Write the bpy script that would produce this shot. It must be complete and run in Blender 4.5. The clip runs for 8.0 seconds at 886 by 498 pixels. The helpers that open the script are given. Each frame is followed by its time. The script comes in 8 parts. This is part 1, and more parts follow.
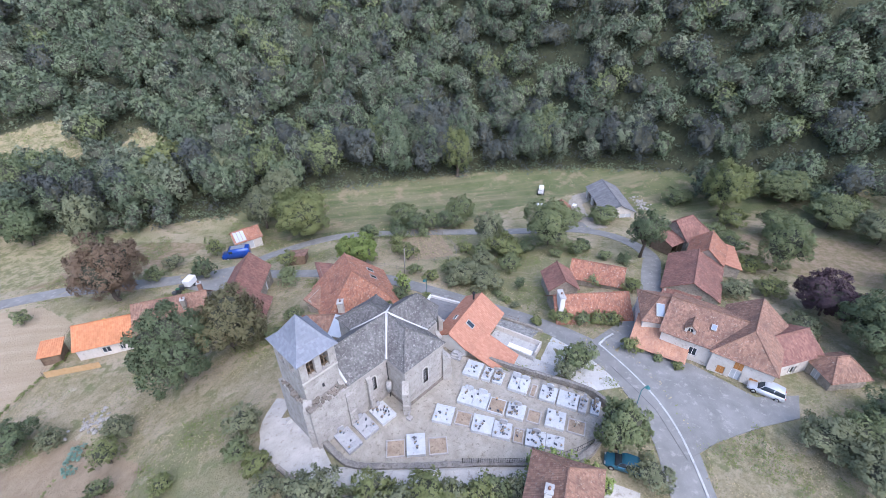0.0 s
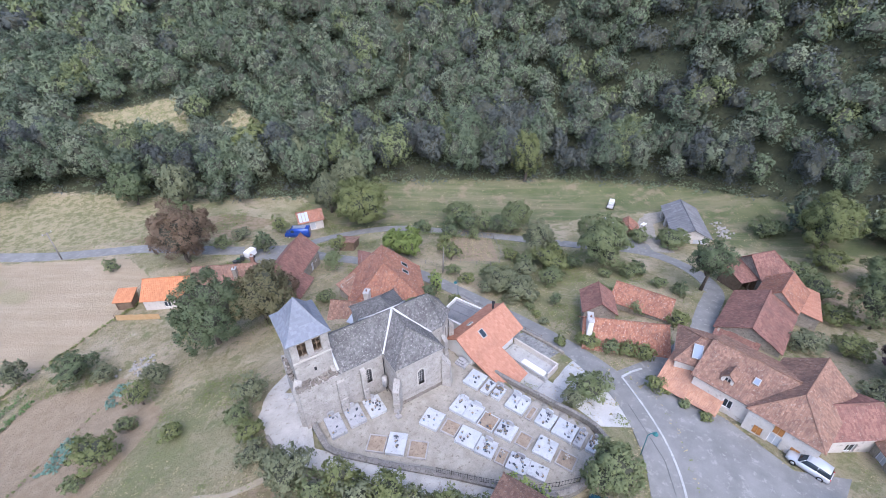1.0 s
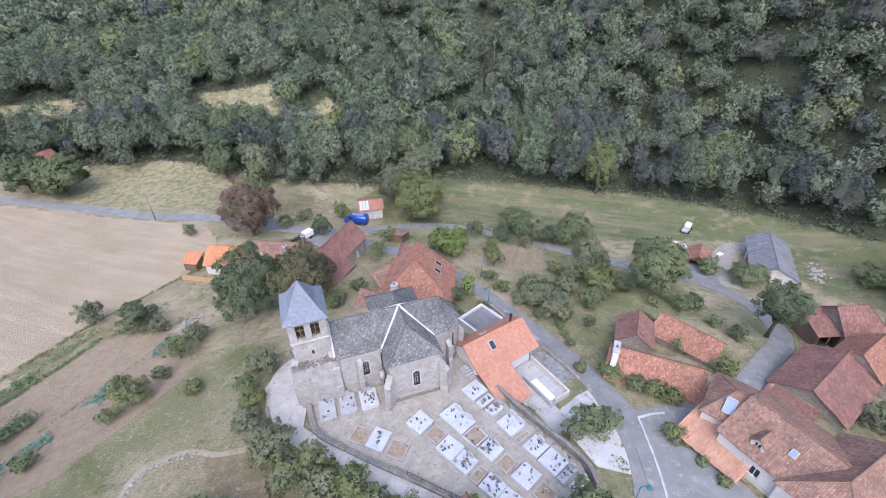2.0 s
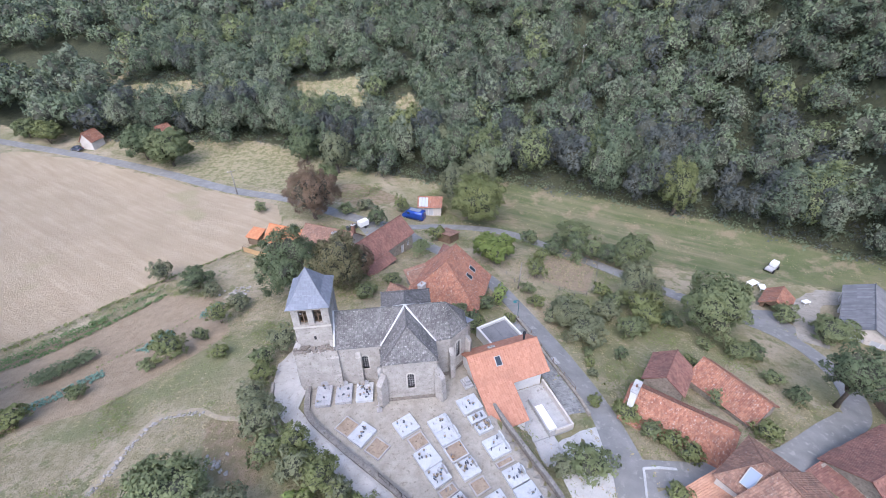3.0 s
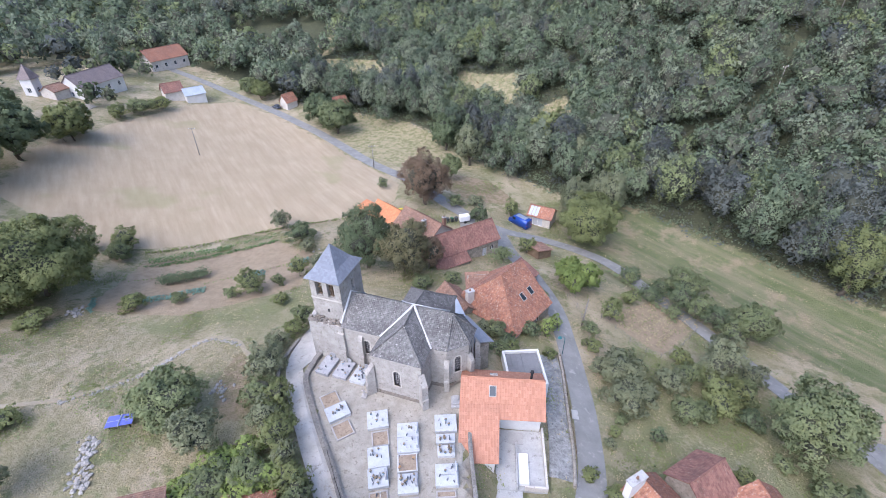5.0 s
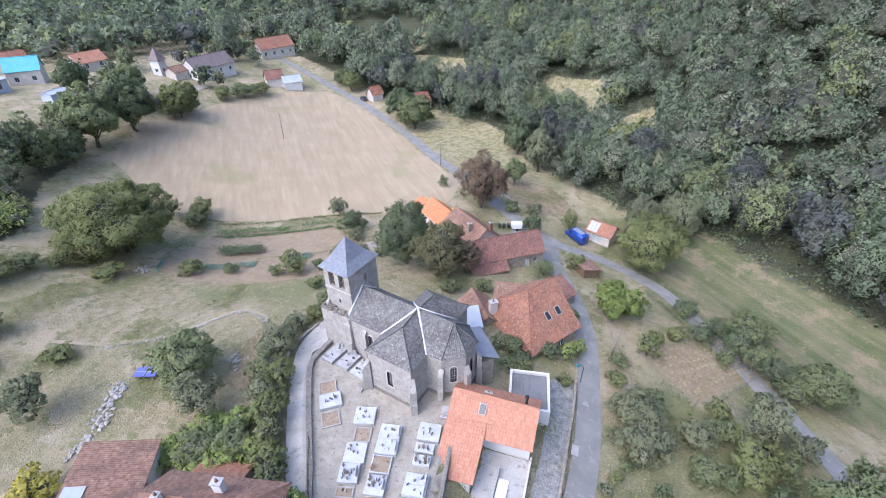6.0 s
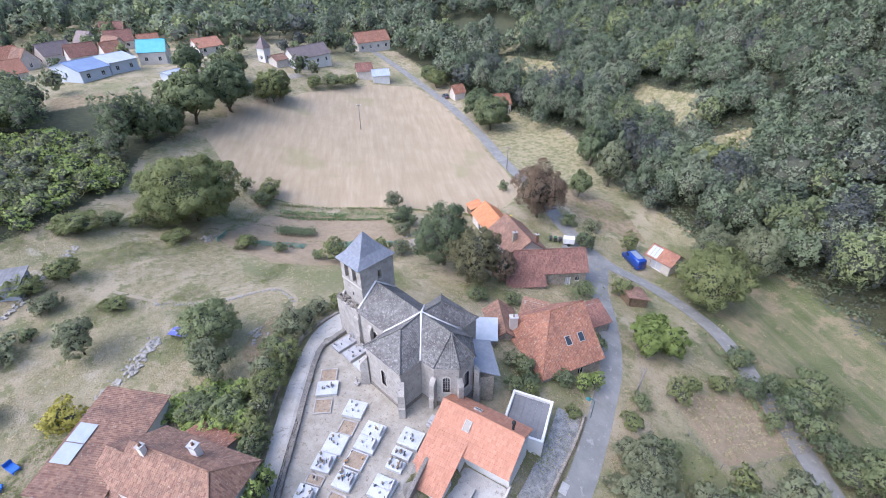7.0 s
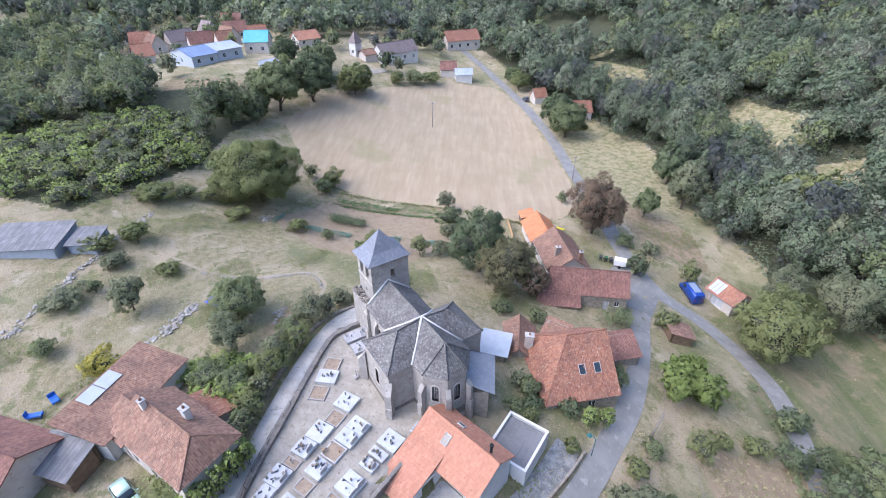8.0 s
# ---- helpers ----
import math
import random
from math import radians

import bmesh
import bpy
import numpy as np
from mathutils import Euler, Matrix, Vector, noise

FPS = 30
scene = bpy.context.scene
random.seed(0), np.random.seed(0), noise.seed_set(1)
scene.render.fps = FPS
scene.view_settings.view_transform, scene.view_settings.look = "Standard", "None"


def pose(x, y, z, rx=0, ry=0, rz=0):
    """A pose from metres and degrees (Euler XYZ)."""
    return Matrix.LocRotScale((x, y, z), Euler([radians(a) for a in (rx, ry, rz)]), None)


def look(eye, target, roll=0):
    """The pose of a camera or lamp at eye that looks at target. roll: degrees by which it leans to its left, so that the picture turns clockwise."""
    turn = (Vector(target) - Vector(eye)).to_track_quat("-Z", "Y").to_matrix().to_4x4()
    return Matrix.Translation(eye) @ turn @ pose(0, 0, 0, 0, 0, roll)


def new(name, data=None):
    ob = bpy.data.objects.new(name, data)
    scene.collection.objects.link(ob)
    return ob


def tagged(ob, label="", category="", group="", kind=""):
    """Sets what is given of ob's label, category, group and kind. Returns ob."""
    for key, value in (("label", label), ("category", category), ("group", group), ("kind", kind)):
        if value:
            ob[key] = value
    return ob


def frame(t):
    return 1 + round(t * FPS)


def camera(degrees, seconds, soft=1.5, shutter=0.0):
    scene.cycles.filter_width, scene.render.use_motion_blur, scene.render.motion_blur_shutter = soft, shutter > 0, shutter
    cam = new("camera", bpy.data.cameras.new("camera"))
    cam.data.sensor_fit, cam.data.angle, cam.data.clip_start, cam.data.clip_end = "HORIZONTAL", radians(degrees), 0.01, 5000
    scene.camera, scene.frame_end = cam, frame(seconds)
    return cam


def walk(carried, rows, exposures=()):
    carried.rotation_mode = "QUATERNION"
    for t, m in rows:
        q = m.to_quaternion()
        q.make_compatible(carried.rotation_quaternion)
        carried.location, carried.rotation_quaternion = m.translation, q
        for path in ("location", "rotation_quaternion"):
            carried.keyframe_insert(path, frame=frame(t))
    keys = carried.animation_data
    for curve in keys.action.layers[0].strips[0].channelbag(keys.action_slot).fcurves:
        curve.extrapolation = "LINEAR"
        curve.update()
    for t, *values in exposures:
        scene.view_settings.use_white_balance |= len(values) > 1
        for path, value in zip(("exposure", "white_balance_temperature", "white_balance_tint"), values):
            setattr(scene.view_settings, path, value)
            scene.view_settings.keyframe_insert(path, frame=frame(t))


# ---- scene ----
cam = camera(87.6, 8.0, soft=0.55)
PATH = [
    (0, (-11.028, -30.585, 44.565), (-9.854, -29.413, 43.447), -1.1),
    (0.5, (-7.536, -33.216, 44.477), (-6.506, -31.916, 43.359), -1.1),
    (1, (-3.628, -35.342, 44.39), (-2.754, -33.931, 43.274), -1.3),
    (1.5, (0.523, -36.917, 44.235), (1.227, -35.414, 43.119), -1.4),
    (2, (4.621, -38.085, 44.106), (5.15, -36.511, 42.992), -1.4),
    (3.5, (17.636, -38.792, 43.929), (17.61, -37.127, 42.822), -1.4),
    (4, (21.6, -37.718, 43.929), (21.405, -36.067, 42.818), -1.2),
    (4.5, (25.5, -36.52, 43.923), (25.127, -34.9, 42.811), -1.0),
    (6, (36.474, -29.937, 43.802), (35.587, -28.53, 42.691), -0.9),
    (6.5, (39.507, -27.031, 43.815), (38.471, -25.73, 42.704), -0.7),
    (7, (42.147, -23.848, 43.897), (40.977, -22.667, 42.786), -0.5),
    (7.5, (44.487, -20.467, 43.87), (43.198, -19.416, 42.759), -0.5),
    (8, (46.481, -16.667, 44.051), (45.086, -15.763, 42.939), -0.4),
]
walk(cam, [(t, look(eye, target, roll)) for t, eye, target, roll in PATH], [(0.0, 1.36, 5600, 15), (2.0, 1.36, 5740, 16), (4.5, 1.42, 5740, 15), (6.5, 1.53, 5740, 15), (8.0, 1.53, 5740, 15)])

# ---- world and light ----
world = bpy.data.worlds.new("sky")
scene.world = world
world.use_nodes = True
SUN_HEIGHT, SUN_TURN = radians(52), radians(200)
sky = world.node_tree.nodes.new("ShaderNodeTexSky")
sky.sky_type, sky.sun_disc, sky.sun_elevation, sky.sun_rotation = "NISHITA", False, SUN_HEIGHT, SUN_TURN
sky.air_density, sky.dust_density = 1.0, 3.0
back = world.node_tree.nodes["Background"]
back.inputs["Strength"].default_value = 0.15
world.node_tree.links.new(sky.outputs["Color"], back.inputs["Color"])
sun = new("sun", bpy.data.lights.new("sun", "SUN"))
sun.data.energy, sun.data.angle, sun.data.color = 0.5, radians(70), (1.0, 0.97, 0.93)
sun.matrix_world = look((math.sin(SUN_TURN) * math.cos(SUN_HEIGHT) * 50, math.cos(SUN_TURN) * math.cos(SUN_HEIGHT) * 50, math.sin(SUN_HEIGHT) * 50), (0, 0, 0))


# ---- materials ----
def material(name, rough=0.85, metal=0.0):
    m = bpy.data.materials.new(name)
    m.use_nodes = True
    shader = m.node_tree.nodes["Principled BSDF"]
    shader.inputs["Roughness"].default_value, shader.inputs["Metallic"].default_value = rough, metal
    shader.inputs["Specular IOR Level"].default_value = 0.3
    return m, m.node_tree, shader


def node(tree, kind, **values):
    n = tree.nodes.new("ShaderNode" + kind)
    for key, value in values.items():
        n.inputs[key.replace("_", " ")].default_value = value
    return n


def noise_tex(tree, coords, scale, detail=4.0, rough=0.6):
    n = node(tree, "TexNoise", Scale=scale, Detail=detail, Roughness=rough)
    tree.links.new(coords, n.inputs["Vector"])
    return n.outputs["Fac"]


def ramp(tree, fac, low, high):
    n = node(tree, "MapRange", From_Min=low, From_Max=high)
    tree.links.new(fac, n.inputs["Value"])
    return n.outputs["Result"]


def mix(tree, fac, a, b):
    """Colours a and b, mixed by fac; each may be a socket or a value."""
    n = tree.nodes.new("ShaderNodeMix")
    n.data_type = "RGBA"
    for socket, value in ((n.inputs[0], fac), (n.inputs[6], a), (n.inputs[7], b)):
        if isinstance(value, bpy.types.NodeSocket):
            tree.links.new(value, socket)
        else:
            socket.default_value = value if isinstance(value, float) else (*value, 1)
    return n.outputs[2]


def times(tree, a, b, how="MULTIPLY"):
    n = tree.nodes.new("ShaderNodeMath")
    n.operation = how
    for socket, value in zip(n.inputs, (a, b)):
        if isinstance(value, bpy.types.NodeSocket):
            tree.links.new(value, socket)
        else:
            socket.default_value = value
    return n.outputs[0]


def bump(tree, shader, height, distance, strength=1.0):
    n = node(tree, "Bump", Strength=strength, Distance=distance)
    tree.links.new(height, n.inputs["Height"])
    tree.links.new(n.outputs[0], shader.inputs["Normal"])


def place_of(tree):
    return tree.nodes.new("ShaderNodeNewGeometry").outputs["Position"]


def mottled(name, a, b, c=None, scale=1.5, fine=14.0, rough=0.85, relief=0.02, metal=0.0, spots=0.0):
    """Two colours in broad stains and fine grain, with a third in scattered patches."""
    m, tree, shader = material(name, rough, metal)
    at = place_of(tree)
    broad, grain = noise_tex(tree, at, scale), noise_tex(tree, at, fine, 3.0)
    colour = mix(tree, ramp(tree, times(tree, times(tree, broad, 0.65), times(tree, grain, 0.35), "ADD"), 0.36, 0.64), a, b)
    if c:
        colour = mix(tree, ramp(tree, noise_tex(tree, at, scale * 2.7, 5.0, 0.7), 0.56, 0.66 - spots), colour, c)
    tree.links.new(colour, shader.inputs["Base Color"])
    if relief:
        bump(tree, shader, grain, relief)
    return m


def tiled(name, a, b, dark, pale, row=0.32, lane=0.22, pale_from=0.62, wavy=0.03):
    """Roof tiles: lanes down the slope, rows across it, each piece a little different; the UV is in metres."""
    m, tree, shader = material(name, 0.88)
    uv = tree.nodes.new("ShaderNodeUVMap").outputs["UV"]
    at = place_of(tree)
    split = tree.nodes.new("ShaderNodeSeparateXYZ")
    tree.links.new(uv, split.inputs[0])
    lanes = times(tree, split.outputs[0], 2 * math.pi / lane)
    rows = times(tree, times(tree, split.outputs[1], 1 / row), 1.0, "FRACT")
    brick = node(tree, "TexBrick", Scale=1.0, Mortar_Size=0.0, Bias=0.0)
    brick.inputs["Brick Width"].default_value, brick.inputs["Row Height"].default_value = lane, row
    brick.inputs["Color1"].default_value, brick.inputs["Color2"].default_value = (0, 0, 0, 1), (1, 1, 1, 1)
    brick.offset = 0.0
    tree.links.new(uv, brick.inputs["Vector"])
    colour = mix(tree, brick.outputs["Color"], a, b)
    colour = mix(tree, times(tree, ramp(tree, noise_tex(tree, at, 0.55, 5.0, 0.65), 0.45, 0.7), 0.7), colour, dark)
    colour = mix(tree, times(tree, ramp(tree, noise_tex(tree, at, 7.0, 4.0, 0.8), 0.54, 0.66), 0.75), colour, dark)
    colour = mix(tree, times(tree, ramp(tree, noise_tex(tree, at, 4.4, 6.0, 0.8), pale_from, pale_from + 0.06), 0.8), colour, pale)
    tree.links.new(colour, shader.inputs["Base Color"])
    curve = times(tree, times(tree, times(tree, lanes, 0.0, "SINE"), 0.28), times(tree, rows, 0.6), "ADD")
    bump(tree, shader, times(tree, curve, noise_tex(tree, at, 6.0), "ADD"), wavy * 1.2)
    return m


def leafy(name, dark, light, odd):
    """Foliage between two greens: every crown has its own shade, broken up by sprays and by single leaves, some of a third colour."""
    m, tree, shader = material(name, 0.8)
    shader.inputs["Specular IOR Level"].default_value = 0.15
    at = place_of(tree)
    island = tree.nodes.new("ShaderNodeNewGeometry").outputs["Random Per Island"]
    crown = tree.nodes.new("ShaderNodeAttribute")
    crown.attribute_name = "crown"
    spray = ramp(tree, noise_tex(tree, at, 1.7, 6.0, 0.85), 0.36, 0.64)
    shade = times(tree, times(tree, island, 0.17), times(tree, crown.outputs["Fac"], 0.48), "ADD")
    colour = mix(tree, times(tree, shade, times(tree, spray, 0.32), "ADD"), dark, light)
    turned = times(tree, ramp(tree, noise_tex(tree, at, 0.45, 4.0, 0.7), 0.56, 0.72), ramp(tree, island, 0.3, 0.9))
    colour = mix(tree, times(tree, turned, 0.7), colour, odd)
    tree.links.new(colour, shader.inputs["Base Color"])
    soft = tree.nodes.new("ShaderNodeBsdfTranslucent")
    tree.links.new(mix(tree, 0.45, colour, (0.0, 0.0, 0.0)), soft.inputs["Color"])
    both = tree.nodes.new("ShaderNodeAddShader")
    tree.links.new(shader.outputs[0], both.inputs[0])
    tree.links.new(soft.outputs[0], both.inputs[1])
    tree.links.new(both.outputs[0], tree.nodes["Material Output"].inputs["Surface"])
    return m


SLATE = tiled("stone_slates", (0.115, 0.11, 0.107), (0.205, 0.197, 0.19), (0.07, 0.066, 0.064), (0.42, 0.415, 0.395), 0.22, 0.22, 0.56, 0.03)
TOWER_SLATE = tiled("tower_slates", (0.185, 0.20, 0.235), (0.24, 0.255, 0.295), (0.16, 0.175, 0.21), (0.31, 0.33, 0.35), 0.3, 0.3, 0.68, 0.008)
ANNEX_SLATE = tiled("annex_slates", (0.25, 0.265, 0.30), (0.30, 0.315, 0.35), (0.22, 0.235, 0.27), (0.36, 0.37, 0.39), 0.3, 0.3, 0.72, 0.006)
RED_TILE = tiled("old_red_tiles", (0.25, 0.108, 0.072), (0.41, 0.198, 0.125), (0.155, 0.086, 0.065), (0.54, 0.46, 0.39), pale_from=0.565)
BROWN_TILE = tiled("old_brown_tiles", (0.20, 0.112, 0.08), (0.345, 0.205, 0.145), (0.135, 0.088, 0.07), (0.44, 0.37, 0.30), pale_from=0.575)
PLUM_TILE = tiled("plum_tiles", (0.185, 0.092, 0.074), (0.305, 0.16, 0.125), (0.13, 0.075, 0.062), (0.38, 0.30, 0.25), pale_from=0.59)
ORANGE_TILE = tiled("new_orange_tiles", (0.39, 0.185, 0.12), (0.48, 0.245, 0.165), (0.33, 0.165, 0.11), (0.55, 0.36, 0.26), 0.4, 0.3, 0.66)
BRIGHT_TILE = tiled("bright_orange_tiles", (0.46, 0.185, 0.085), (0.55, 0.25, 0.125), (0.38, 0.16, 0.08), (0.60, 0.36, 0.22), 0.4, 0.3, 0.70)
GREY_SHEET = tiled("grey_roof_sheets", (0.17, 0.17, 0.175), (0.25, 0.25, 0.255), (0.12, 0.12, 0.125), (0.38, 0.38, 0.37), 2.0, 0.25, 0.66)
STONE = mottled("church_limestone", (0.285, 0.265, 0.24), (0.425, 0.40, 0.37), (0.21, 0.19, 0.165), 1.1, 7.0, relief=0.05, spots=0.0)
RUBBLE = mottled("rubble_stone", (0.21, 0.185, 0.15), (0.38, 0.34, 0.29), (0.13, 0.11, 0.085), 1.6, 6.0, relief=0.06)
PLASTER = mottled("pale_plaster", (0.48, 0.44, 0.39), (0.60, 0.56, 0.52), (0.38, 0.34, 0.30), 0.7, 9.0, relief=0.01)
WHITE_PLASTER = mottled("white_plaster", (0.56, 0.55, 0.53), (0.68, 0.67, 0.655), None, 0.5, 9.0, relief=0.01)
LIME = mottled("white_lime_mortar", (0.52, 0.52, 0.51), (0.64, 0.64, 0.635), None, 1.0, 9.0, relief=0.01)
ASPHALT = mottled("worn_asphalt", (0.185, 0.182, 0.173), (0.26, 0.255, 0.243), (0.315, 0.305, 0.285), 0.45, 22.0, relief=0.004)
GRAVEL = mottled("pale_gravel", (0.26, 0.235, 0.195), (0.38, 0.35, 0.30), (0.21, 0.185, 0.145), 0.8, 9.0, relief=0.03)
CONCRETE = mottled("weathered_concrete", (0.33, 0.32, 0.31), (0.46, 0.45, 0.435), (0.25, 0.24, 0.23), 0.9, 12.0, relief=0.008)
WOOD = mottled("old_wood", (0.13, 0.09, 0.06), (0.22, 0.16, 0.11), None, 2.0, 20.0, relief=0.01)
BARK = mottled("bark", (0.09, 0.07, 0.055), (0.17, 0.14, 0.11), None, 2.0, 12.0, relief=0.03)
DARK = mottled("dark_opening", (0.02, 0.02, 0.022), (0.035, 0.035, 0.04), None, 2.0, 9.0, relief=0.0)
LEAF_WOOD = leafy("forest_leaves", (0.068, 0.086, 0.044), (0.205, 0.230, 0.115), (0.24, 0.235, 0.115))
LEAF_DEEP = leafy("deep_green_leaves", (0.048, 0.064, 0.038), (0.150, 0.180, 0.095), (0.19, 0.20, 0.10))
LEAF_GREY = leafy("grey_green_leaves", (0.078, 0.088, 0.054), (0.215, 0.228, 0.135), (0.25, 0.24, 0.14))
LEAF_LIME = leafy("yellow_green_leaves", (0.084, 0.100, 0.042), (0.205, 0.222, 0.096), (0.27, 0.25, 0.105))
# Woodland greens, bluer than the near leaves: distance haze is put into the colours.
FOREST = leafy("hazy_woodland_leaves", (0.074, 0.096, 0.064), (0.167, 0.200, 0.119), (0.201, 0.208, 0.112))
FOREST_DEEP = leafy("hazy_dark_woodland_leaves", (0.059, 0.075, 0.053), (0.129, 0.156, 0.100), (0.152, 0.168, 0.095))
FOREST_GREY = leafy("hazy_grey_woodland_leaves", (0.090, 0.106, 0.076), (0.191, 0.215, 0.141), (0.221, 0.224, 0.133))
FOREST_LIME = leafy("hazy_pale_woodland_leaves", (0.092, 0.111, 0.055), (0.204, 0.231, 0.110), (0.235, 0.239, 0.112))
# Twigs and leaves inside a crown; its inner shade is put into the colour.
SHADED_TWIGS = mottled("shaded_inner_twigs", (0.058, 0.062, 0.044), (0.098, 0.102, 0.07), None, 2.2, 14.0, relief=0.05)
LEAF_BROWN = leafy("russet_leaves", (0.105, 0.074, 0.050), (0.200, 0.150, 0.105), (0.15, 0.145, 0.085))
LEAF_PURPLE = leafy("purple_leaves", (0.05, 0.035, 0.04), (0.11, 0.075, 0.085), (0.13, 0.09, 0.085))

LEAF_OLIVE = leafy("olive_brown_leaves", (0.08, 0.078, 0.045), (0.17, 0.16, 0.085), (0.22, 0.17, 0.10))
# Darker, greyer leaves: the shade inside the wood's edge is put into their colour.
LEAF_SHADE = leafy("shaded_leaves", (0.048, 0.055, 0.054), (0.110, 0.119, 0.106), (0.13, 0.132, 0.108))
# ---- the lie of the land: a valley floor, the church knoll, the wooded hillside ----
FORMS = [  # broad swells and hollows: x, y, radius, height
    (12, -4, 22, 6.6), (10, -22, 25, -3.7), (-45, -30, 40, 2.4), (-100, 0, 50, -2.2), (-130, 60, 45, 8.8), (-90, 90, 40, -8.3), (60, 45, 45, -8.3), (95, 0, 45, -7.6), (-20, 25, 25, -1.3), (30, 25, 22, 4.5), (40, -35, 30, 3.4), (-50, 50, 35, -1.4), (0, 75, 40, -7.3), (-50, 10, 18, -5.5), (-78, -30, 30, 7.1), (35, 8, 14, -3.4), (62, 5, 20, 4.0), (-5, 57, 18, 5.4), (20, 85, 25, -0.9), (-130, 5, 25, 6.7), (17, 61, 9, -1.6), (-4, 48, 11, -2.3),
]
EDGE_X = [-400, -250, -120, -75, -50, -30, -15, 0, 20, 40, 60, 82, 92, 104, 112, 125, 160, 400]
EDGE_Y = [160, 140, 120, 110, 108, 105, 97, 86, 76, 73, 61, 46, 37, 23, 8, -36, -120, -500]
YARD = [(0.5, 0.0), (0.6, -4.6), (5.0, -9.6), (10.2, -14.6), (13.8, -18.2), (18.5, -21.5), (25.0, -20.8), (26.0, -17.0), (22.8, -9.0), (20.2, -1.0), (19.8, 4.0), (17.0, 9.5), (10.0, 9.5), (4.3, 6.0), (0.3, 5.6)]
COURT_RING = [(23.4, -2.0), (29.3, -0.6), (31.1, -8.0), (29.4, -12.2), (25.9, -12.9)]


def inside(x, y, ring, soft):
    """1 inside the ring of corners, 0 outside, with a soft rim."""
    x, y = np.asarray(x, float), np.asarray(y, float)
    if x.ndim == 0 and not (min(p[0] for p in ring) - soft < x < max(p[0] for p in ring) + soft and min(p[1] for p in ring) - soft < y < max(p[1] for p in ring) + soft):
        return np.float64(0.0)
    within, near = np.zeros(x.shape, bool), np.full(x.shape, 1e9)
    for (ax, ay), (bx, by) in zip(ring, ring[1:] + ring[:1]):
        cross = ((ay > y) != (by > y)) & (x < (bx - ax) * (y - ay) / ((by - ay) or 1e-9) + ax)
        within ^= cross
        k = np.clip(((x - ax) * (bx - ax) + (y - ay) * (by - ay)) / ((bx - ax) ** 2 + (by - ay) ** 2), 0, 1)
        near = np.minimum(near, np.hypot(x - ax - k * (bx - ax), y - ay - k * (by - ay)))
    signed = np.where(within, near, -near)
    k = np.clip(0.5 + signed / (2 * soft), 0, 1)
    return k * k * (3 - 2 * k)


def land(x, y):
    """The height of the bare ground."""
    x, y = np.asarray(x, float), np.asarray(y, float)
    z = np.full(np.broadcast(x, y).shape, -1.0)
    for a, b, s, h in FORMS:
        z = z + h * np.exp(-((x - a) ** 2 + (y - b) ** 2) / (2 * s * s))
    k = np.clip((x + 20) / 90, 0, 1)
    rise = 0.27 + 0.5 * k * k * (3 - 2 * k)
    lean = 1.0 - 0.42 * np.clip((x - 0) / 80, 0, 1)
    s = (y - np.interp(x, EDGE_X, EDGE_Y)) * lean
    z = z + rise * 6 * np.logaddexp(0, (s - 4) / 6)
    z = z + 0.08 * 20 * np.logaddexp(0, (-x - 120) / 20)
    k = inside(x, y, COURT_RING, 0.7)
    z = z * (1 - k) - 2.95 * k
    k = inside(x, y, YARD, 0.6)
    return z * (1 - k)

# ---- builders ----
def mesh_object(name, verts, faces, mat=None, uvs=None, smooth=False):
    me = bpy.data.meshes.new(name)
    me.from_pydata([tuple(v) for v in verts], [], [tuple(f) for f in faces])
    if mat:
        me.materials.append(mat)
    if uvs is not None:
        layer = me.uv_layers.new(name="UVMap")
        layer.data.foreach_set("uv", np.asarray(uvs, float).ravel())
    if smooth:
        me.shade_smooth()
    me.update()
    return new(name, me)


def child(ob, parent, label=""):
    ob.parent = parent
    if label:
        ob["label"] = label
    return ob


def thing(name, label, category, at=(0, 0, 0), turn=0.0, group="", kind=""):
    ob = new(name)
    ob.empty_display_size = 0.3
    ob.matrix_world = pose(*at, 0, 0, turn)
    return tagged(ob, label, category, group, kind)


def box_bm(bm, x0, x1, y0, y1, z0, z1, bevel=0.0):
    r = bmesh.ops.create_cube(bm, size=1.0, matrix=Matrix.LocRotScale(((x0 + x1) / 2, (y0 + y1) / 2, (z0 + z1) / 2), None, (x1 - x0, y1 - y0, z1 - z0)))
    if bevel:
        edges = list({e for v in r["verts"] for e in v.link_edges})
        bmesh.ops.bevel(bm, geom=edges, offset=bevel, segments=1, affect="EDGES")
    return r["verts"]


def part(name, bm, mat, parent, label="", smooth=False):
    """Links a bmesh as one mesh object under a thing or a part."""
    me = bpy.data.meshes.new(name)
    bmesh.ops.recalc_face_normals(bm, faces=bm.faces)
    bm.to_mesh(me)
    bm.free()
    if mat:
        me.materials.append(mat)
    if smooth:
        me.shade_smooth()
    ob = new(name, me)
    if parent:
        ob.parent = parent
    if label:
        ob["label"] = label
    return ob


def box(name, x0, x1, y0, y1, z0, z1, mat, parent, label="", bevel=0.0):
    bm = bmesh.new()
    box_bm(bm, x0, x1, y0, y1, z0, z1, bevel)
    return part(name, bm, mat, parent, label)


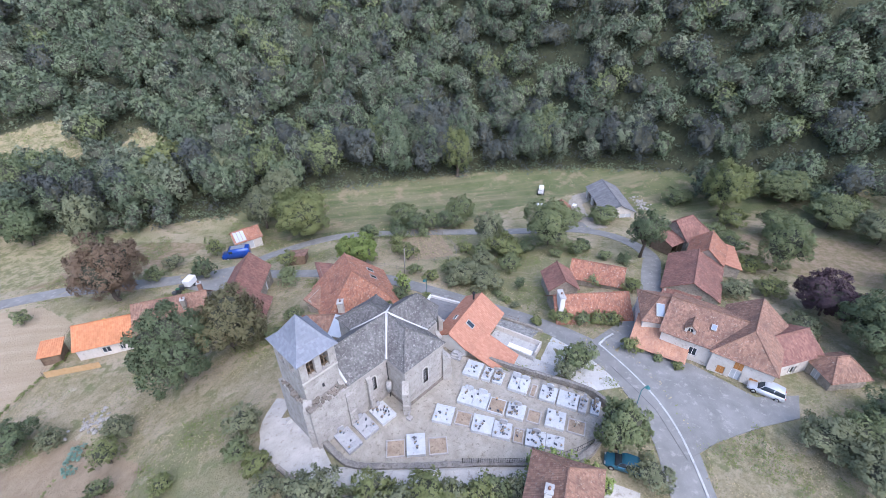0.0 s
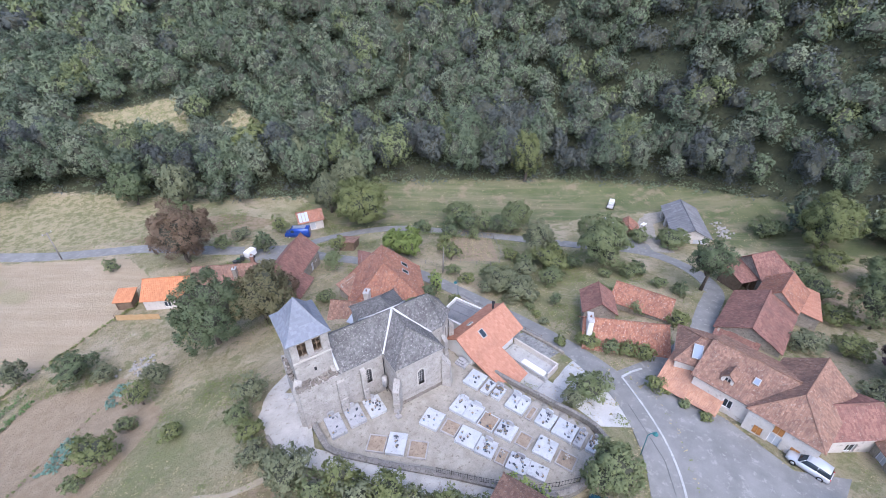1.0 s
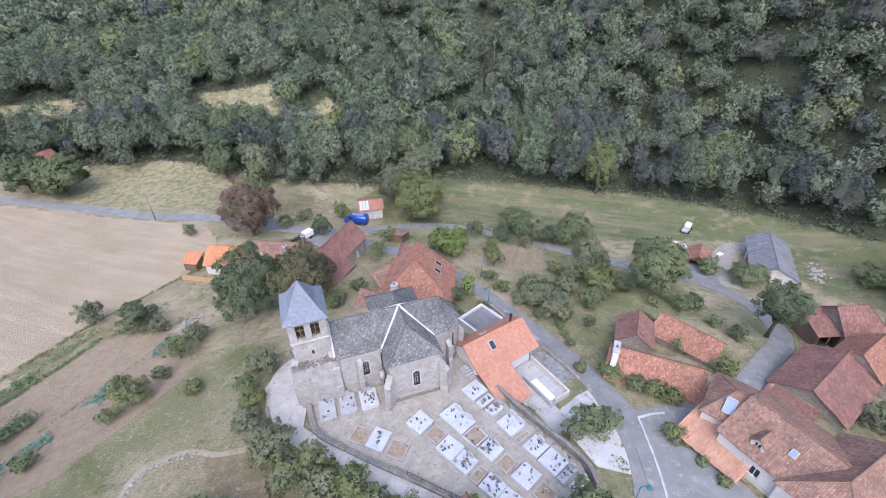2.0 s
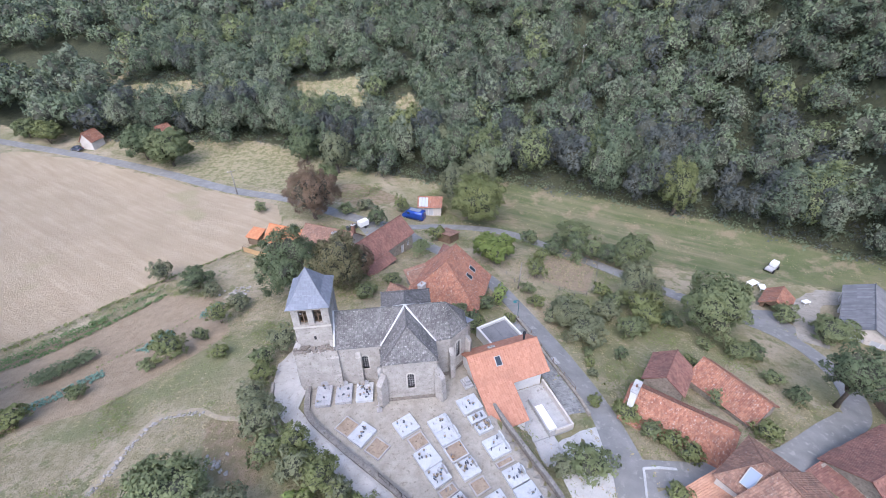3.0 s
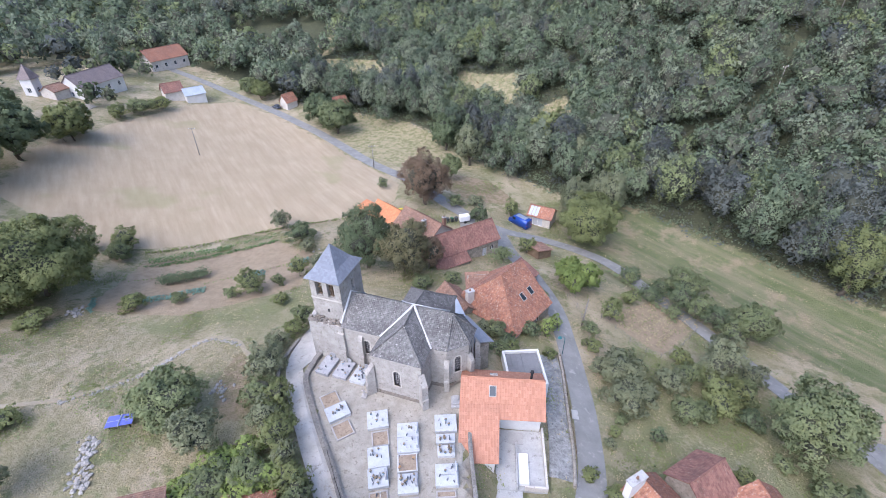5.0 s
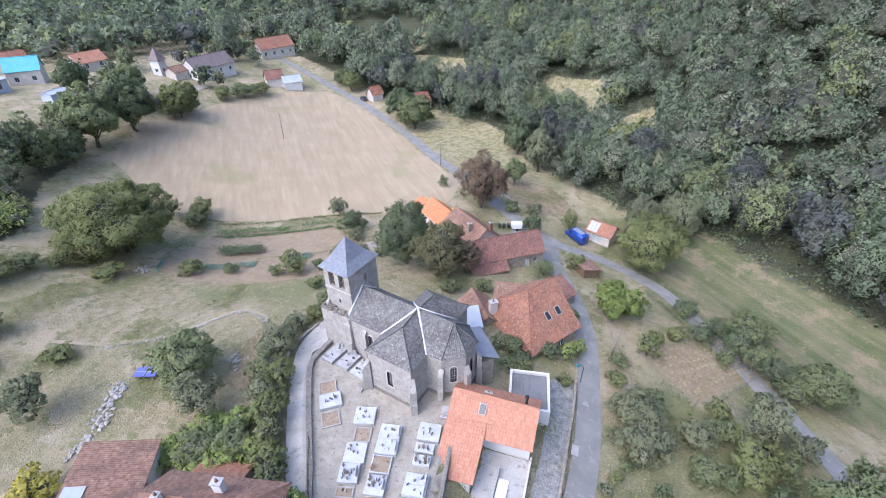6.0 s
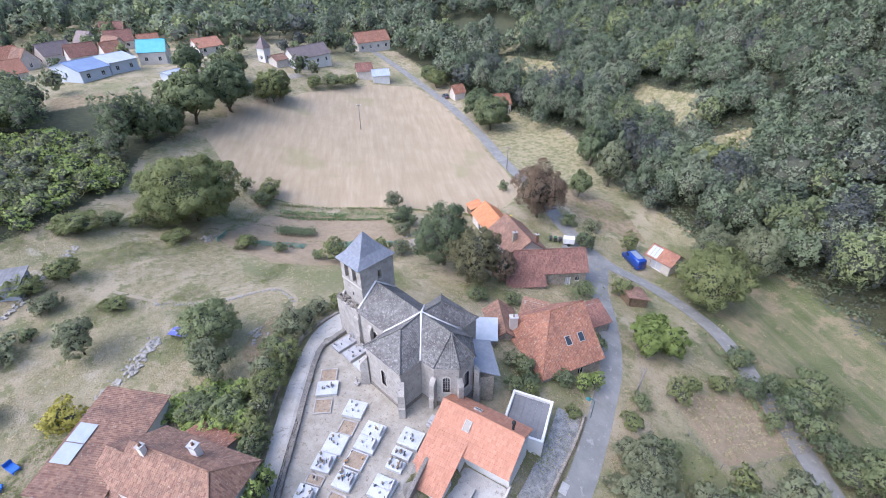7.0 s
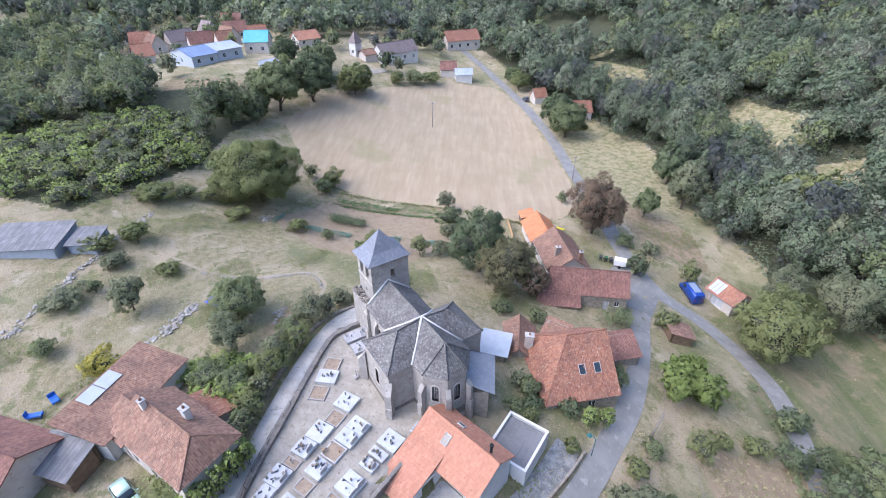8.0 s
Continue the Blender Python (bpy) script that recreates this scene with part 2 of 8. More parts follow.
def prism(name, ring, z0, z1, mat, parent, label=""):
    """An upright solid over a ring of x, y corners."""
    n = len(ring)
    verts = [(x, y, z0) for x, y in ring] + [(x, y, z1) for x, y in ring]
    faces = [tuple(range(n))[::-1], tuple(range(n, 2 * n))] + [(i, (i + 1) % n, n + (i + 1) % n, n + i) for i in range(n)]
    ob = mesh_object(name, verts, faces, mat)
    bm = bmesh.new()
    bm.from_mesh(ob.data)
    bmesh.ops.recalc_face_normals(bm, faces=bm.faces)
    bm.to_mesh(ob.data)
    bm.free()
    return child(ob, parent, label)


def slope(name, a, b, c, d, mat, parent, thick=0.12, sag=0.04, label=""):
    """One roof slope as a slab: eave from a to b, ridge from d to c; its UV is in metres, and it sags a little."""
    a, b, c, d = (np.array(p, float) for p in (a, b, c, d))
    run = max(np.linalg.norm(b - a), np.linalg.norm(c - d))
    up = max(np.linalg.norm(d - a), np.linalg.norm(c - b))
    nu, nv = max(1, int(run / 0.9)), max(1, int(up / 0.9))
    along = (b - a) / (np.linalg.norm(b - a) + 1e-9) if np.linalg.norm(b - a) > 0.05 else (c - d) / np.linalg.norm(c - d)
    normal = np.cross(b - a + c - d, d - a + c - b)
    normal /= np.linalg.norm(normal)
    if normal[2] < 0:
        normal = -normal
    upward = np.cross(normal, along)
    verts, coords = [], []
    for j in range(nv + 1):
        for i in range(nu + 1):
            u, v = i / nu, j / nv
            p = (a * (1 - u) + b * u) * (1 - v) + (d * (1 - u) + c * u) * v
            w = p + normal * sag * (noise.noise(Vector(p * 0.45)) + 0.5 * noise.noise(Vector(p * 1.7)))
            verts.append(w)
            coords.append(((p - a) @ along + 50, (p - a) @ upward + 50))
    top = len(verts)
    verts += [v - normal * thick for v in verts]
    at = lambda i, j, under: under * top + j * (nu + 1) + i
    faces = []
    for j in range(nv):
        for i in range(nu):
            faces.append((at(i, j, 0), at(i + 1, j, 0), at(i + 1, j + 1, 0), at(i, j + 1, 0)))
            faces.append((at(i, j, 1), at(i, j + 1, 1), at(i + 1, j + 1, 1), at(i + 1, j, 1)))
    rim = [(i, 0) for i in range(nu)] + [(nu, j) for j in range(nv)] + [(i, nv) for i in range(nu, 0, -1)] + [(0, j) for j in range(nv, 0, -1)]
    for (i, j), (k, m) in zip(rim, rim[1:] + rim[:1]):
        faces.append((at(i, j, 0), at(i, j, 1), at(k, m, 1), at(k, m, 0)))
    flat = [coords[v % top] for f in faces for v in f]
    ob = mesh_object(name, verts, faces, mat, flat)
    return child(ob, parent, label)


def tube(name, points, radius, mat, parent, sides=6, label="", lumps=0.0):
    """A round bar along a line of points."""
    points = [Vector(p) for p in points]
    verts, faces = [], []
    for n, p in enumerate(points):
        ahead = (points[min(n + 1, len(points) - 1)] - points[max(n - 1, 0)]).normalized()
        side = ahead.cross(Vector((0, 0, 1)))
        side = side.normalized() if side.length > 1e-3 else Vector((1, 0, 0))
        over = side.cross(ahead)
        r = radius[n] if isinstance(radius, (list, tuple)) else radius
        r *= 1 + lumps * noise.noise(p * 3.1)
        for k in range(sides):
            t = 2 * math.pi * k / sides
            verts.append(p + side * r * math.cos(t) + over * r * math.sin(t))
    for n in range(len(points) - 1):
        for k in range(sides):
            a, b = n * sides + k, n * sides + (k + 1) % sides
            faces.append((a, b, b + sides, a + sides))
    faces += [tuple(range(sides))[::-1], tuple(range(len(verts) - sides, len(verts)))]
    ob = mesh_object(name, verts, faces, mat, smooth=True)
    return child(ob, parent, label) if parent else ob


def ridge_line(points, mat, parent, radius=0.11, label=""):
    fine = []
    for p, q in zip(points, points[1:]):
        n = max(1, int((Vector(q) - Vector(p)).length / 0.45))
        fine += [Vector(p).lerp(Vector(q), k / n) for k in range(n)]
    return tube("ridge_tiles", fine + [Vector(points[-1])], radius, mat, parent, 5, label, 0.5)


def wall(name, a, b, z0, z1, holes, mat, parent, thick=0.4, gable=0.0, label=""):
    """A wall from a to b with its outer face on the right of that way; holes are (from, to, bottom, top) along it; gable is the height of its peak above z1."""
    a, b = Vector((*a, 0)), Vector((*b, 0))
    run = (b - a).length
    along = (b - a) / run
    inward = Vector((-along.y, along.x, 0))
    xs = sorted({0.0, run, *[min(max(h[k], 0), run) for h in holes for k in (0, 1)]})
    zs = sorted({z0, z1, *[h[k] for h in holes for k in (2, 3)]})
    verts, faces, seen = [], [], {}

    def vert(x, z, deep):
        key = (round(x, 4), round(z, 4), deep)
        if key not in seen:
            seen[key] = len(verts)
            x = min(max(x, thick * deep), run - thick * deep)
            verts.append(a + along * x + inward * thick * deep + Vector((0, 0, z)))
        return seen[key]

    def quad(*corners):
        faces.append([vert(*c) for c in corners])

    solid = lambda x, z: z0 < z < z1 and 0 < x < run and not any(h[0] < x < h[1] and h[2] < z < h[3] for h in holes)
    for x, xx in zip(xs, xs[1:]):
        for z, zz in zip(zs, zs[1:]):
            mx, mz = (x + xx) / 2, (z + zz) / 2
            if not solid(mx, mz):
                continue
            quad((x, z, 0), (xx, z, 0), (xx, zz, 0), (x, zz, 0))
            quad((x, z, 1), (x, zz, 1), (xx, zz, 1), (xx, z, 1))
            for inside_it, p, q in ((solid(x - 1e-3, mz), (x, z), (x, zz)), (solid(xx + 1e-3, mz), (xx, zz), (xx, z)), (solid(mx, z - 1e-3), (xx, z), (x, z)), (solid(mx, zz + 1e-3), (x, zz), (xx, zz))):
                if not inside_it:
                    quad((*p, 0), (*q, 0), (*q, 1), (*p, 1))
    if gable:
        m = run / 2
        gable -= 0.02
        quad((0, z1, 0), (run, z1, 0), (m, z1 + gable, 0))
        quad((0, z1, 1), (m, z1 + gable, 1), (run, z1, 1))
        quad((0, z1, 0), (m, z1 + gable, 0), (m, z1 + gable, 1), (0, z1, 1))
        quad((m, z1 + gable, 0), (run, z1, 0), (run, z1, 1), (m, z1 + gable, 1))
    return child(mesh_object(name, verts, faces, mat), parent, label)


GLASS, _t, _s = material("window_glass", 0.08)
_s.inputs["Base Color"].default_value, _s.inputs["Specular IOR Level"].default_value = (0.03, 0.04, 0.05, 1), 0.6
PAINT_WHITE = mottled("white_paint", (0.72, 0.72, 0.72), (0.8, 0.8, 0.8), None, 3.0, 20.0, 0.5, 0.0)


def window(parent, a, b, h, mat=PAINT_WHITE, deep=0.22, shutters=None, open_leaf=False, door=None):
    """A frame with its pane (or a door leaf) in the hole h of the wall from a to b."""
    a, b = Vector((*a, 0)), Vector((*b, 0))
    along = (b - a).normalized()
    m = Matrix.Translation(a) @ Matrix(((along.x, -along.y, 0, 0), (along.y, along.x, 0, 0), (0, 0, 1, 0), (0, 0, 0, 1)))
    x0, x1, z0, z1 = h
    bm = bmesh.new()
    w = 0.07
    for bx in ((x0, x0 + w, z0, z1), (x1 - w, x1, z0, z1), (x0 + w, x1 - w, z0, z0 + w), (x0 + w, x1 - w, z1 - w, z1), ((x0 + x1) / 2 - 0.03, (x0 + x1) / 2 + 0.03, z0 + w, z1 - w)):
        box_bm(bm, bx[0], bx[1], deep - 0.04, deep + 0.04, bx[2], bx[3])
    frame_ob = part("door_frame" if door else "window_frame", bm, mat, parent)
    frame_ob.matrix_basis = m
    bm = bmesh.new()
    box_bm(bm, x0 + w, x1 - w, deep - 0.01, deep + 0.01, z0 + w, z1 - w)
    part("door_leaf" if door else "pane", bm, door or GLASS, frame_ob)
    if shutters:
        half = (x1 - x0) / 2
        for s0, s1 in (((x0 - half, x0 - 0.02), (x1 + 0.02, x1 + half)) if open_leaf else ((x0 + 0.02, x0 + half - 0.01), (x0 + half + 0.01, x1 - 0.02))):
            bm = bmesh.new()
            y = -0.06 if open_leaf else 0.04
            box_bm(bm, s0, s1, y, y + 0.04, z0 + 0.01, z1 - 0.01)
            for zz in (z0 + 0.2, z1 - 0.2):
                box_bm(bm, s0 + 0.05, s1 - 0.05, y - 0.025, y - 0.001, zz - 0.05, zz + 0.05)
            part("shutter", bm, shutters, frame_ob)
    return frame_ob


def house(name, label, at, turn, length, width, eave, ridge, roof_mat, wall_mat, ends=(0, 0), over=0.35, holes=None, group="", category="house", shutters=None, tags=None, ridge_mat=None, deep=1.5, open_leaf=True, skew=0.0, sag=0.05):
    """A house with its long side along x: eave and ridge heights above its base; ends: how far each end of the ridge is drawn in (0: a gable).
    holes: per side (south, east, north, west) a list of (from, to, bottom, top, kind)."""
    ob = thing(name, label, category, at, turn, group)
    l, w = length / 2, width / 2
    corners = [(-l, -w), (l, -w), (l, w), (-l, w)]
    holes = holes or {}
    for k, side in enumerate(("south", "east", "north", "west")):
        a, b = corners[k], corners[(k + 1) % 4]
        cuts = holes.get(side, [])
        peak = ridge - eave - 0.1 if (k == 1 and not ends[1]) or (k == 3 and not ends[0]) else 0.0
        wall_ob = wall("wall", a, b, -deep, eave - 0.06, [h[:4] for h in cuts], wall_mat, ob, 0.4, peak)
        for h in cuts:
            kind = h[4] if len(h) > 4 else "window"
            if kind == "window":
                window(wall_ob, a, b, h[:4], shutters=shutters, open_leaf=open_leaf)
            elif kind == "closed":
                window(wall_ob, a, b, h[:4], shutters=shutters)
            elif kind == "bare":
                window(wall_ob, a, b, h[:4])
            elif kind == "door":
                window(wall_ob, a, b, h[:4], door=DOOR_PAINT)
    fall = (ridge - eave) / w * over
    e, lo, wo = eave - fall, l + over, w + over
    p, q = (-lo + ends[0] + (over if ends[0] else 0), skew, ridge), (lo - ends[1] - (over if ends[1] else 0), skew, ridge)
    slope("roof_slope", (-lo, -wo, e), (lo, -wo, e), q, p, roof_mat, ob, sag=sag)
    slope("roof_slope", (lo, wo, e), (-lo, wo, e), p, q, roof_mat, ob, sag=sag)
    if ends[0]:
        slope("roof_slope", (-lo, wo, e), (-lo, -wo, e), p, p, roof_mat, ob, sag=sag)
    if ends[1]:
        slope("roof_slope", (lo, -wo, e), (lo, wo, e), q, q, roof_mat, ob, sag=sag)
    lift = Vector((0, 0, 0.03))
    ridge_line([Vector(p) + lift, Vector(q) + lift], ridge_mat or roof_mat, ob)
    if ends[0]:
        ridge_line([(-lo, -wo, e), p], ridge_mat or roof_mat, ob, 0.09)
        ridge_line([(-lo, wo, e), p], ridge_mat or roof_mat, ob, 0.09)
    if ends[1]:
        ridge_line([(lo, -wo, e), q], ridge_mat or roof_mat, ob, 0.09)
        ridge_line([(lo, wo, e), q], ridge_mat or roof_mat, ob, 0.09)
    return ob


def lean_to(name, label, at, turn, length, width, low, high, roof_mat, wall_mat, over=0.3, category="shed", deep=1.5, open_front=False, sag=0.05):
    """A shed under one slope: low along its south side, high along its north."""
    ob = thing(name, label, category, at, turn)
    l, w = length / 2, width / 2
    if not open_front:
        wall("wall", (-l, -w), (l, -w), -deep, low - 0.05, [], wall_mat, ob, 0.3)
    else:
        for x in (-l + 0.1, 0.0, l - 0.1):
            box("post", x - 0.09, x + 0.09, -w, -w + 0.18, -deep, low - 0.06, WOOD, ob)
    wall("wall", (l, w), (-l, w), -deep, high - 0.12, [], wall_mat, ob, 0.3)
    for x0, x1 in ((-l, -l + 0.3), (l - 0.3, l)):
        bm = bmesh.new()
        vs = [bm.verts.new((x, y, z)) for x in (x0, x1) for y, z in ((-w, -deep), (w - 0.31, -deep), (w - 0.31, high - 0.15), (-w, low - 0.08))]
        bm.faces.new(vs[:4]), bm.faces.new(vs[4:][::-1])
        for k in range(4):
            bm.faces.new((vs[k], vs[4 + k], vs[4 + (k + 1) % 4], vs[(k + 1) % 4]))
        part("wall", bm, wall_mat, ob)
    rise = (high - low) / width * over
    slope("roof_slope", (-l - over, -w - over, low - rise), (l + over, -w - over, low - rise), (l + over, w + over, high + rise), (-l - over, w + over, high + rise), roof_mat, ob, sag=sag)
    return ob


DOOR_PAINT = mottled("door_paint", (0.42, 0.44, 0.47), (0.5, 0.52, 0.55), None, 3.0, 20.0, 0.6, 0.0)


# foliage
def unit(v):
    return v / (np.linalg.norm(v, axis=1)[:, None] + 1e-9)


def cards_at(rng, middle, outward, size, loose=0.62):
    """Small bent leaf cards of three corners round their middles; they face outward more or less. Returns corners and the normals of the foliage there."""
    count = len(middle)
    normal = unit(outward + rng.normal(size=(count, 3)) * loose)
    u = unit(np.cross(normal, rng.normal(size=(count, 3))))
    v = np.cross(normal, u)
    s = (size * rng.uniform(0.5, 1.45, count))[:, None]
    bend = normal * s * 0.25
    corners = np.stack([middle - u * s - bend, middle + u * s * 0.6 - v * s * 0.7 + bend, middle + u * s * 0.6 + v * s * 0.7 + bend * 0.5], 1).reshape(-1, 3)
    return corners, np.repeat(unit(outward * 0.8 + normal * 0.38), 3, 0)


def leaves(rng, centres, radii, count, size, flat=0.85):
    """Clusters of leaves on the shells of lobes. Returns corners, three a card, and normals."""
    which = rng.choice(len(centres), count, p=radii**2 / (radii**2).sum())
    way = rng.normal(size=(count, 3))
    way[:, 2] = np.where(way[:, 2] < -0.25, -way[:, 2], way[:, 2])
    way = unit(way)
    depth = rng.uniform(0.25, 1.35, count) ** 0.7
    middle = centres[which] + way * (radii[which] * depth)[:, None] * np.array([1, 1, flat])
    return cards_at(rng, middle, unit(way * 0.6 + np.array([0, 0, 0.8])), size, 0.45)


def ball_of(level):
    bm = bmesh.new()
    bmesh.ops.create_icosphere(bm, subdivisions=level, radius=1.0)
    got = np.array([v.co[:] for v in bm.verts]), np.array([[v.index for v in f.verts] for f in bm.faces])
    bm.free()
    return got


BALLS = {k: ball_of(k) for k in (1, 2, 3)}


def crown_arrays(rng, radius, low, high, lobes, count, size, level=3, ragged=0.5):
    """A crown between two heights: the rounded masses of its limbs make an inner body of dense twigs, coloured dark for
    the crown's inner shade, and sprays of leaves stand out from it.
    Returns the body's corners, triangles and normals, and the cards' corners and normals."""
    mid, half = (low + high) / 2, (high - low) / 2
    k = np.arange(lobes)
    z = np.clip(1 - 1.6 * (k + 0.5) / lobes + rng.uniform(-0.14, 0.14, lobes), -0.75, 0.97)
    t = k * 2.39996 + rng.uniform(-0.45, 0.45, lobes) + rng.uniform(0, 6.3)
    ring = np.sqrt(1 - z * z)
    c = np.stack([ring * np.cos(t), ring * np.sin(t), z], 1) * rng.uniform(0.46, 0.74, lobes)[:, None]
    c = np.concatenate([c, np.zeros((1, 3))])
    r = np.append(rng.uniform(0.27, 0.44, lobes) * (9 / max(lobes, 5)) ** 0.22, 0.55)
    c, r = c * 0.9, r * 0.9
    scale = np.array([radius, radius, half])
    ways, faces = BALLS[level]
    b = ways @ c.T
    q = b * b - ((c * c).sum(1) - r * r)
    reach = np.where(q > 0, b + np.sqrt(np.maximum(q, 0)), 0)
    own = reach.argmax(1)
    body = ways * (reach.max(1) * (0.7 + 0.06 * rng.normal(size=len(ways))).clip(0.55, 0.82))[:, None]
    body_normals = unit((body - c[own] * 0.8) / scale + np.array([0, 0, 0.05]))
    each = 11
    out = unit(rng.normal(size=(len(c) * each, 3)) + np.repeat(unit(c + np.array([0, 0, 0.1])), each, 0) * 0.7 + np.array([0, 0, 0.25]))
    wide = np.repeat(r, each)
    sprays = np.repeat(c, each, 0) + out * (wide * rng.uniform(0.78, 1.0 + 0.25 * ragged, len(wide)))[:, None]
    apart = np.linalg.norm(sprays[:, None] - c[None], axis=2) / r[None]
    free = (apart > 0.82).all(1)
    if free.sum() > 6:
        sprays, out, wide = sprays[free], out[free], wide[free]
    rad = wide * rng.uniform(0.26, 0.46, len(wide))
    coat = int(count * 0.4)
    way = unit(rng.normal(size=(coat, 3)) + np.array([0, 0, 0.15]))
    b = way @ c.T
    q = b * b - ((c * c).sum(1) - r * r)
    reach = np.where(q > 0, b + np.sqrt(np.maximum(q, 0)), 0)
    coat_at = way * (reach.max(1) * rng.uniform(0.78, 1.02, coat))[:, None]
    coat_out = unit(coat_at - c[reach.argmax(1)] * 0.8)
    which = rng.choice(len(sprays), count - coat, p=rad**2 / (rad**2).sum())
    way = unit(unit(rng.normal(size=(count - coat, 3))) + out[which] * 0.75)
    middle = sprays[which] + way * (rad[which] * rng.uniform(0.35, 1.25, count - coat))[:, None]
    outward = np.concatenate([way * 0.5 + out[which] * 0.4 + middle * 0.35, coat_out + coat_at * 0.3])
    middle = np.concatenate([middle, coat_at])
    middle[:, 2] = np.maximum(middle[:, 2], -0.98)
    outward = unit(outward / scale * radius + np.array([0, 0, 0.15]))
    shift = np.array([0, 0, mid])
    cards, normals = cards_at(rng, middle * scale + shift, outward, size)
    return body * scale + shift, faces, body_normals, cards, normals


def fast_mesh(name, body, tris, cards, normals, mat_index=None, mats=(), crown=None):
    """A mesh from arrays: the triangles of bodies first, then cards of three corners in a row."""
    me = bpy.data.meshes.new(name)
    tris = np.asarray(tris, int).reshape(-1, 3)
    n, m = len(cards) // 3, len(tris)
    verts = np.concatenate([np.asarray(body, float).reshape(-1, 3), cards])
    loops = np.concatenate([tris.ravel(), np.arange(n * 3) + len(verts) - n * 3])
    me.vertices.add(len(verts))
    me.vertices.foreach_set("co", verts.astype(np.float32).ravel())
    me.loops.add(len(loops))
    me.loops.foreach_set("vertex_index", loops.astype(np.int32))
    me.polygons.add(n + m)
    me.polygons.foreach_set("loop_start", (np.arange(n + m) * 3).astype(np.int32))
    for mat in mats:
        me.materials.append(mat)
    if mat_index is not None:
        me.polygons.foreach_set("material_index", np.asarray(mat_index, np.int32))
    me.update(calc_edges=True)
    me.attributes.new("custom_normal", "FLOAT_VECTOR", "POINT").data.foreach_set("vector", np.asarray(normals, np.float32).ravel())
    shade = me.attributes.new("crown", "FLOAT", "POINT")
    shade.data.foreach_set("value", np.broadcast_to(np.asarray(0.5 if crown is None else crown, np.float32), len(verts)).copy())
    return me


def loose_mesh(name, corners, normals, mat_index=None, mats=(), crown=None):
    return fast_mesh(name, np.zeros((0, 3)), [], corners, normals, mat_index, mats, crown)


def crown_on(ob, rng, radius, low, high, lobes, count, size, mat, level=3, ragged=0.5):
    body, tris, body_normals, cards, normals = crown_arrays(rng, radius, low, high, lobes, count, size, level, ragged)
    return child(new("crown", fast_mesh("crown", body, tris, cards, np.concatenate([body_normals, normals]), [1] * len(tris) + [0] * (len(cards) // 3), (mat, SHADED_TWIGS), rng.uniform(0.3, 0.7))), ob)


def tree(name, label, x, y, height, radius, mat, bare=0.25, lobes=9, count=1500, size=0.3, seed=0, group="", category="tree", trunk=None, lift=0.0):
    """A tree on its own: a tapered, forked trunk and an uneven crown."""
    rng = np.random.default_rng(seed + int(abs(x) * 131 + abs(y) * 17))
    z = float(land(x, y)) + lift
    ob = thing(name, label, category, (x, y, z), 0, group)
    thick = trunk or max(0.06, height * 0.028)
    low = height * bare
    line = [(0, 0, -0.4), (0.05 * radius * rng.normal(), 0.05 * radius * rng.normal(), low), (0.1 * radius * rng.normal(), 0.1 * radius * rng.normal(), height * 0.72)]
    trunk_ob = tube("trunk", line, [thick * 1.25, thick * 0.85, thick * 0.25], BARK, ob, 7, lumps=0.2)
    for k in range(5):
        t = 2 * math.pi * (k + rng.uniform(-0.3, 0.3)) / 5
        s = low * 0.9 + (height - low) * 0.12 * k / 5
        start = Vector(line[1]).lerp(Vector(line[2]), max(0, (s - low) / (height * 0.72 - low))) if s > low else Vector((0, 0, s))
        out = radius * rng.uniform(0.5, 0.75)
        tube("limb", [start, start + Vector((math.cos(t) * out * 0.5, math.sin(t) * out * 0.5, (height - low) * 0.25)), start + Vector((math.cos(t) * out, math.sin(t) * out, (height - low) * 0.42))], [thick * 0.5, thick * 0.32, thick * 0.1], BARK, trunk_ob, 5)
    crown_on(ob, rng, radius, low - height * 0.12, height, lobes, count, size, mat)
    return ob


def bush(name, label, x, y, height, radius, mat, count=500, size=0.22, lobes=6, seed=0, group="", category="bush", lift=0.0):
    """A shrub that is leafy down to the ground, on a few stems."""
    rng = np.random.default_rng(seed + int(abs(x) * 131 + abs(y) * 17))
    ob = thing(name, label, category, (x, y, float(land(x, y)) + lift), 0, group)
    for k in range(3):
        t = 2.1 * k + rng.uniform(0, 1)
        tube("stem", [(0.05 * math.cos(t), 0.05 * math.sin(t), -0.2), (radius * 0.3 * math.cos(t), radius * 0.3 * math.sin(t), height * 0.6)], [0.04, 0.02], BARK, ob, 5)
    crown_on(ob, rng, radius, 0.0, height, lobes, count, size, mat, 2, 0.9)
    return ob


# ---- ground, roads ----
FIELD = [(-54, 18.5), (-62.9, 13.5), (-87, 16), (-102, 36), (-106, 62), (-107, 88), (-99, 102.5), (-79, 98.6), (-61, 90.6), (-46, 82.6), (-31, 74), (-17, 63.5), (-14, 54.5), (-19, 44), (-32, 35)]
GARDEN = [(-50, 15.5), (-30, 31), (-19, 27), (-14, 15), (-27, 3), (-44, -1)]
MEADOW = [(36, 39), (25, 60), (22, 79), (42, 79), (65, 65), (88, 48), (108, 27), (119, 2), (110, -30), (96, -8), (90, 0), (92, 21), (79, 27), (60, 32), (50, 36)]
PLOT = [(34.8, 26.5), (43.8, 20.8), (52, 35), (46.5, 40)]
PATCH = [(3, 62), (-14, 68), (-20, 76), (4, 76), (14, 68)]
ROUGH_MEADOW = [(-14, 72), (-32, 81), (-48, 90), (-64, 98), (-68, 107), (-54, 109), (-36, 107), (-26, 103), (-8, 93), (0, 84)]
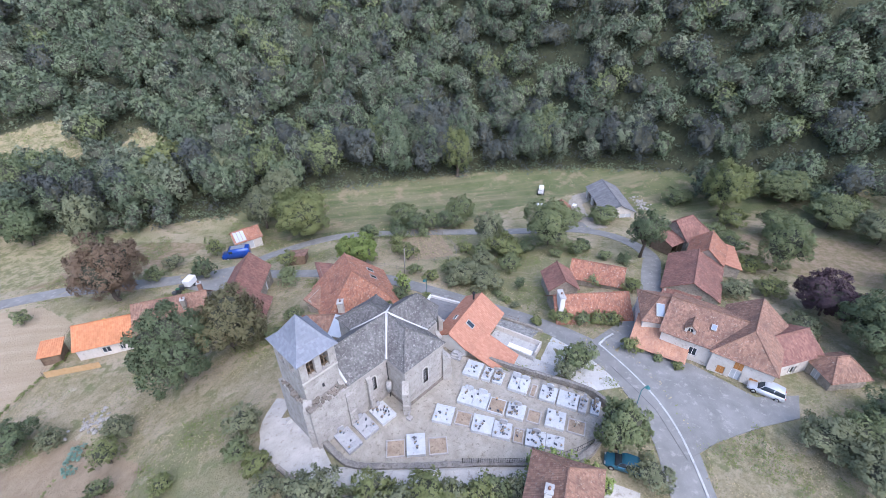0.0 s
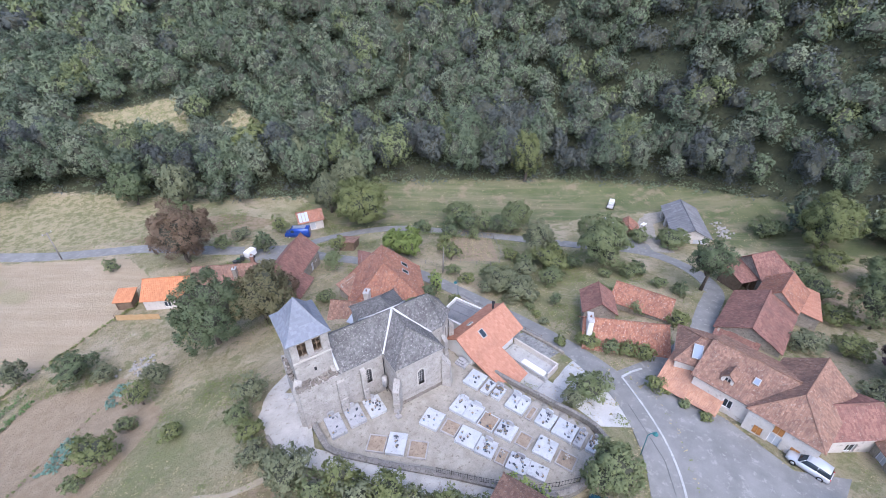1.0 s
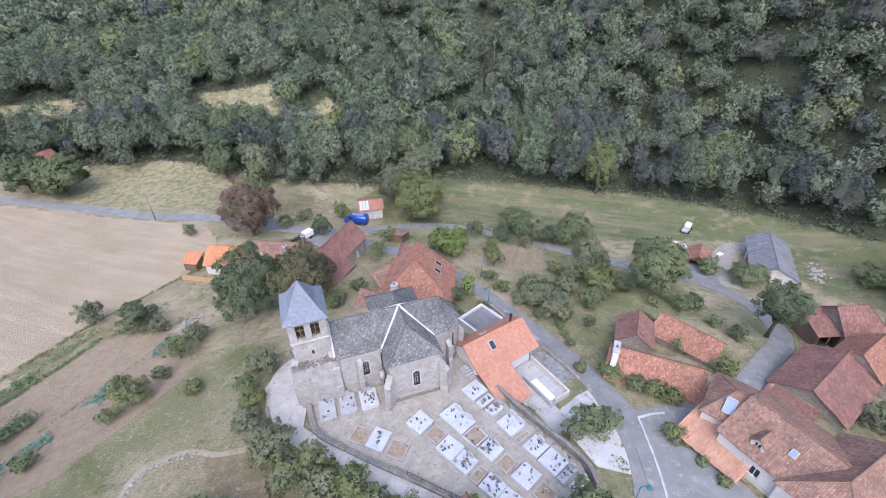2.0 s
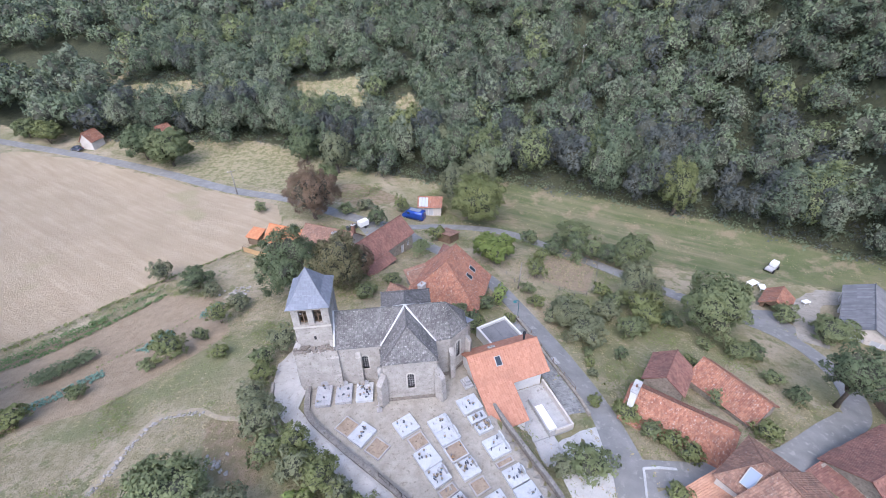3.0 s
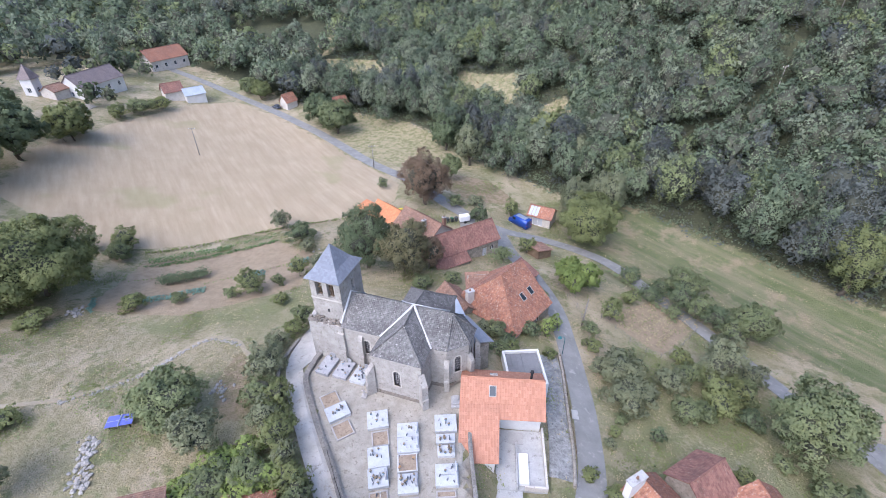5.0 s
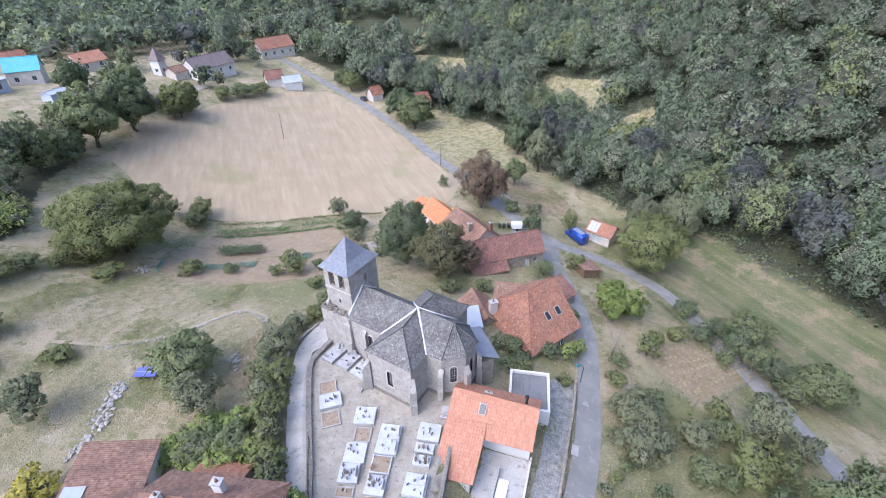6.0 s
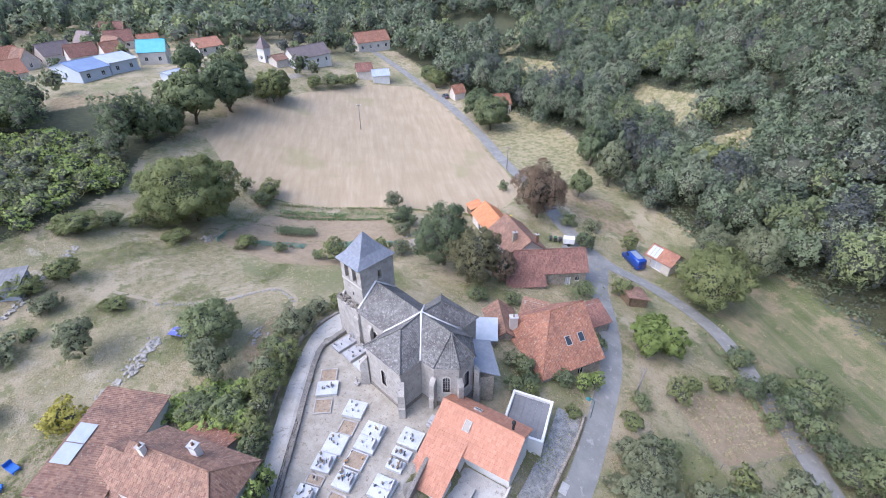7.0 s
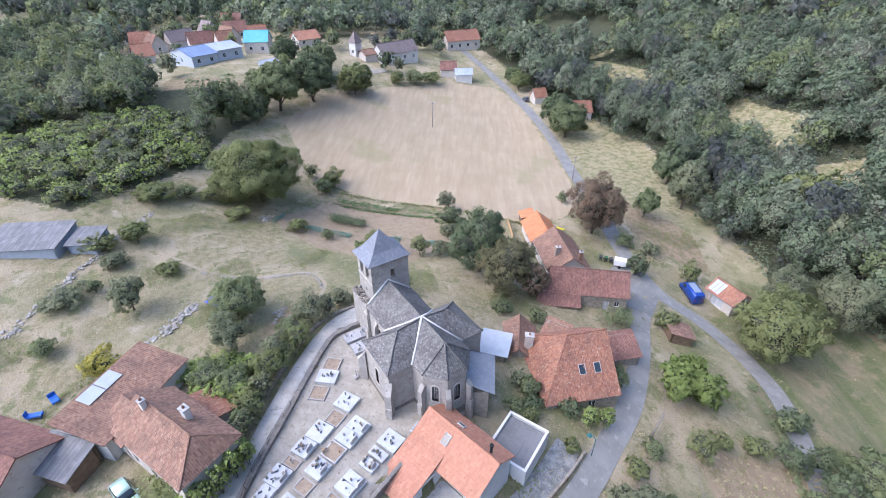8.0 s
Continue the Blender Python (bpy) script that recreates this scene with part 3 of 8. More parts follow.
SLOPE_WOOD = [(-64, -46), (-50, -33), (-55, -22), (-64, -10), (-80, 0), (-90, 12), (-108, 12), (-114, -10), (-150, -24), (-240, -18), (-300, -80), (-200, -140), (-90, -90)]
WEST_FIELD = [(-124, -8), (-114, 12), (-100, 14), (-88, 0), (-88, -8), (-98, -14)]
spread = lambda *runs: np.concatenate([np.arange(a, b, s) for a, b, s in runs])
GLADES = ([(9, 108), (18, 111), (24, 100), (18, 92), (10, 97)], [(-24, 136), (5, 124), (4, 111), (-24, 119)], [(-85, 142), (-54, 142), (-52, 121), (-76, 121)], [(-98, 156), (-89, 164), (-82, 146), (-88, 142)])
EAST_MEADOW = [(84, -8), (98, -22), (102, -40), (84, -42), (80, -30), (82, -18)]
xs = spread((-1500, -700, 100), (-700, -140, 20), (-140, -60, 2.5), (-60, 80, 1.0), (80, 130, 2.5), (130, 700, 20), (700, 1501, 100))
ys = spread((-1500, -500, 100), (-500, -60, 20), (-60, -45, 2.5), (-45, 76, 1.0), (76, 150, 2.5), (150, 700, 20), (700, 1501, 100))
gx, gy = np.meshgrid(xs, ys)
gz = land(gx, gy)
rough_bit = np.array([noise.noise(Vector((a * 0.35, b * 0.35, 0))) + 0.5 * noise.noise(Vector((a * 0.9, b * 0.9, 3))) for a, b in zip(gx.ravel(), gy.ravel())]).reshape(gx.shape)
calm = np.maximum.reduce([inside(gx, gy, r, 1.5) for r in (FIELD, GARDEN, PLOT, YARD)])
gz = gz + 0.10 * rough_bit * (1 - calm)
nx, ny = len(xs), len(ys)
grid = np.arange(nx * ny).reshape(ny, nx)
quads = np.stack([grid[:-1, :-1], grid[:-1, 1:], grid[1:, 1:], grid[1:, :-1]], -1).reshape(-1, 4)
ground = mesh_object("ground", np.stack([gx, gy, gz], -1).reshape(-1, 3), quads.tolist(), smooth=True)
tagged(ground, "dry late-summer grassland with worn earth patches", "ground", kind="structure")
cover = np.zeros((ny * nx, 4), np.float32)
flat = lambda rings, soft: np.clip(np.maximum.reduce([inside(gx, gy, r, soft) for r in rings]), 0, 1).ravel()
cover[:, 0] = flat((FIELD,), 0.8)
cover[:, 1] = flat((MEADOW,), 2.5)
cover[:, 2] = flat((GARDEN, PLOT), 0.6)
cover[:, 3] = flat((PATCH, WEST_FIELD, EAST_MEADOW, [(-11.4, -2.4), (-6.0, -4.0), (-4.1, -7.0), (-2.4, -12.0), (-5.4, -13.0), (-9.6, -8.4)]), 2.0)
floor = np.zeros((ny * nx, 4), np.float32)
wood_k = np.clip((gy - np.interp(gx, EDGE_X, EDGE_Y) + 3) / 8, 0, 1)
glade_k = flat(GLADES, 2.0)
floor[:, 0] = np.maximum(wood_k, inside(gx, gy, SLOPE_WOOD, 3.0)).ravel() * (1 - glade_k)
floor[:, 1] = np.maximum(inside(gx, gy, ROUGH_MEADOW, 4.0).ravel(), glade_k)
GREENS = ([(35.5, 20), (35, 2), (41, -4), (52, -1), (66, 4), (60, 17), (48, 22)], [(-44, -2), (-27, 2), (-15, 13), (-8, 20), (-5, 12), (-14, 4), (-26, -4)], [(14, 8), (19, 8), (28, 14), (26, 20), (18, 14)], [(-95, 10), (-78, -4), (-62, -22), (-66, -40), (-100, -30)])
floor[:, 2] = flat(GREENS, 2.5) * 0.62
floor[:, 3] = 1
ground.data.color_attributes.new("floor", "FLOAT_COLOR", "POINT").data.foreach_set("color", floor.ravel())
ground.data.color_attributes.new("cover", "FLOAT_COLOR", "POINT").data.foreach_set("color", cover.ravel())


def ground_material():
    m, tree, shader = material("dry_grassland", 0.95)
    at = place_of(tree)
    kinds = tree.nodes.new("ShaderNodeVertexColor")
    kinds.layer_name = "cover"
    split = tree.nodes.new("ShaderNodeSeparateColor")
    tree.links.new(kinds.outputs["Color"], split.inputs[0])
    fine, clump, broad, wide = noise_tex(tree, at, 3.6, 7.0, 0.75), noise_tex(tree, at, 0.9, 5.0, 0.65), noise_tex(tree, at, 0.16, 4.0), noise_tex(tree, at, 0.045, 3.0)
    speck = noise_tex(tree, at, 2.2, 6.0, 0.78)
    patch = noise_tex(tree, at, 0.21, 6.0, 0.68)
    grass = mix(tree, ramp(tree, clump, 0.36, 0.62), (0.345, 0.29, 0.19), (0.245, 0.22, 0.125))
    grass = mix(tree, ramp(tree, broad, 0.48, 0.60), grass, (0.40, 0.335, 0.235))
    grass = mix(tree, times(tree, ramp(tree, wide, 0.47, 0.60), 0.55), grass, (0.175, 0.185, 0.085))
    grass = mix(tree, times(tree, ramp(tree, noise_tex(tree, at, 0.33, 6.0, 0.7), 0.54, 0.61), 0.75), grass, (0.155, 0.17, 0.07))
    grass = mix(tree, times(tree, ramp(tree, patch, 0.60, 0.68), 0.75), grass, (0.44, 0.385, 0.29))
    grass = mix(tree, times(tree, ramp(tree, fine, 0.5, 0.66), 0.5), grass, (0.14, 0.135, 0.07))
    grass = mix(tree, times(tree, ramp(tree, speck, 0.58, 0.66), 0.4), grass, (0.42, 0.37, 0.27))
    stretch = node(tree, "Mapping")
    stretch.vector_type = "TEXTURE"
    stretch.inputs["Rotation"].default_value, stretch.inputs["Scale"].default_value = (0, 0, radians(53)), (1.0, 12.0, 1.0)
    tree.links.new(at, stretch.inputs["Vector"])
    swath = noise_tex(tree, stretch.outputs[0], 0.8, 3.0)
    straw = mix(tree, ramp(tree, swath, 0.3, 0.7), (0.36, 0.285, 0.19), (0.45, 0.365, 0.255))
    straw = mix(tree, times(tree, ramp(tree, broad, 0.42, 0.66), 0.4), straw, (0.33, 0.27, 0.175))
    straw = mix(tree, times(tree, ramp(tree, fine, 0.55, 0.75), 0.2), straw, (0.26, 0.225, 0.14))
    straw = mix(tree, times(tree, ramp(tree, wide, 0.60, 0.66), 0.45), straw, (0.27, 0.265, 0.13))
    lush = mix(tree, ramp(tree, broad, 0.38, 0.62), (0.11, 0.135, 0.058), (0.165, 0.172, 0.085))
    lush = mix(tree, times(tree, ramp(tree, noise_tex(tree, stretch.outputs[0], 0.35, 6.0, 0.65), 0.46, 0.66), 0.7), lush, (0.27, 0.23, 0.15))
    lush = mix(tree, times(tree, ramp(tree, patch, 0.53, 0.63), 0.7), lush, (0.31, 0.25, 0.17))
    lush = mix(tree, times(tree, ramp(tree, fine, 0.5, 0.75), 0.4), lush, (0.095, 0.115, 0.045))
    soil = mix(tree, ramp(tree, clump, 0.35, 0.65), (0.285, 0.22, 0.145), (0.36, 0.285, 0.195))
    soil = mix(tree, times(tree, ramp(tree, fine, 0.5, 0.72), 0.5), soil, (0.22, 0.165, 0.11))
    bare = mix(tree, ramp(tree, clump, 0.4, 0.6), (0.31, 0.235, 0.16), (0.21, 0.18, 0.095))
    wob = times(tree, times(tree, clump, 0.5, "SUBTRACT"), 0.9)
    edge = lambda s: ramp(tree, times(tree, s, wob, "ADD"), 0.42, 0.58)
    colour = mix(tree, edge(split.outputs[0]), grass, straw)
    colour = mix(tree, edge(split.outputs[1]), colour, lush)
    colour = mix(tree, edge(split.outputs[2]), colour, soil)
    colour = mix(tree, edge(kinds.outputs["Alpha"]), colour, bare)
    under = tree.nodes.new("ShaderNodeVertexColor")
    under.layer_name = "floor"
    parts = tree.nodes.new("ShaderNodeSeparateColor")
    tree.links.new(under.outputs["Color"], parts.inputs[0])
    rank = mix(tree, ramp(tree, noise_tex(tree, at, 0.7, 7.0, 0.75), 0.44, 0.58), (0.35, 0.30, 0.185), (0.19, 0.19, 0.09))
    colour = mix(tree, edge(parts.outputs[1]), colour, rank)
    sward = mix(tree, ramp(tree, clump, 0.35, 0.65), (0.16, 0.18, 0.075), (0.24, 0.23, 0.12))
    sward = mix(tree, times(tree, ramp(tree, fine, 0.48, 0.66), 0.6), sward, (0.11, 0.135, 0.05))
    colour = mix(tree, times(tree, ramp(tree, times(tree, parts.outputs[2], times(tree, wob, 1.3), "ADD"), 0.35, 0.7), 0.9), colour, sward)
    litter = mix(tree, ramp(tree, clump, 0.35, 0.65), (0.05, 0.055, 0.032), (0.085, 0.09, 0.048))
    colour = mix(tree, edge(parts.outputs[0]), colour, litter)
    tree.links.new(colour, shader.inputs["Base Color"])
    bump(tree, shader, times(tree, fine, clump, "ADD"), 0.2)
    return m


ground.data.materials.append(ground_material())


def spline(points, step=1.0):
    """A smooth line through the points, in even steps."""
    p = [np.array(points[0]) * 2 - np.array(points[1])] + [np.array(q, float) for q in points] + [np.array(points[-1]) * 2 - np.array(points[-2])]
    out = []
    for a, b, c, d in zip(p, p[1:], p[2:], p[3:]):
        n = max(1, int(np.linalg.norm(c - b) / step))
        for k in range(n):
            t = k / n
            out.append(0.5 * (2 * b + (c - a) * t + (2 * a - 5 * b + 4 * c - d) * t * t + (3 * b - a - 3 * c + d) * t**3))
    return np.array(out + [p[-2]])


def ribbon(name, line, width, mat, lift=0.06, across=4, wobble=0.0, thick=0.3):
    """A strip that lies on the ground along a line."""
    ahead = np.gradient(line, axis=0)
    side = np.stack([-ahead[:, 1], ahead[:, 0]], 1) / np.linalg.norm(ahead, axis=1)[:, None]
    verts, faces = [], []
    for n, (p, s) in enumerate(zip(line, side)):
        w = float(np.interp(n / len(line), *width) if isinstance(width, tuple) else width) * (1 + wobble * noise.noise(Vector((n * 0.31, 0, 3.0))))
        zs = [float(land(*(p + s * w * (k / across - 0.5)))) for k in range(across + 1)]
        for k in range(across + 1):
            q = p + s * w * (k / across - 0.5)
            level = 0.6 * (zs[0] + (zs[-1] - zs[0]) * k / across) + 0.4 * zs[k]
            verts.append((*q, max(level, zs[k]) + lift))
        for k in (0, across):
            verts.append((*(p + s * w * (k / across - 0.5)), zs[k] - thick))
    m = across + 3
    for n in range(len(line) - 1):
        for k in range(across):
            faces.append((n * m + k, (n + 1) * m + k, (n + 1) * m + k + 1, n * m + k + 1))
        faces.append((n * m + across + 1, (n + 1) * m + across + 1, (n + 1) * m, n * m))
        faces.append((n * m + across, (n + 1) * m + across, (n + 1) * m + across + 2, n * m + across + 2))
    return mesh_object(name, verts, faces, mat)


CHURCH_ROAD = spline([(14, -39), (22.4, -31), (26.9, -27.4), (30.9, -22.9), (34, -17.1), (34.8, -11), (34.9, -4.4), (33.7, 4), (32.1, 10.5), (30.0, 17.2), (27.4, 24.4), (22.7, 32.6), (17.2, 40.5), (13, 48)])
VALLEY_ROAD = spline([(-160, 118), (-124, 112), (-104, 107.8), (-90.5, 104.4), (-80, 101.2), (-63.5, 94.3), (-47.5, 86.2), (-32, 76.9), (-15, 66.5), (-3.3, 58.6), (6.2, 54), (13.3, 52), (21.2, 52.6), (30.8, 50.2), (37.6, 46.2), (45.0, 37.8), (50.4, 32), (56.5, 24.5), (62.5, 17.2), (68.6, 11.2), (72.0, 5.2), (71.6, -2.0), (68.0, -7.6), (61, -10.6), (52.5, -13.8), (44.7, -14.8), (35.5, -14)])
tagged(ribbon("road", CHURCH_ROAD, ((0.0, 0.3, 0.42, 1.0), (4.6, 4.4, 3.0, 3.0)), ASPHALT, 0.07), "worn grey asphalt village road past the church", "road", kind="structure")
tagged(ribbon("road", VALLEY_ROAD, 3.2, ASPHALT, 0.06), "narrow grey asphalt lane along the valley", "road", kind="structure")


# ---- church ----
church = thing("church", "stone village church with grey slate roofs and a bell tower", "church")
NAVE_S, NAVE_N, RIDGE_Y = -0.9, 5.7, 2.4
EAVE, RIDGE = 6.1, 8.9


# tower body, with its belfry openings
TX0, TX1, TY0, TY1, TZ = 0.35, 4.35, 0.3, 5.4, 11.6
for a, b, cuts in (((TX0, TY0), (TX1, TY0), [(0.75, 1.65, 9.2, 11.2), (2.3, 3.2, 9.2, 11.2)]), ((TX1, TY0), (TX1, TY1), [(2.6, 3.2, 8.9, 10.3)]),
                   ((TX1, TY1), (TX0, TY1), [(0.8, 1.7, 9.2, 11.2), (2.3, 3.2, 9.2, 11.2)]), ((TX0, TY1), (TX0, TY0), [(0.9, 1.9, 9.2, 11.2), (2.9, 3.9, 9.2, 11.2)])):
    wall("tower_wall", a, b, -2.5, TZ, cuts, STONE, church, 0.55)
prism("belfry_floor", [(TX0 + 0.5, TY0 + 0.5), (TX1 - 0.5, TY0 + 0.5), (TX1 - 0.5, TY1 - 0.5), (TX0 + 0.5, TY1 - 0.5)], 8.6, 8.8, WOOD, church)
tc = np.array([2.3, 2.75])
ex, ey = 2.35, 2.9
low_z, kick_z, apex_z = 11.75, 12.7, 15.2
corner = lambda sx, sy, k, z: (tc[0] + sx * ex * k, tc[1] + sy * ey * k, z)
for (sx, sy), (tx, ty) in (((-1, -1), (1, -1)), ((1, -1), (1, 1)), ((1, 1), (-1, 1)), ((-1, 1), (-1, -1))):
    slope("tower_roof_skirt", corner(sx, sy, 1.0, low_z), corner(tx, ty, 1.0, low_z), corner(tx, ty, 0.62, kick_z), corner(sx, sy, 0.62, kick_z), TOWER_SLATE, church, 0.1, 0.02)
    slope("tower_roof", corner(sx, sy, 0.62, kick_z), corner(tx, ty, 0.62, kick_z), (*tc, apex_z), (*tc, apex_z), TOWER_SLATE, church, 0.1, 0.02)

# nave, transepts and the many-sided apse
SX0, SX1, SY, NY = 9.53, 15.83, -3.86, 8.7
CROSS, WEST_END, APSE = (12.6, RIDGE_Y, RIDGE), (4.4, RIDGE_Y, RIDGE), (17.3, RIDGE_Y, RIDGE)
S_PEAK, N_PEAK = (12.6, -0.75, 8.55), (12.6, 5.6, 8.55)
SW, SE, NW, NE = (SX0, NAVE_S, EAVE), (SX1, NAVE_S, EAVE), (SX0, NAVE_N, EAVE), (SX1, NAVE_N, EAVE)
A = [(17.6, -0.75, EAVE), (19.75, 1.15, EAVE), (19.75, 3.75, EAVE), (17.6, 5.6, EAVE)]


def church_slope(*p):
    return slope("roof_slope", *p, SLATE, church, 0.14, 0.06)


church_slope((4.4, NAVE_S, EAVE), SW, CROSS, WEST_END)
church_slope(NW, (4.4, NAVE_N, EAVE), WEST_END, CROSS)
church_slope(SE, A[0], APSE, CROSS)
church_slope(A[3], NE, CROSS, APSE)
for p, q in zip(A, A[1:]):
    church_slope(p, q, APSE, APSE)
church_slope((SX0, SY, EAVE), SW, CROSS, S_PEAK)
church_slope(SE, (SX1, SY, EAVE), S_PEAK, CROSS)
church_slope((SX0, SY, EAVE), (SX1, SY, EAVE), S_PEAK, S_PEAK)
church_slope(NW, (SX0, NY, EAVE), N_PEAK, CROSS)
church_slope((SX1, NY, EAVE), NE, CROSS, N_PEAK)
church_slope((SX1, NY, EAVE), (SX0, NY, EAVE), N_PEAK, N_PEAK)
up = lambda p, h=0.03: Vector(p) + Vector((0, 0, h))
for end in (SW, SE, NW, NE):
    tube("mortar_valley", [up(CROSS, 0.08), up(CROSS, 0.03).lerp(up(end), 0.5) + Vector((0, 0, -0.03)), up(end, 0.05)], [0.2, 0.13, 0.13], LIME, church, 6, "white lime mortar valley", 0.3)
for p, q in ((WEST_END, CROSS), (CROSS, APSE), (CROSS, S_PEAK), (CROSS, N_PEAK), *[(APSE, a) for a in A], (S_PEAK, (SX0, SY, EAVE)), (S_PEAK, (SX1, SY, EAVE)), (N_PEAK, (SX0, NY, EAVE)), (N_PEAK, (SX1, NY, EAVE))):
    ridge_line([up(p), up(q)], SLATE, church, 0.1)
for y in (NAVE_S, NAVE_N):
    tube("mortar_flashing", [(4.42, y + (0.3 if y < 0 else -0.3), EAVE + 0.3), (4.42, RIDGE_Y, RIDGE + 0.1)], 0.14, LIME, church, 6, "white lime mortar flashing", 0.3)

INSET = 0.18
CHURCH_WALLS = [
    ((4.35, NAVE_S + INSET), (SX0 + INSET, NAVE_S + INSET), (2.9, 3.6, 2.6, 4.7)), ((SX0 + INSET, NAVE_S + INSET), (SX0 + INSET, SY + INSET), None),
    ((SX0 + INSET, SY + INSET), (SX1 - INSET, SY + INSET), (2.6, 3.35, 2.0, 4.3)), ((SX1 - INSET, SY + INSET), (SX1 - INSET, NAVE_S + INSET), None),
    ((SX1 - INSET, NAVE_S + INSET), (17.5, NAVE_S + 0.32), None), ((17.5, NAVE_S + 0.32), (19.55, 1.25), (1.0, 1.75, 2.2, 4.6)),
    ((19.55, 1.25), (19.55, 3.65), (0.85, 1.6, 2.2, 4.6)), ((19.55, 3.65), (17.5, 5.4), (1.0, 1.75, 2.2, 4.6)), ((17.5, 5.4), (SX1 - INSET, NAVE_N - INSET), None),
    ((SX1 - INSET, NAVE_N - INSET), (SX1 - INSET, NY - INSET), None), ((SX1 - INSET, NY - INSET), (SX0 + INSET, NY - INSET), None),
    ((SX0 + INSET, NY - INSET), (SX0 + INSET, NAVE_N - INSET), None), ((SX0 + INSET, NAVE_N - INSET), (4.35, NAVE_N - INSET), None),
]
GRILLE = mottled("dark_leaded_glass", (0.035, 0.035, 0.04), (0.06, 0.06, 0.065), None, 4.0, 20.0, 0.35, 0.0)


def arch_ring(x0, x1, z0, z1, grow):
    """Corners of a round-headed opening, from its lower left round its head to its lower right."""
    m, r = (x0 + x1) / 2, (x1 - x0) / 2 + grow
    spring = z1 - (x1 - x0) / 2
    return [(m - r, z0 - grow)] + [(m - r * math.cos(math.pi * k / 10), spring + r * math.sin(math.pi * k / 10)) for k in range(11)] + [(m + r, z0 - grow)]


def arched_window(parent, a, b, hole, thick=0.6):
    a, b = Vector((*a, 0)), Vector((*b, 0))
    along = (b - a).normalized()
    m = Matrix.Translation(a) @ Matrix(((along.x, -along.y, 0, 0), (along.y, along.x, 0, 0), (0, 0, 1, 0), (0, 0, 0, 1)))
    inner, outer = arch_ring(*hole, 0.0), arch_ring(*hole, 0.16)
    bm = bmesh.new()
    rows = [[bm.verts.new((x, y, z)) for x, z in ring] for ring, y in ((outer, 0.3), (outer, -0.04), (inner, -0.04), (inner, 0.3))]
    n = len(inner)
    for p, q in zip(rows, rows[1:]):
        for k in range(n):
            bm.faces.new((p[k], p[(k + 1) % n], q[(k + 1) % n], q[k]))
    surround = part("window_surround", bm, PALE_STONE, parent, "dressed pale stone surround")
    surround.matrix_basis = m
    bm = bmesh.new()
    front = [bm.verts.new((x, 0.2, z)) for x, z in inner]
    rear = [bm.verts.new((x, 0.24, z)) for x, z in inner]
    bm.faces.new(front), bm.faces.new(rear[::-1])
    for k in range(n):
        bm.faces.new((front[k], front[(k + 1) % n], rear[(k + 1) % n], rear[k]))
    part("pane", bm, GRILLE, surround, "dark leaded glass")
    x0, x1, z0, z1 = hole
    bm = bmesh.new()
    for k in (1, 2):
        x = x0 + (x1 - x0) * k / 3
        box_bm(bm, x - 0.02, x + 0.02, 0.16, 0.19, z0, z1 - 0.1)
    for k in range(1, 6):
        z = z0 + (z1 - z0) * k / 6
        box_bm(bm, x0, x1, 0.15, 0.16, z - 0.015, z + 0.015)
    part("window_grille", bm, CONCRETE, surround)


PALE_STONE = mottled("dressed_limestone", (0.40, 0.375, 0.34), (0.52, 0.49, 0.45), None, 1.0, 8.0, relief=0.02)
PLINTH = mottled("dark_plinth_stone", (0.15, 0.13, 0.11), (0.27, 0.24, 0.21), (0.1, 0.09, 0.07), 1.2, 6.0, relief=0.05)
for n, (a, b, hole) in enumerate(CHURCH_WALLS):
    ob = wall("wall", a, b, -3.0, EAVE - 0.05, [hole] if hole else [], STONE, church, 0.6)
    if hole:
        arched_window(ob, a, b, hole)
    va, vb = Vector(a), Vector(b)
    d = (vb - va).normalized()
    out = Vector((d.y, -d.x)) * 0.07
    if n not in (0, 12):
        bm = bmesh.new()
        p = [va - d * 0.05, vb + d * 0.05, vb + d * 0.05 + out, va - d * 0.05 + out]
        vs = [bm.verts.new((*q, z)) for z in (-0.5, 0.55) for q in p]
        for f in ((0, 1, 2, 3), (4, 5, 6, 7), (0, 1, 5, 4), (1, 2, 6, 5), (2, 3, 7, 6), (3, 0, 4, 7)):
            bm.faces.new([vs[k] for k in f])
        part("plinth", bm, PLINTH, church, "dark stone plinth")


def buttress(x, y, turn, width, deep, high, low=None):
    """A buttress that stands out towards -y of its own turn, with a sloped head."""
    bm = bmesh.new()
    low = low if low is not None else high - deep * 1.1
    side = [(-0.15, -2.0), (-deep - 0.12, -2.0), (-deep - 0.12, low * 0.45), (-deep, low * 0.48), (-deep, low), (-0.15, high)]
    vs = [[bm.verts.new((s * width / 2, py, pz)) for py, pz in side] for s in (-1, 1)]
    bm.faces.new(vs[0]), bm.faces.new(vs[1][::-1])
    for k in range(len(side)):
        j = (k + 1) % len(side)
        bm.faces.new((vs[0][k], vs[0][j], vs[1][j], vs[1][k]))
    ob = part("buttress", bm, STONE, church)
    ob.matrix_basis = pose(x, y, 0, 0, 0, turn)


buttress(SX0 + 0.35, SY + 0.35, -45, 0.75, 1.1, 4.6)
buttress(SX1 - 0.35, SY + 0.35, 45, 0.75, 1.1, 4.8)
buttress(17.5, -0.45, 15, 0.6, 0.75, 4.6)
buttress(19.5, 1.3, 65, 0.6, 0.75, 4.6)
buttress(19.5, 3.7, 115, 0.6, 0.75, 4.6)
buttress(6.9, NAVE_S + 0.25, 0, 0.6, 0.55, 5.4)
buttress(0.5, 0.45, -45, 0.9, 0.9, 6.6)
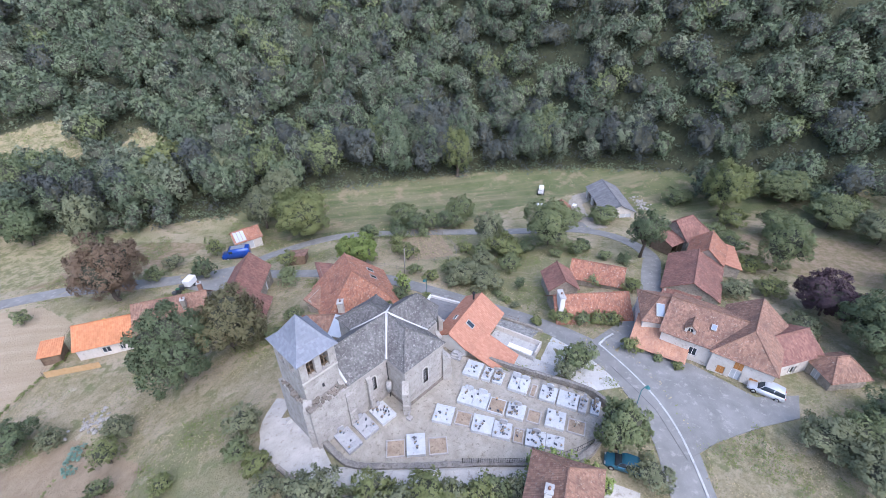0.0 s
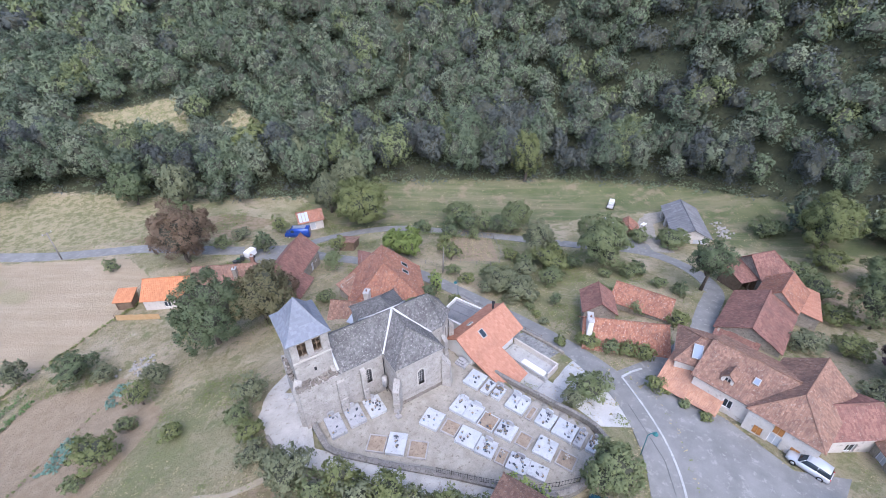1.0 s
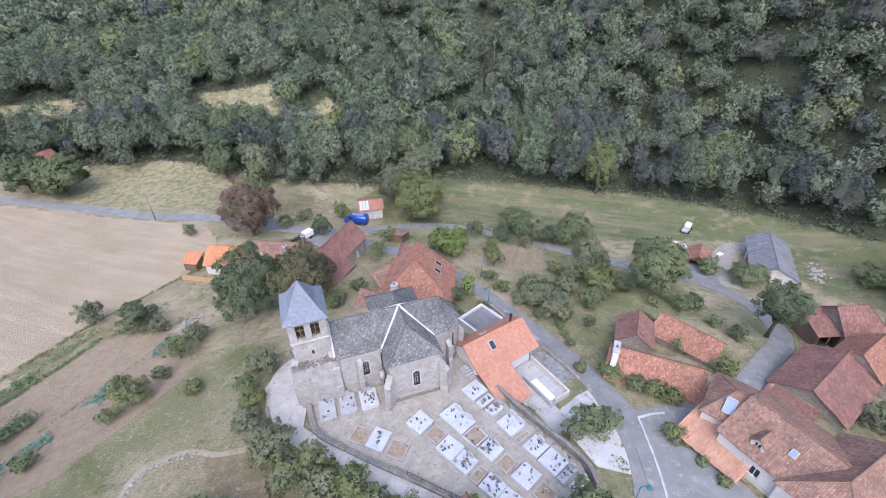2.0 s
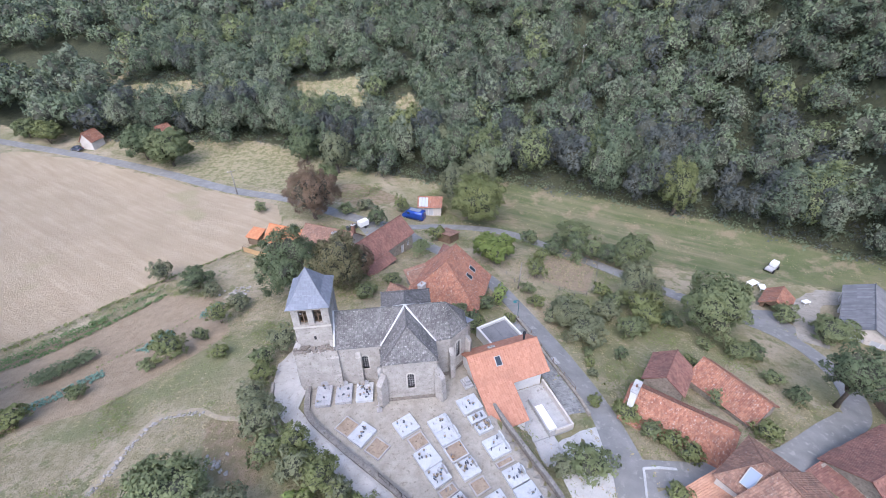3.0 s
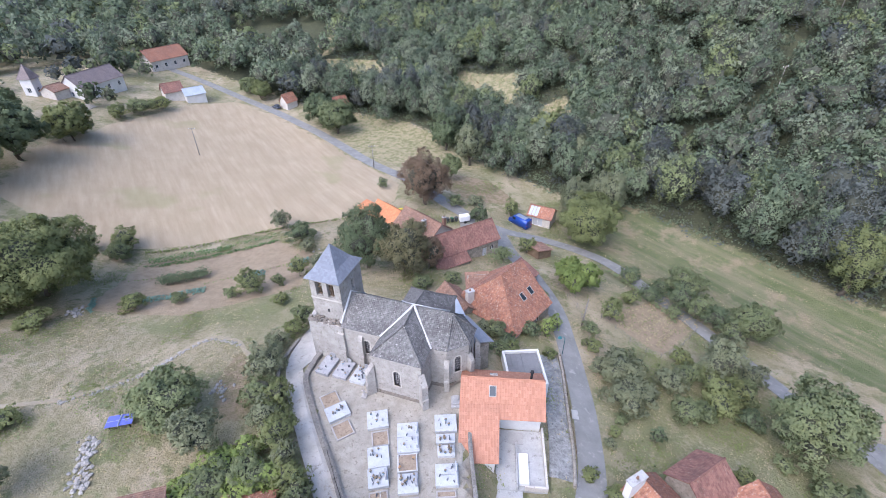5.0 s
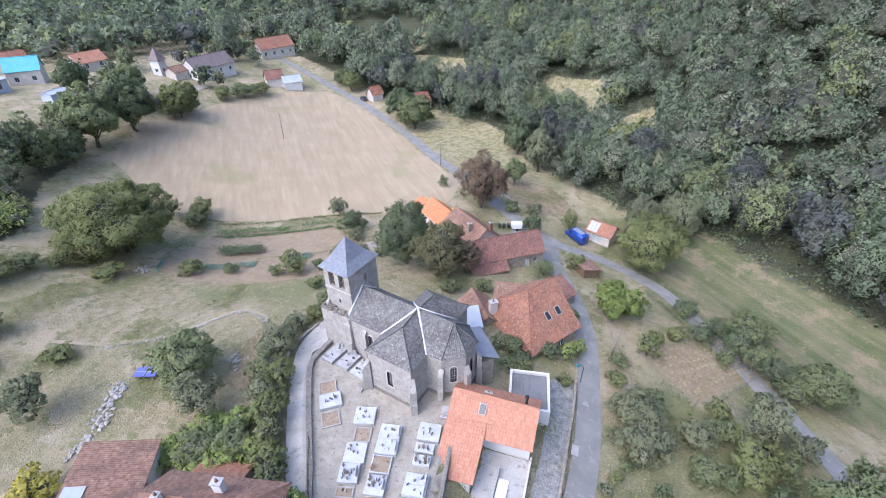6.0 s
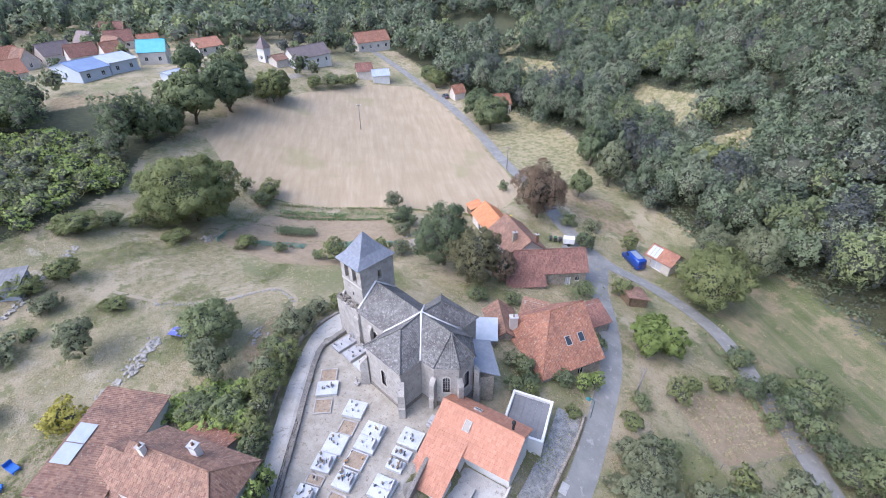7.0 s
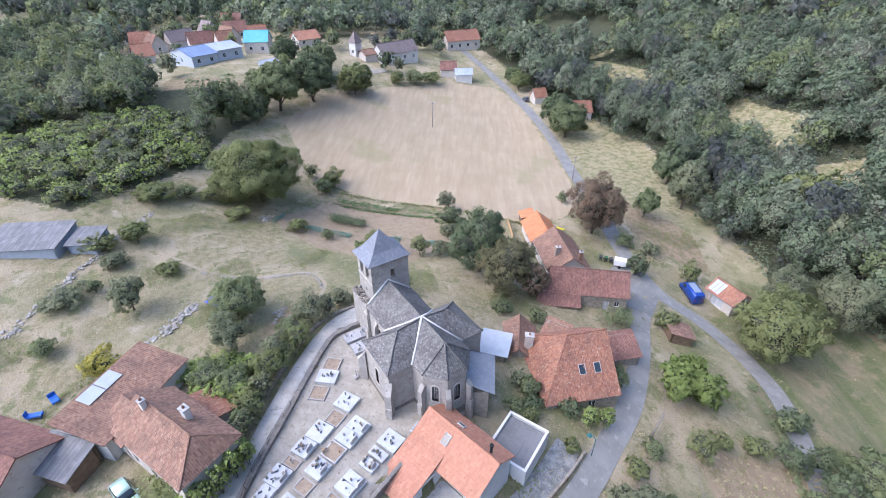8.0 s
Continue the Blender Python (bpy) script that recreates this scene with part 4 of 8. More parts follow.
buttress(4.3, 0.4, 0, 0.9, 1.5, 6.7)
# the stepped lower stage of the tower, with its rubble ledge
prism("tower_base", [(-0.1, -0.75), (4.7, -0.95), (4.7, 0.28), (0.33, 0.28), (0.33, 5.42), (-0.1, 5.5)], -2.5, 5.9, STONE, church)
rng = np.random.default_rng(8)
for k in range(70):
    x, y = (rng.uniform(-0.05, 4.6), rng.uniform(-0.75, 0.2)) if k < 52 else (rng.uniform(-0.05, 0.3), rng.uniform(0.2, 5.3))
    r = rng.uniform(0.1, 0.24)
    box("ledge_stone", x - r, x + r, y - r * 0.8, y + r * 0.8, 5.75, 5.9 + rng.uniform(0.05, 0.35), PLINTH, church, bevel=0.03)
box("string_course", TX0 - 0.06, TX1 + 0.06, TY0 - 0.06, TY0 + 0.05, 8.75, 8.95, PALE_STONE, church)
box("slit_window", 2.25, 2.5, TY0 - 0.015, TY0 + 0.1, 6.9, 7.4, DARK, church)
for x in (0.75 + TX0 + 0.45, 2.3 + TX0 + 0.45):
    for z in (9.35, 10.2, 11.0):
        box("louvre", x - 0.43, x + 0.43, TY0 + 0.3, TY0 + 0.5, z, z + 0.06, WOOD, church)
    box("louvre_post", x - 0.04, x + 0.04, TY0 + 0.25, TY0 + 0.33, 9.1, 11.2, WOOD, church)
for y in (TY0 + 1.0, TY1 - 1.0):
    box("bell_beam", TX0 + 0.5, TX1 - 0.5, y - 0.1, y + 0.1, 10.2, 10.4, WOOD, church)
tube("downpipe", [(SX0 - 0.1, NAVE_S - 0.1, 5.7), (SX0 - 0.1, NAVE_S - 0.1, 0.0)], 0.06, DARK, church)
tube("water_butt", [(SX0 - 0.35, NAVE_S - 0.4, 1.6), (SX0 - 0.35, NAVE_S - 0.4, 3.0)], 0.33, CONCRETE, church, 12, "grey rainwater tank")
# vestry with its smooth slate roof, and the pale shed beside the north arm
vestry = thing("vestry", "low stone vestry under a smooth blue-grey slate roof", "outbuilding", (18.0, 7.0, -3.0))
prism("wall", [(-2.2, -1.2), (1.4, -3.2), (2.9, -1.2), (-1.0, 2.3)], -1.0, 5.2, RUBBLE, vestry)
slope("roof_slope", (3.4, -0.7, 5.2), (-1.1, 2.9, 5.2), (-2.6, -1.0, 7.3), (1.6, -3.4, 7.0), ANNEX_SLATE, vestry, 0.1, 0.01)

# ---- houses of the village ----
ORANGE_PAINT = mottled("orange_brown_paint", (0.36, 0.16, 0.05), (0.42, 0.2, 0.07), None, 3.0, 20.0, 0.6, 0.0)
YELLOW_PAINT = mottled("yellow_paint", (0.7, 0.55, 0.03), (0.75, 0.6, 0.05), None, 3.0, 20.0, 0.5, 0.0)
SHEET = mottled("pale_blue_sheet", (0.36, 0.40, 0.45), (0.45, 0.48, 0.52), None, 1.0, 9.0, 0.4, 0.0)
SOLAR, _t, _s = material("solar_glass", 0.12)
_s.inputs["Base Color"].default_value = (0.25, 0.30, 0.38, 1)


def chimney(parent, x, y, z0, z1, w=0.6, d=0.6, mat=PLASTER, turn=0.0):
    """A chimney stack with a cap and pots."""
    ob = box("chimney", -w / 2, w / 2, -d / 2, d / 2, z0, z1, mat, parent)
    ob.matrix_basis = pose(x, y, 0, 0, 0, turn)
    cap = box("chimney_cap", -w / 2 - 0.08, w / 2 + 0.08, -d / 2 - 0.08, d / 2 + 0.08, z1 + 0.002, z1 + 0.1, CONCRETE, ob)
    tube("chimney_pot", [(0, 0, z1 + 0.1), (0, 0, z1 + 0.4)], [0.14, 0.11], BROWN_TILE, ob, 8)
    return ob


def skylight(parent, p, along, up, w=0.8, h=1.1, mat=None, lift=0.1):
    """A roof window on a slope: its middle, and the ways along and up the slope."""
    along, up = Vector(along).normalized(), Vector(up).normalized()
    normal = along.cross(up)
    m = Matrix((along, up, normal)).transposed().to_4x4()
    m.translation = Vector(p) + normal * lift
    bm = bmesh.new()
    for x0, x1, y0, y1 in ((-w / 2, -w / 2 + 0.08, -h / 2, h / 2), (w / 2 - 0.08, w / 2, -h / 2, h / 2), (-w / 2 + 0.08, w / 2 - 0.08, -h / 2, -h / 2 + 0.08), (-w / 2 + 0.08, w / 2 - 0.08, h / 2 - 0.08, h / 2)):
        box_bm(bm, x0, x1, y0, y1, -0.12, 0.06)
    ob = part("skylight", bm, CONCRETE, parent)
    ob.matrix_basis = m
    box("pane", -w / 2 + 0.08, w / 2 - 0.08, -h / 2 + 0.08, h / 2 - 0.08, -0.03, 0.02, mat or GLASS, ob, "glass roof window")
    return ob


# the broad red-roofed house north of the church
big = house("house", "large stone house under a broad red tiled roof with skylights", (19.5, 19.9, -6.4), 67, 9.2, 11.6, 3.9, 8.9, RED_TILE, RUBBLE, ends=(4.2, 0), sag=0.08,
            holes={"south": [(1.3, 2.5, 0.4, 2.9, "bare"), (5.6, 6.6, 1.2, 2.9, "bare")], "east": [(4.5, 5.5, 1.0, 2.4)]})
for x in (0.6, 2.6):
    skylight(big, (x, -3.3, 5.95), (1, 0, 0), (0, 1, 0.862), 0.9, 1.3, lift=0.12)
bm = bmesh.new()
box_bm(bm, -3.6, -1.9, -6.7, -5.85, 0.25, 0.35)
for k in range(9):
    box_bm(bm, -3.6 + k * 0.2, -3.57 + k * 0.2, -6.7, -6.67, 0.35, 1.25)
box_bm(bm, -3.6, -1.9, -6.72, -6.66, 1.25, 1.32)
part("balcony", bm, YELLOW_PAINT, big, "yellow painted balcony with railings")
lean_to("outhouse", "small tiled outhouse at the lane beside the red-roofed house", (21.0, 29.6, -6.6), 67, 4.4, 3.4, 2.4, 3.8, PLUM_TILE, RUBBLE)
mid = house("outbuilding", "old stone outbuilding with a lichen-covered tiled roof and a tall chimney", (12.9, 17.6, -5.4), -42, 6.4, 4.4, 2.6, 4.4, BROWN_TILE, RUBBLE, category="outbuilding")
chimney(mid, 1.9, 1.3, 1.5, 5.6, 0.8, 1.1, PLASTER)
lean_to("outbuilding", "small tiled outhouse joining the red-roofed house", (15.0, 22.6, -5.6), 22, 3.4, 3.0, 2.8, 4.2, BROWN_TILE, RUBBLE, category="outbuilding")
pale = lean_to("shed", "low shed under a pale blue-white sheet roof", (13.0, 13.2, -3.6), 40, 3.6, 3.2, 2.6, 3.3, SHEET, RUBBLE)

# the long barn and its lower lean-to
barn = house("barn", "long stone barn under a plum-red tiled roof", (8.4, 36.6, -7.2), 48.6, 12.2, 5.8, 3.6, 6.3, PLUM_TILE, RUBBLE, category="barn", holes={"south": [(8.6, 9.6, 0.0, 2.2, "door"), (10.4, 11.2, 1.2, 2.2)], "west": [(2.3, 3.3, 2.2, 3.2)]})
low = lean_to("barn_annex", "low tiled lean-to on the plum-red barn", (8.0, 30.6, -7.0), 48.6, 6.4, 2.2, 2.1, 3.3, PLUM_TILE, RUBBLE, category="barn")

# the house behind the big trees: bright new tiles and an older brown half
west_house = house("house", "stone house with an old brown-red tiled roof", (-1.5, 40.9, -8.3), -27, 10.4, 7.4, 3.2, 6.0, BROWN_TILE, PLASTER, holes={"south": [(2.0, 3.0, 1.0, 2.3), (5.5, 6.5, 1.0, 2.3)], "east": [(3.2, 4.2, 1.0, 2.4)]})
chimney(west_house, 2.2, -1.7, 4.0, 6.3, 0.6, 0.8, RUBBLE)
chimney(west_house, 4.3, 1.8, 4.0, 6.4, 0.6, 0.6, BROWN_TILE)
house("house", "small house with bright new orange tiles", (-10.6, 44.3, -8.3), -27, 7.4, 5.8, 2.8, 5.0, BRIGHT_TILE, PLASTER, holes={"south": [(3.2, 4.4, 0.8, 2.0, "bare"), (5.6, 6.3, 0.8, 1.8, "bare")]})
lean_to("shed", "tiny shed with a bright orange tiled roof", (-17.6, 46.6, -7.9), -27, 2.6, 2.4, 2.0, 2.7, BRIGHT_TILE, WOOD)

# the shed behind the van
van_shed = house("shed", "small shed with a worn red roof under pale sheets", (20.0, 62.6, -12.2), -10, 5.4, 4.6, 2.5, 4.0, RED_TILE, PLASTER, category="shed", holes={"south": [(1.2, 3.6, 0.0, 2.1, "door")]})
for k in range(3):
    slab = slope("roof_sheet", (-2.6 + k * 0.75, -2.4, 2.55), (-1.95 + k * 0.75, -2.4, 2.55), (-1.95 + k * 0.75, -0.4, 3.95), (-2.6 + k * 0.75, -0.4, 3.95), SHEET, van_shed, 0.03, 0.0)
lean_to("shed", "little tiled shelter at the fork of the lanes", (22.2, 43.2, -8.6), 140, 3.0, 3.4, 1.5, 2.4, BROWN_TILE, WOOD)

# the new salmon-roofed house beside the churchyard
new_house = house("house", "new house with a salmon-orange tiled roof beside the churchyard", (23.9, 0.15, -3.2), 13.4, 8.8, 4.6, 4.75, 6.25, ORANGE_TILE, WHITE_PLASTER, over=0.3, sag=0.0, holes={"south": [(6.2, 7.6, 2.4, 3.8, "bare")]})
slope("roof_slope", (-4.5, -8.2, 2.55), (-0.3, -8.0, 2.65), (-0.3, -2.1, 4.85), (-4.7, -2.1, 4.85), ORANGE_TILE, new_house, 0.12, 0.0)
slope("roof_slope", (-0.3, -3.7, 3.95), (4.7, -3.6, 3.95), (4.7, -2.3, 4.78), (-0.3, -2.3, 4.78), ORANGE_TILE, new_house, 0.12, 0.0)
wall("wall", (-4.2, -7.9), (-0.7, -7.8), -2.0, 2.5, [(0.6, 1.5, -0.2, 1.9)], WHITE_PLASTER, new_house, 0.3)
wall("wall", (-0.7, -7.8), (-0.7, -2.3), -2.0, 2.6, [(2.6, 4.4, 0.0, 2.2)], WHITE_PLASTER, new_house, 0.3)
wall("wall", (-4.4, -2.3), (-4.2, -7.9), -2.0, 2.6, [], WHITE_PLASTER, new_house, 0.3)
skylight(new_house, (-1.1, -1.2, 5.45), (1, 0, 0), (0, 1, 0.65), 0.8, 1.2, lift=0.1)
skylight(new_house, (-1.0, 1.0, 5.6), (-1, 0, 0), (0, -1, 0.65), 0.9, 0.5, lift=0.08)
stack = tube("stove_pipe", [(3.2, 0.55, 5.6), (3.2, 0.55, 6.9)], 0.14, DARK, new_house, 8, "black stove pipe")
tube("cowl", [(3.2, 0.55, 6.85), (3.2, 0.55, 7.1)], [0.22, 0.2], DARK, stack, 8)
garage = thing("garage", "white garage with a flat grey roof behind low parapets", "garage", (25.3, 6.9, -4.6), 22)
for a, b in (((-2.4, -3.4), (2.4, -3.4)), ((2.4, -3.4), (2.4, 2.4)), ((2.4, 2.4), (-2.4, 2.4)), ((-2.4, 2.4), (-2.4, -3.4))):
    wall("wall", a, b, -1.0, 3.5, [], WHITE_PLASTER, garage, 0.28)
for k in range(6):
    box("roof_panel", -2.1 + k * 0.7 + 0.01, -2.1 + (k + 1) * 0.7 - 0.01, -3.1, 2.1, 2.95, 3.12 + 0.02 * (k % 2), GREY_SHEET, garage)
COURT = mottled("pale_courtyard_concrete", (0.33, 0.33, 0.32), (0.46, 0.455, 0.445), (0.26, 0.25, 0.24), 0.6, 7.0, relief=0.006)
terrace = thing("terrace", "pale concrete courtyard with low walls beside the salmon-roofed house", "terrace", (23.9, 0.15, -3.2), 13.4)
box("floor", -0.55, 4.7, -9.4, -2.45, -1.6, 0.55, COURT, terrace, bevel=0.02)
box("floor", -0.55, 2.2, -13.0, -9.42, -1.6, 0.5, COURT, terrace, bevel=0.02)
box("parapet", 4.5, 4.72, -9.4, -2.45, 0.553, 1.35, PLASTER, terrace)
box("parapet", 1.55, 1.72, -9.4, -4.4, 0.553, 1.25, COURT, terrace)
box("parapet", 2.4, 4.49, -9.4, -9.2, 0.553, 1.3, PLASTER, terrace)
box("door_mat", 0.9, 2.5, -4.2, -2.75, 0.553, 0.6, CONCRETE, terrace, "dark grey mat")
box("bench", 1.8, 2.9, -8.9, -5.4, 0.553, 0.85, PAINT_WHITE, terrace, "white low bench", bevel=0.03)
tagged(ribbon("gravel_terrace", spline([(27.8, 12.4), (29.3, 7.8), (30.5, 2.7), (31.5, -2.3), (32.0, -6.0)]), 2.9, mottled("grey_terrace_gravel", (0.15, 0.15, 0.145), (0.36, 0.355, 0.34), (0.12, 0.115, 0.105), 1.6, 5.0, relief=0.02), 0.14), "grey gravel terrace behind a low wall", "pavement", kind="structure")

# the cottage with lichen-spotted tiles and its two neighbours
cottage = house("house", "stone cottage under a lichen-spotted red tiled roof", (43.0, -8.2, -6.2), -42.5, 11.0, 7.0, 2.8, 5.7, RED_TILE, RUBBLE, holes={"south": [(2.5, 3.3, 0.4, 1.8), (6.0, 6.8, 0.4, 1.8)], "west": [(2.6, 3.5, 0.4, 1.9)]})
chimney(cottage, -5.0, -1.2, 3.2, 6.8, 0.7, 2.0, WHITE_PLASTER)
house("outbuilding", "stone outbuilding with a plum-red roof behind the cottage", (45.6, -1.4, -5.8), 48, 4.8, 4.6, 3.0, 4.7, PLUM_TILE, RUBBLE, category="outbuilding")
house("outbuilding", "long low outbuilding with a salmon-brown tiled roof", (52.2, -4.6, -6.0), -66, 8.2, 5.0, 2.6, 4.5, RED_TILE, RUBBLE, category="outbuilding", ends=(0, 0))

# the large house: porch roof, solar corner, main ridge, white-fronted wing
porch = lean_to("porch", "open porch under light orange-brown old tiles", (41.3, -19.6, -2.9), -77, 6.6, 4.4, 1.4, 3.0, tiled("light_old_tiles", (0.42, 0.22, 0.14), (0.50, 0.29, 0.19), (0.28, 0.16, 0.12), (0.52, 0.42, 0.34)), PLASTER, category="porch", open_front=True)
corner_house = house("house", "corner house with a hipped brown roof and a solar panel", (45.4, -17.6, -3.6), -60, 5.4, 6.4, 4.6, 6.3, BROWN_TILE, PLASTER, ends=(2.2, 0))
skylight(corner_house, (-0.6, -1.9, 5.35), (1, 0, 0), (0, 1, 0.53), 1.1, 1.9, SOLAR, 0.16)
main = house("house", "large village house with a brown tiled roof and a dormer", (46.2, -23.0, -3.2), -80, 8.6, 9.0, 4.2, 6.5, BROWN_TILE, PLASTER, holes={"south": [(3.6, 4.6, 1.6, 3.0), (6.6, 7.5, 0.2, 2.4, "door")]})
skylight(main, (1.2, -2.2, 5.45), (1, 0, 0), (0, 1, 0.51), 0.65, 0.85, SOLAR, 0.12)
dormer = house("dormer", "", (-1.2, -3.0, 4.4), -90, 1.6, 1.3, 1.0, 1.6, BROWN_TILE, PLASTER, over=0.15, deep=0.4, holes={"east": [(0.3, 1.0, 0.1, 0.9, "bare")]})
dormer.parent = main
for key in ("label", "category"):
    if key in dormer:
        del dormer[key]
front = house("house", "white-fronted house with orange shutters and a brown tiled roof", (47.2, -28.4, -2.9), 8, 10.4, 6.8, 4.1, 6.7, BROWN_TILE, PLASTER, ends=(3.0, 0), shutters=ORANGE_PAINT, open_leaf=False,
              holes={"west": [(1.0, 1.9, 0.8, 2.0, "closed"), (2.6, 3.6, 2.4, 3.6, "closed"), (2.5, 3.7, 0.0, 2.2, "door"), (4.6, 5.5, 0.8, 2.0, "closed")]})
house("house", "lower wing with a plum-brown tiled roof beside the white-fronted house", (50.0, -31.6, -3.0), -30, 6.4, 5.6, 3.2, 4.9, PLUM_TILE, PLASTER, holes={"south": [(2.0, 3.2, 0.5, 1.9, "bare")]})
house("outbuilding", "stone outbuilding with a hipped brown tiled roof", (51.2, -37.6, -2.8), -40, 4.8, 4.2, 2.3, 4.0, BROWN_TILE, RUBBLE, category="outbuilding", ends=(1.6, 1.6), holes={"west": [(1.4, 2.6, 0.0, 1.9, "door")]})

# the barns up the lane
house("barn", "old barn with a sagging plum-brown tiled roof", (62.4, -16.8, -6.0), 15.7, 10.4, 8.2, 2.6, 4.8, PLUM_TILE, RUBBLE, category="barn", sag=0.16)
lean_to("barn_annex", "broken lean-to roof on the old barn", (55.9, -17.4, -5.9), -74.3, 5.2, 2.8, 1.5, 2.5, PLUM_TILE, RUBBLE, category="barn", sag=0.14)
house("barn", "barn with a salmon-orange new tiled slope", (70.8, -16.0, -6.6), 12.5, 6.4, 5.6, 3.8, 6.1, RED_TILE, RUBBLE, category="barn")
lean_to("barn_annex", "low salmon tiled lean-to", (73.4, -18.9, -6.2), 26, 7.2, 3.0, 2.2, 2.9, ORANGE_TILE, RUBBLE, category="barn")
house("barn", "open-fronted barn with a plum-brown tiled roof", (78.2, -9.6, -7.4), -18, 6.4, 6.4, 3.2, 6.0, PLUM_TILE, RUBBLE, category="barn", ends=(0, 2.0), holes={"south": [(1.2, 3.8, 0.0, 2.6, "hole")]})
lean_to("shelter", "open cart shelter with a tiled roof", (73.6, -8.4, -7.2), -18, 3.6, 4.6, 2.6, 3.8, PLUM_TILE, WOOD, open_front=True)
house("shed", "long farm shed under a dark grey sheet roof", (89.0, 11.2, -12.4), 46.4, 13.4, 7.2, 3.4, 5.2, GREY_SHEET, PLASTER, category="shed", holes={"west": [(0.6, 3.2, 0.0, 2.8, "door"), (3.9, 6.5, 0.0, 2.8, "door")], "north": [(1.2, 4.0, 0.0, 2.7, "hole"), (5.2, 8.0, 0.0, 2.7, "hole"), (9.4, 12.2, 0.0, 2.7, "hole")]})
cart = house("shelter", "small open cart shelter with a red tiled roof", (77.0, 17.0, -11.6), 40, 4.6, 4.0, 2.2, 3.6, RED_TILE, WOOD, category="shed", holes={"west": [(0.6, 3.4, 0.0, 2.1, "hole")]})

# the long low house below the churchyard lane
lane_house = house("house", "tall house with a brown tiled hipped roof beside the church lane", (9.2, -23.6, -0.4), 25, 10.6, 6.0, 4.9, 6.9, BROWN_TILE, PLASTER, ends=(0, 2.0), holes={"south": [(1.2, 2.2, 0.6, 2.0), (4.4, 5.4, 0.2, 2.2, "door")]})
chimney(lane_house, 0.6, 1.3, 5.6, 7.4, 0.8, 0.6, WHITE_PLASTER)
chimney(lane_house, -3.6, -0.4, 6.2, 7.6, 0.5, 0.5, WHITE_PLASTER)
rear = lean_to("house", "long low-pitched tiled house with two pale roof sheets", (-1.28, -27.9, -0.4), 132, 11.4, 6.0, 2.9, 4.1, BROWN_TILE, WHITE_PLASTER, category="house")
for x in (-2.95, -0.75):
    slope("roof_sheet", (x, 1.3, 3.88), (x + 2.1, 1.3, 3.88), (x + 2.1, 3.0, 4.22), (x, 3.0, 4.22), SHEET, rear, 0.04, 0.0)
house("outbuilding", "small tiled link roof between the two lane houses", (2.6, -26.9, -0.4), 24, 4.0, 5.6, 2.7, 4.3, BROWN_TILE, PLASTER, category="outbuilding")
lean_to("outbuilding", "low tiled roof behind the lane house", (5.0, -20.4, -0.4), 24, 4.6, 2.6, 2.0, 3.0, RED_TILE, PLASTER, category="outbuilding").rotation_euler[2] += math.pi
lean_to("shed", "shed under grey corrugated sheets", (3.2, -34.2, -0.7), 42, 5.2, 3.4, 2.2, 3.0, GREY_SHEET, WOOD)
house("house", "house corner with a plum-brown tiled roof and a pale gable", (0.6, -39.6, -0.6), 42, 9.0, 8.0, 2.8, 5.2, PLUM_TILE, PLASTER)

# the metal sheds on the western slope
SHED_WALL = mottled("blue_grey_boards", (0.30, 0.34, 0.40), (0.38, 0.42, 0.47), None, 1.5, 14.0, relief=0.01)
lean_to("shed", "low shed under weathered grey sheets", (-42.4, -38.2, 2.2), 62, 11.0, 6.6, 2.4, 3.4, GREY_SHEET, SHED_WALL)
lean_to("shed", "low shed corner under weathered grey sheets", (-38.6, -30.6, 2.2), 62, 4.2, 4.4, 2.0, 2.6, GREY_SHEET, SHED_WALL)


# ---- churchyard ----
def sheet(name, ring, mat, lift, label, category, step=1.2, skirt=0.35):
    """A thin layer of ground over a ring of corners, laid on the land."""
    bm = bmesh.new()
    bm.faces.new([bm.verts.new((x, y, 0)) for x, y in ring])
    bmesh.ops.triangulate(bm, faces=bm.faces)
    for _ in range(4):
        long = [e for e in bm.edges if e.calc_length() > step]
        if long:
            bmesh.ops.subdivide_edges(bm, edges=long, cuts=1)
            bmesh.ops.triangulate(bm, faces=bm.faces)
    for v in bm.verts:
        v.co.z = float(land(v.co.x, v.co.y)) + lift
    rim = [e for e in bm.edges if e.is_boundary]
    made = bmesh.ops.extrude_edge_only(bm, edges=rim)
    for v in made["geom"]:
        if isinstance(v, bmesh.types.BMVert):
            v.co.z -= skirt
    return tagged(part(name, bm, mat, None), label, category, kind="structure")


LANE_GRAVEL = mottled("white_lane_gravel", (0.38, 0.355, 0.315), (0.52, 0.495, 0.455), (0.29, 0.26, 0.22), 0.6, 9.0, relief=0.02)
PALE_CONCRETE = mottled("pale_concrete", (0.42, 0.41, 0.39), (0.56, 0.55, 0.53), (0.33, 0.32, 0.29), 0.5, 8.0, relief=0.006)
sheet("churchyard_gravel", YARD, GRAVEL, 0.05, "pale gravel churchyard ground", "pavement")
LANE_LINE = spline([(1.0, 9.0), (-2.4, 6.5), (-3.0, 2.0), (-1.7, -3.0), (0.3, -5.8), (4.4, -10.3), (9.3, -15.1), (13.3, -19.0), (16.0, -23.0), (18.0, -27.5)])
tagged(ribbon("lane", LANE_LINE, 2.2, LANE_GRAVEL, 0.12, wobble=0.15), "pale gravel lane round the churchyard wall", "path", kind="structure")
sheet("forecourt", [(0.2, 5.4), (0.3, -0.6), (-0.6, -4.6), (-2.6, -2.4), (-4.2, 1.0), (-4.4, 5.0), (-2.0, 8.2)], LANE_GRAVEL, 0.14, "pale gravel in front of the tower", "pavement")
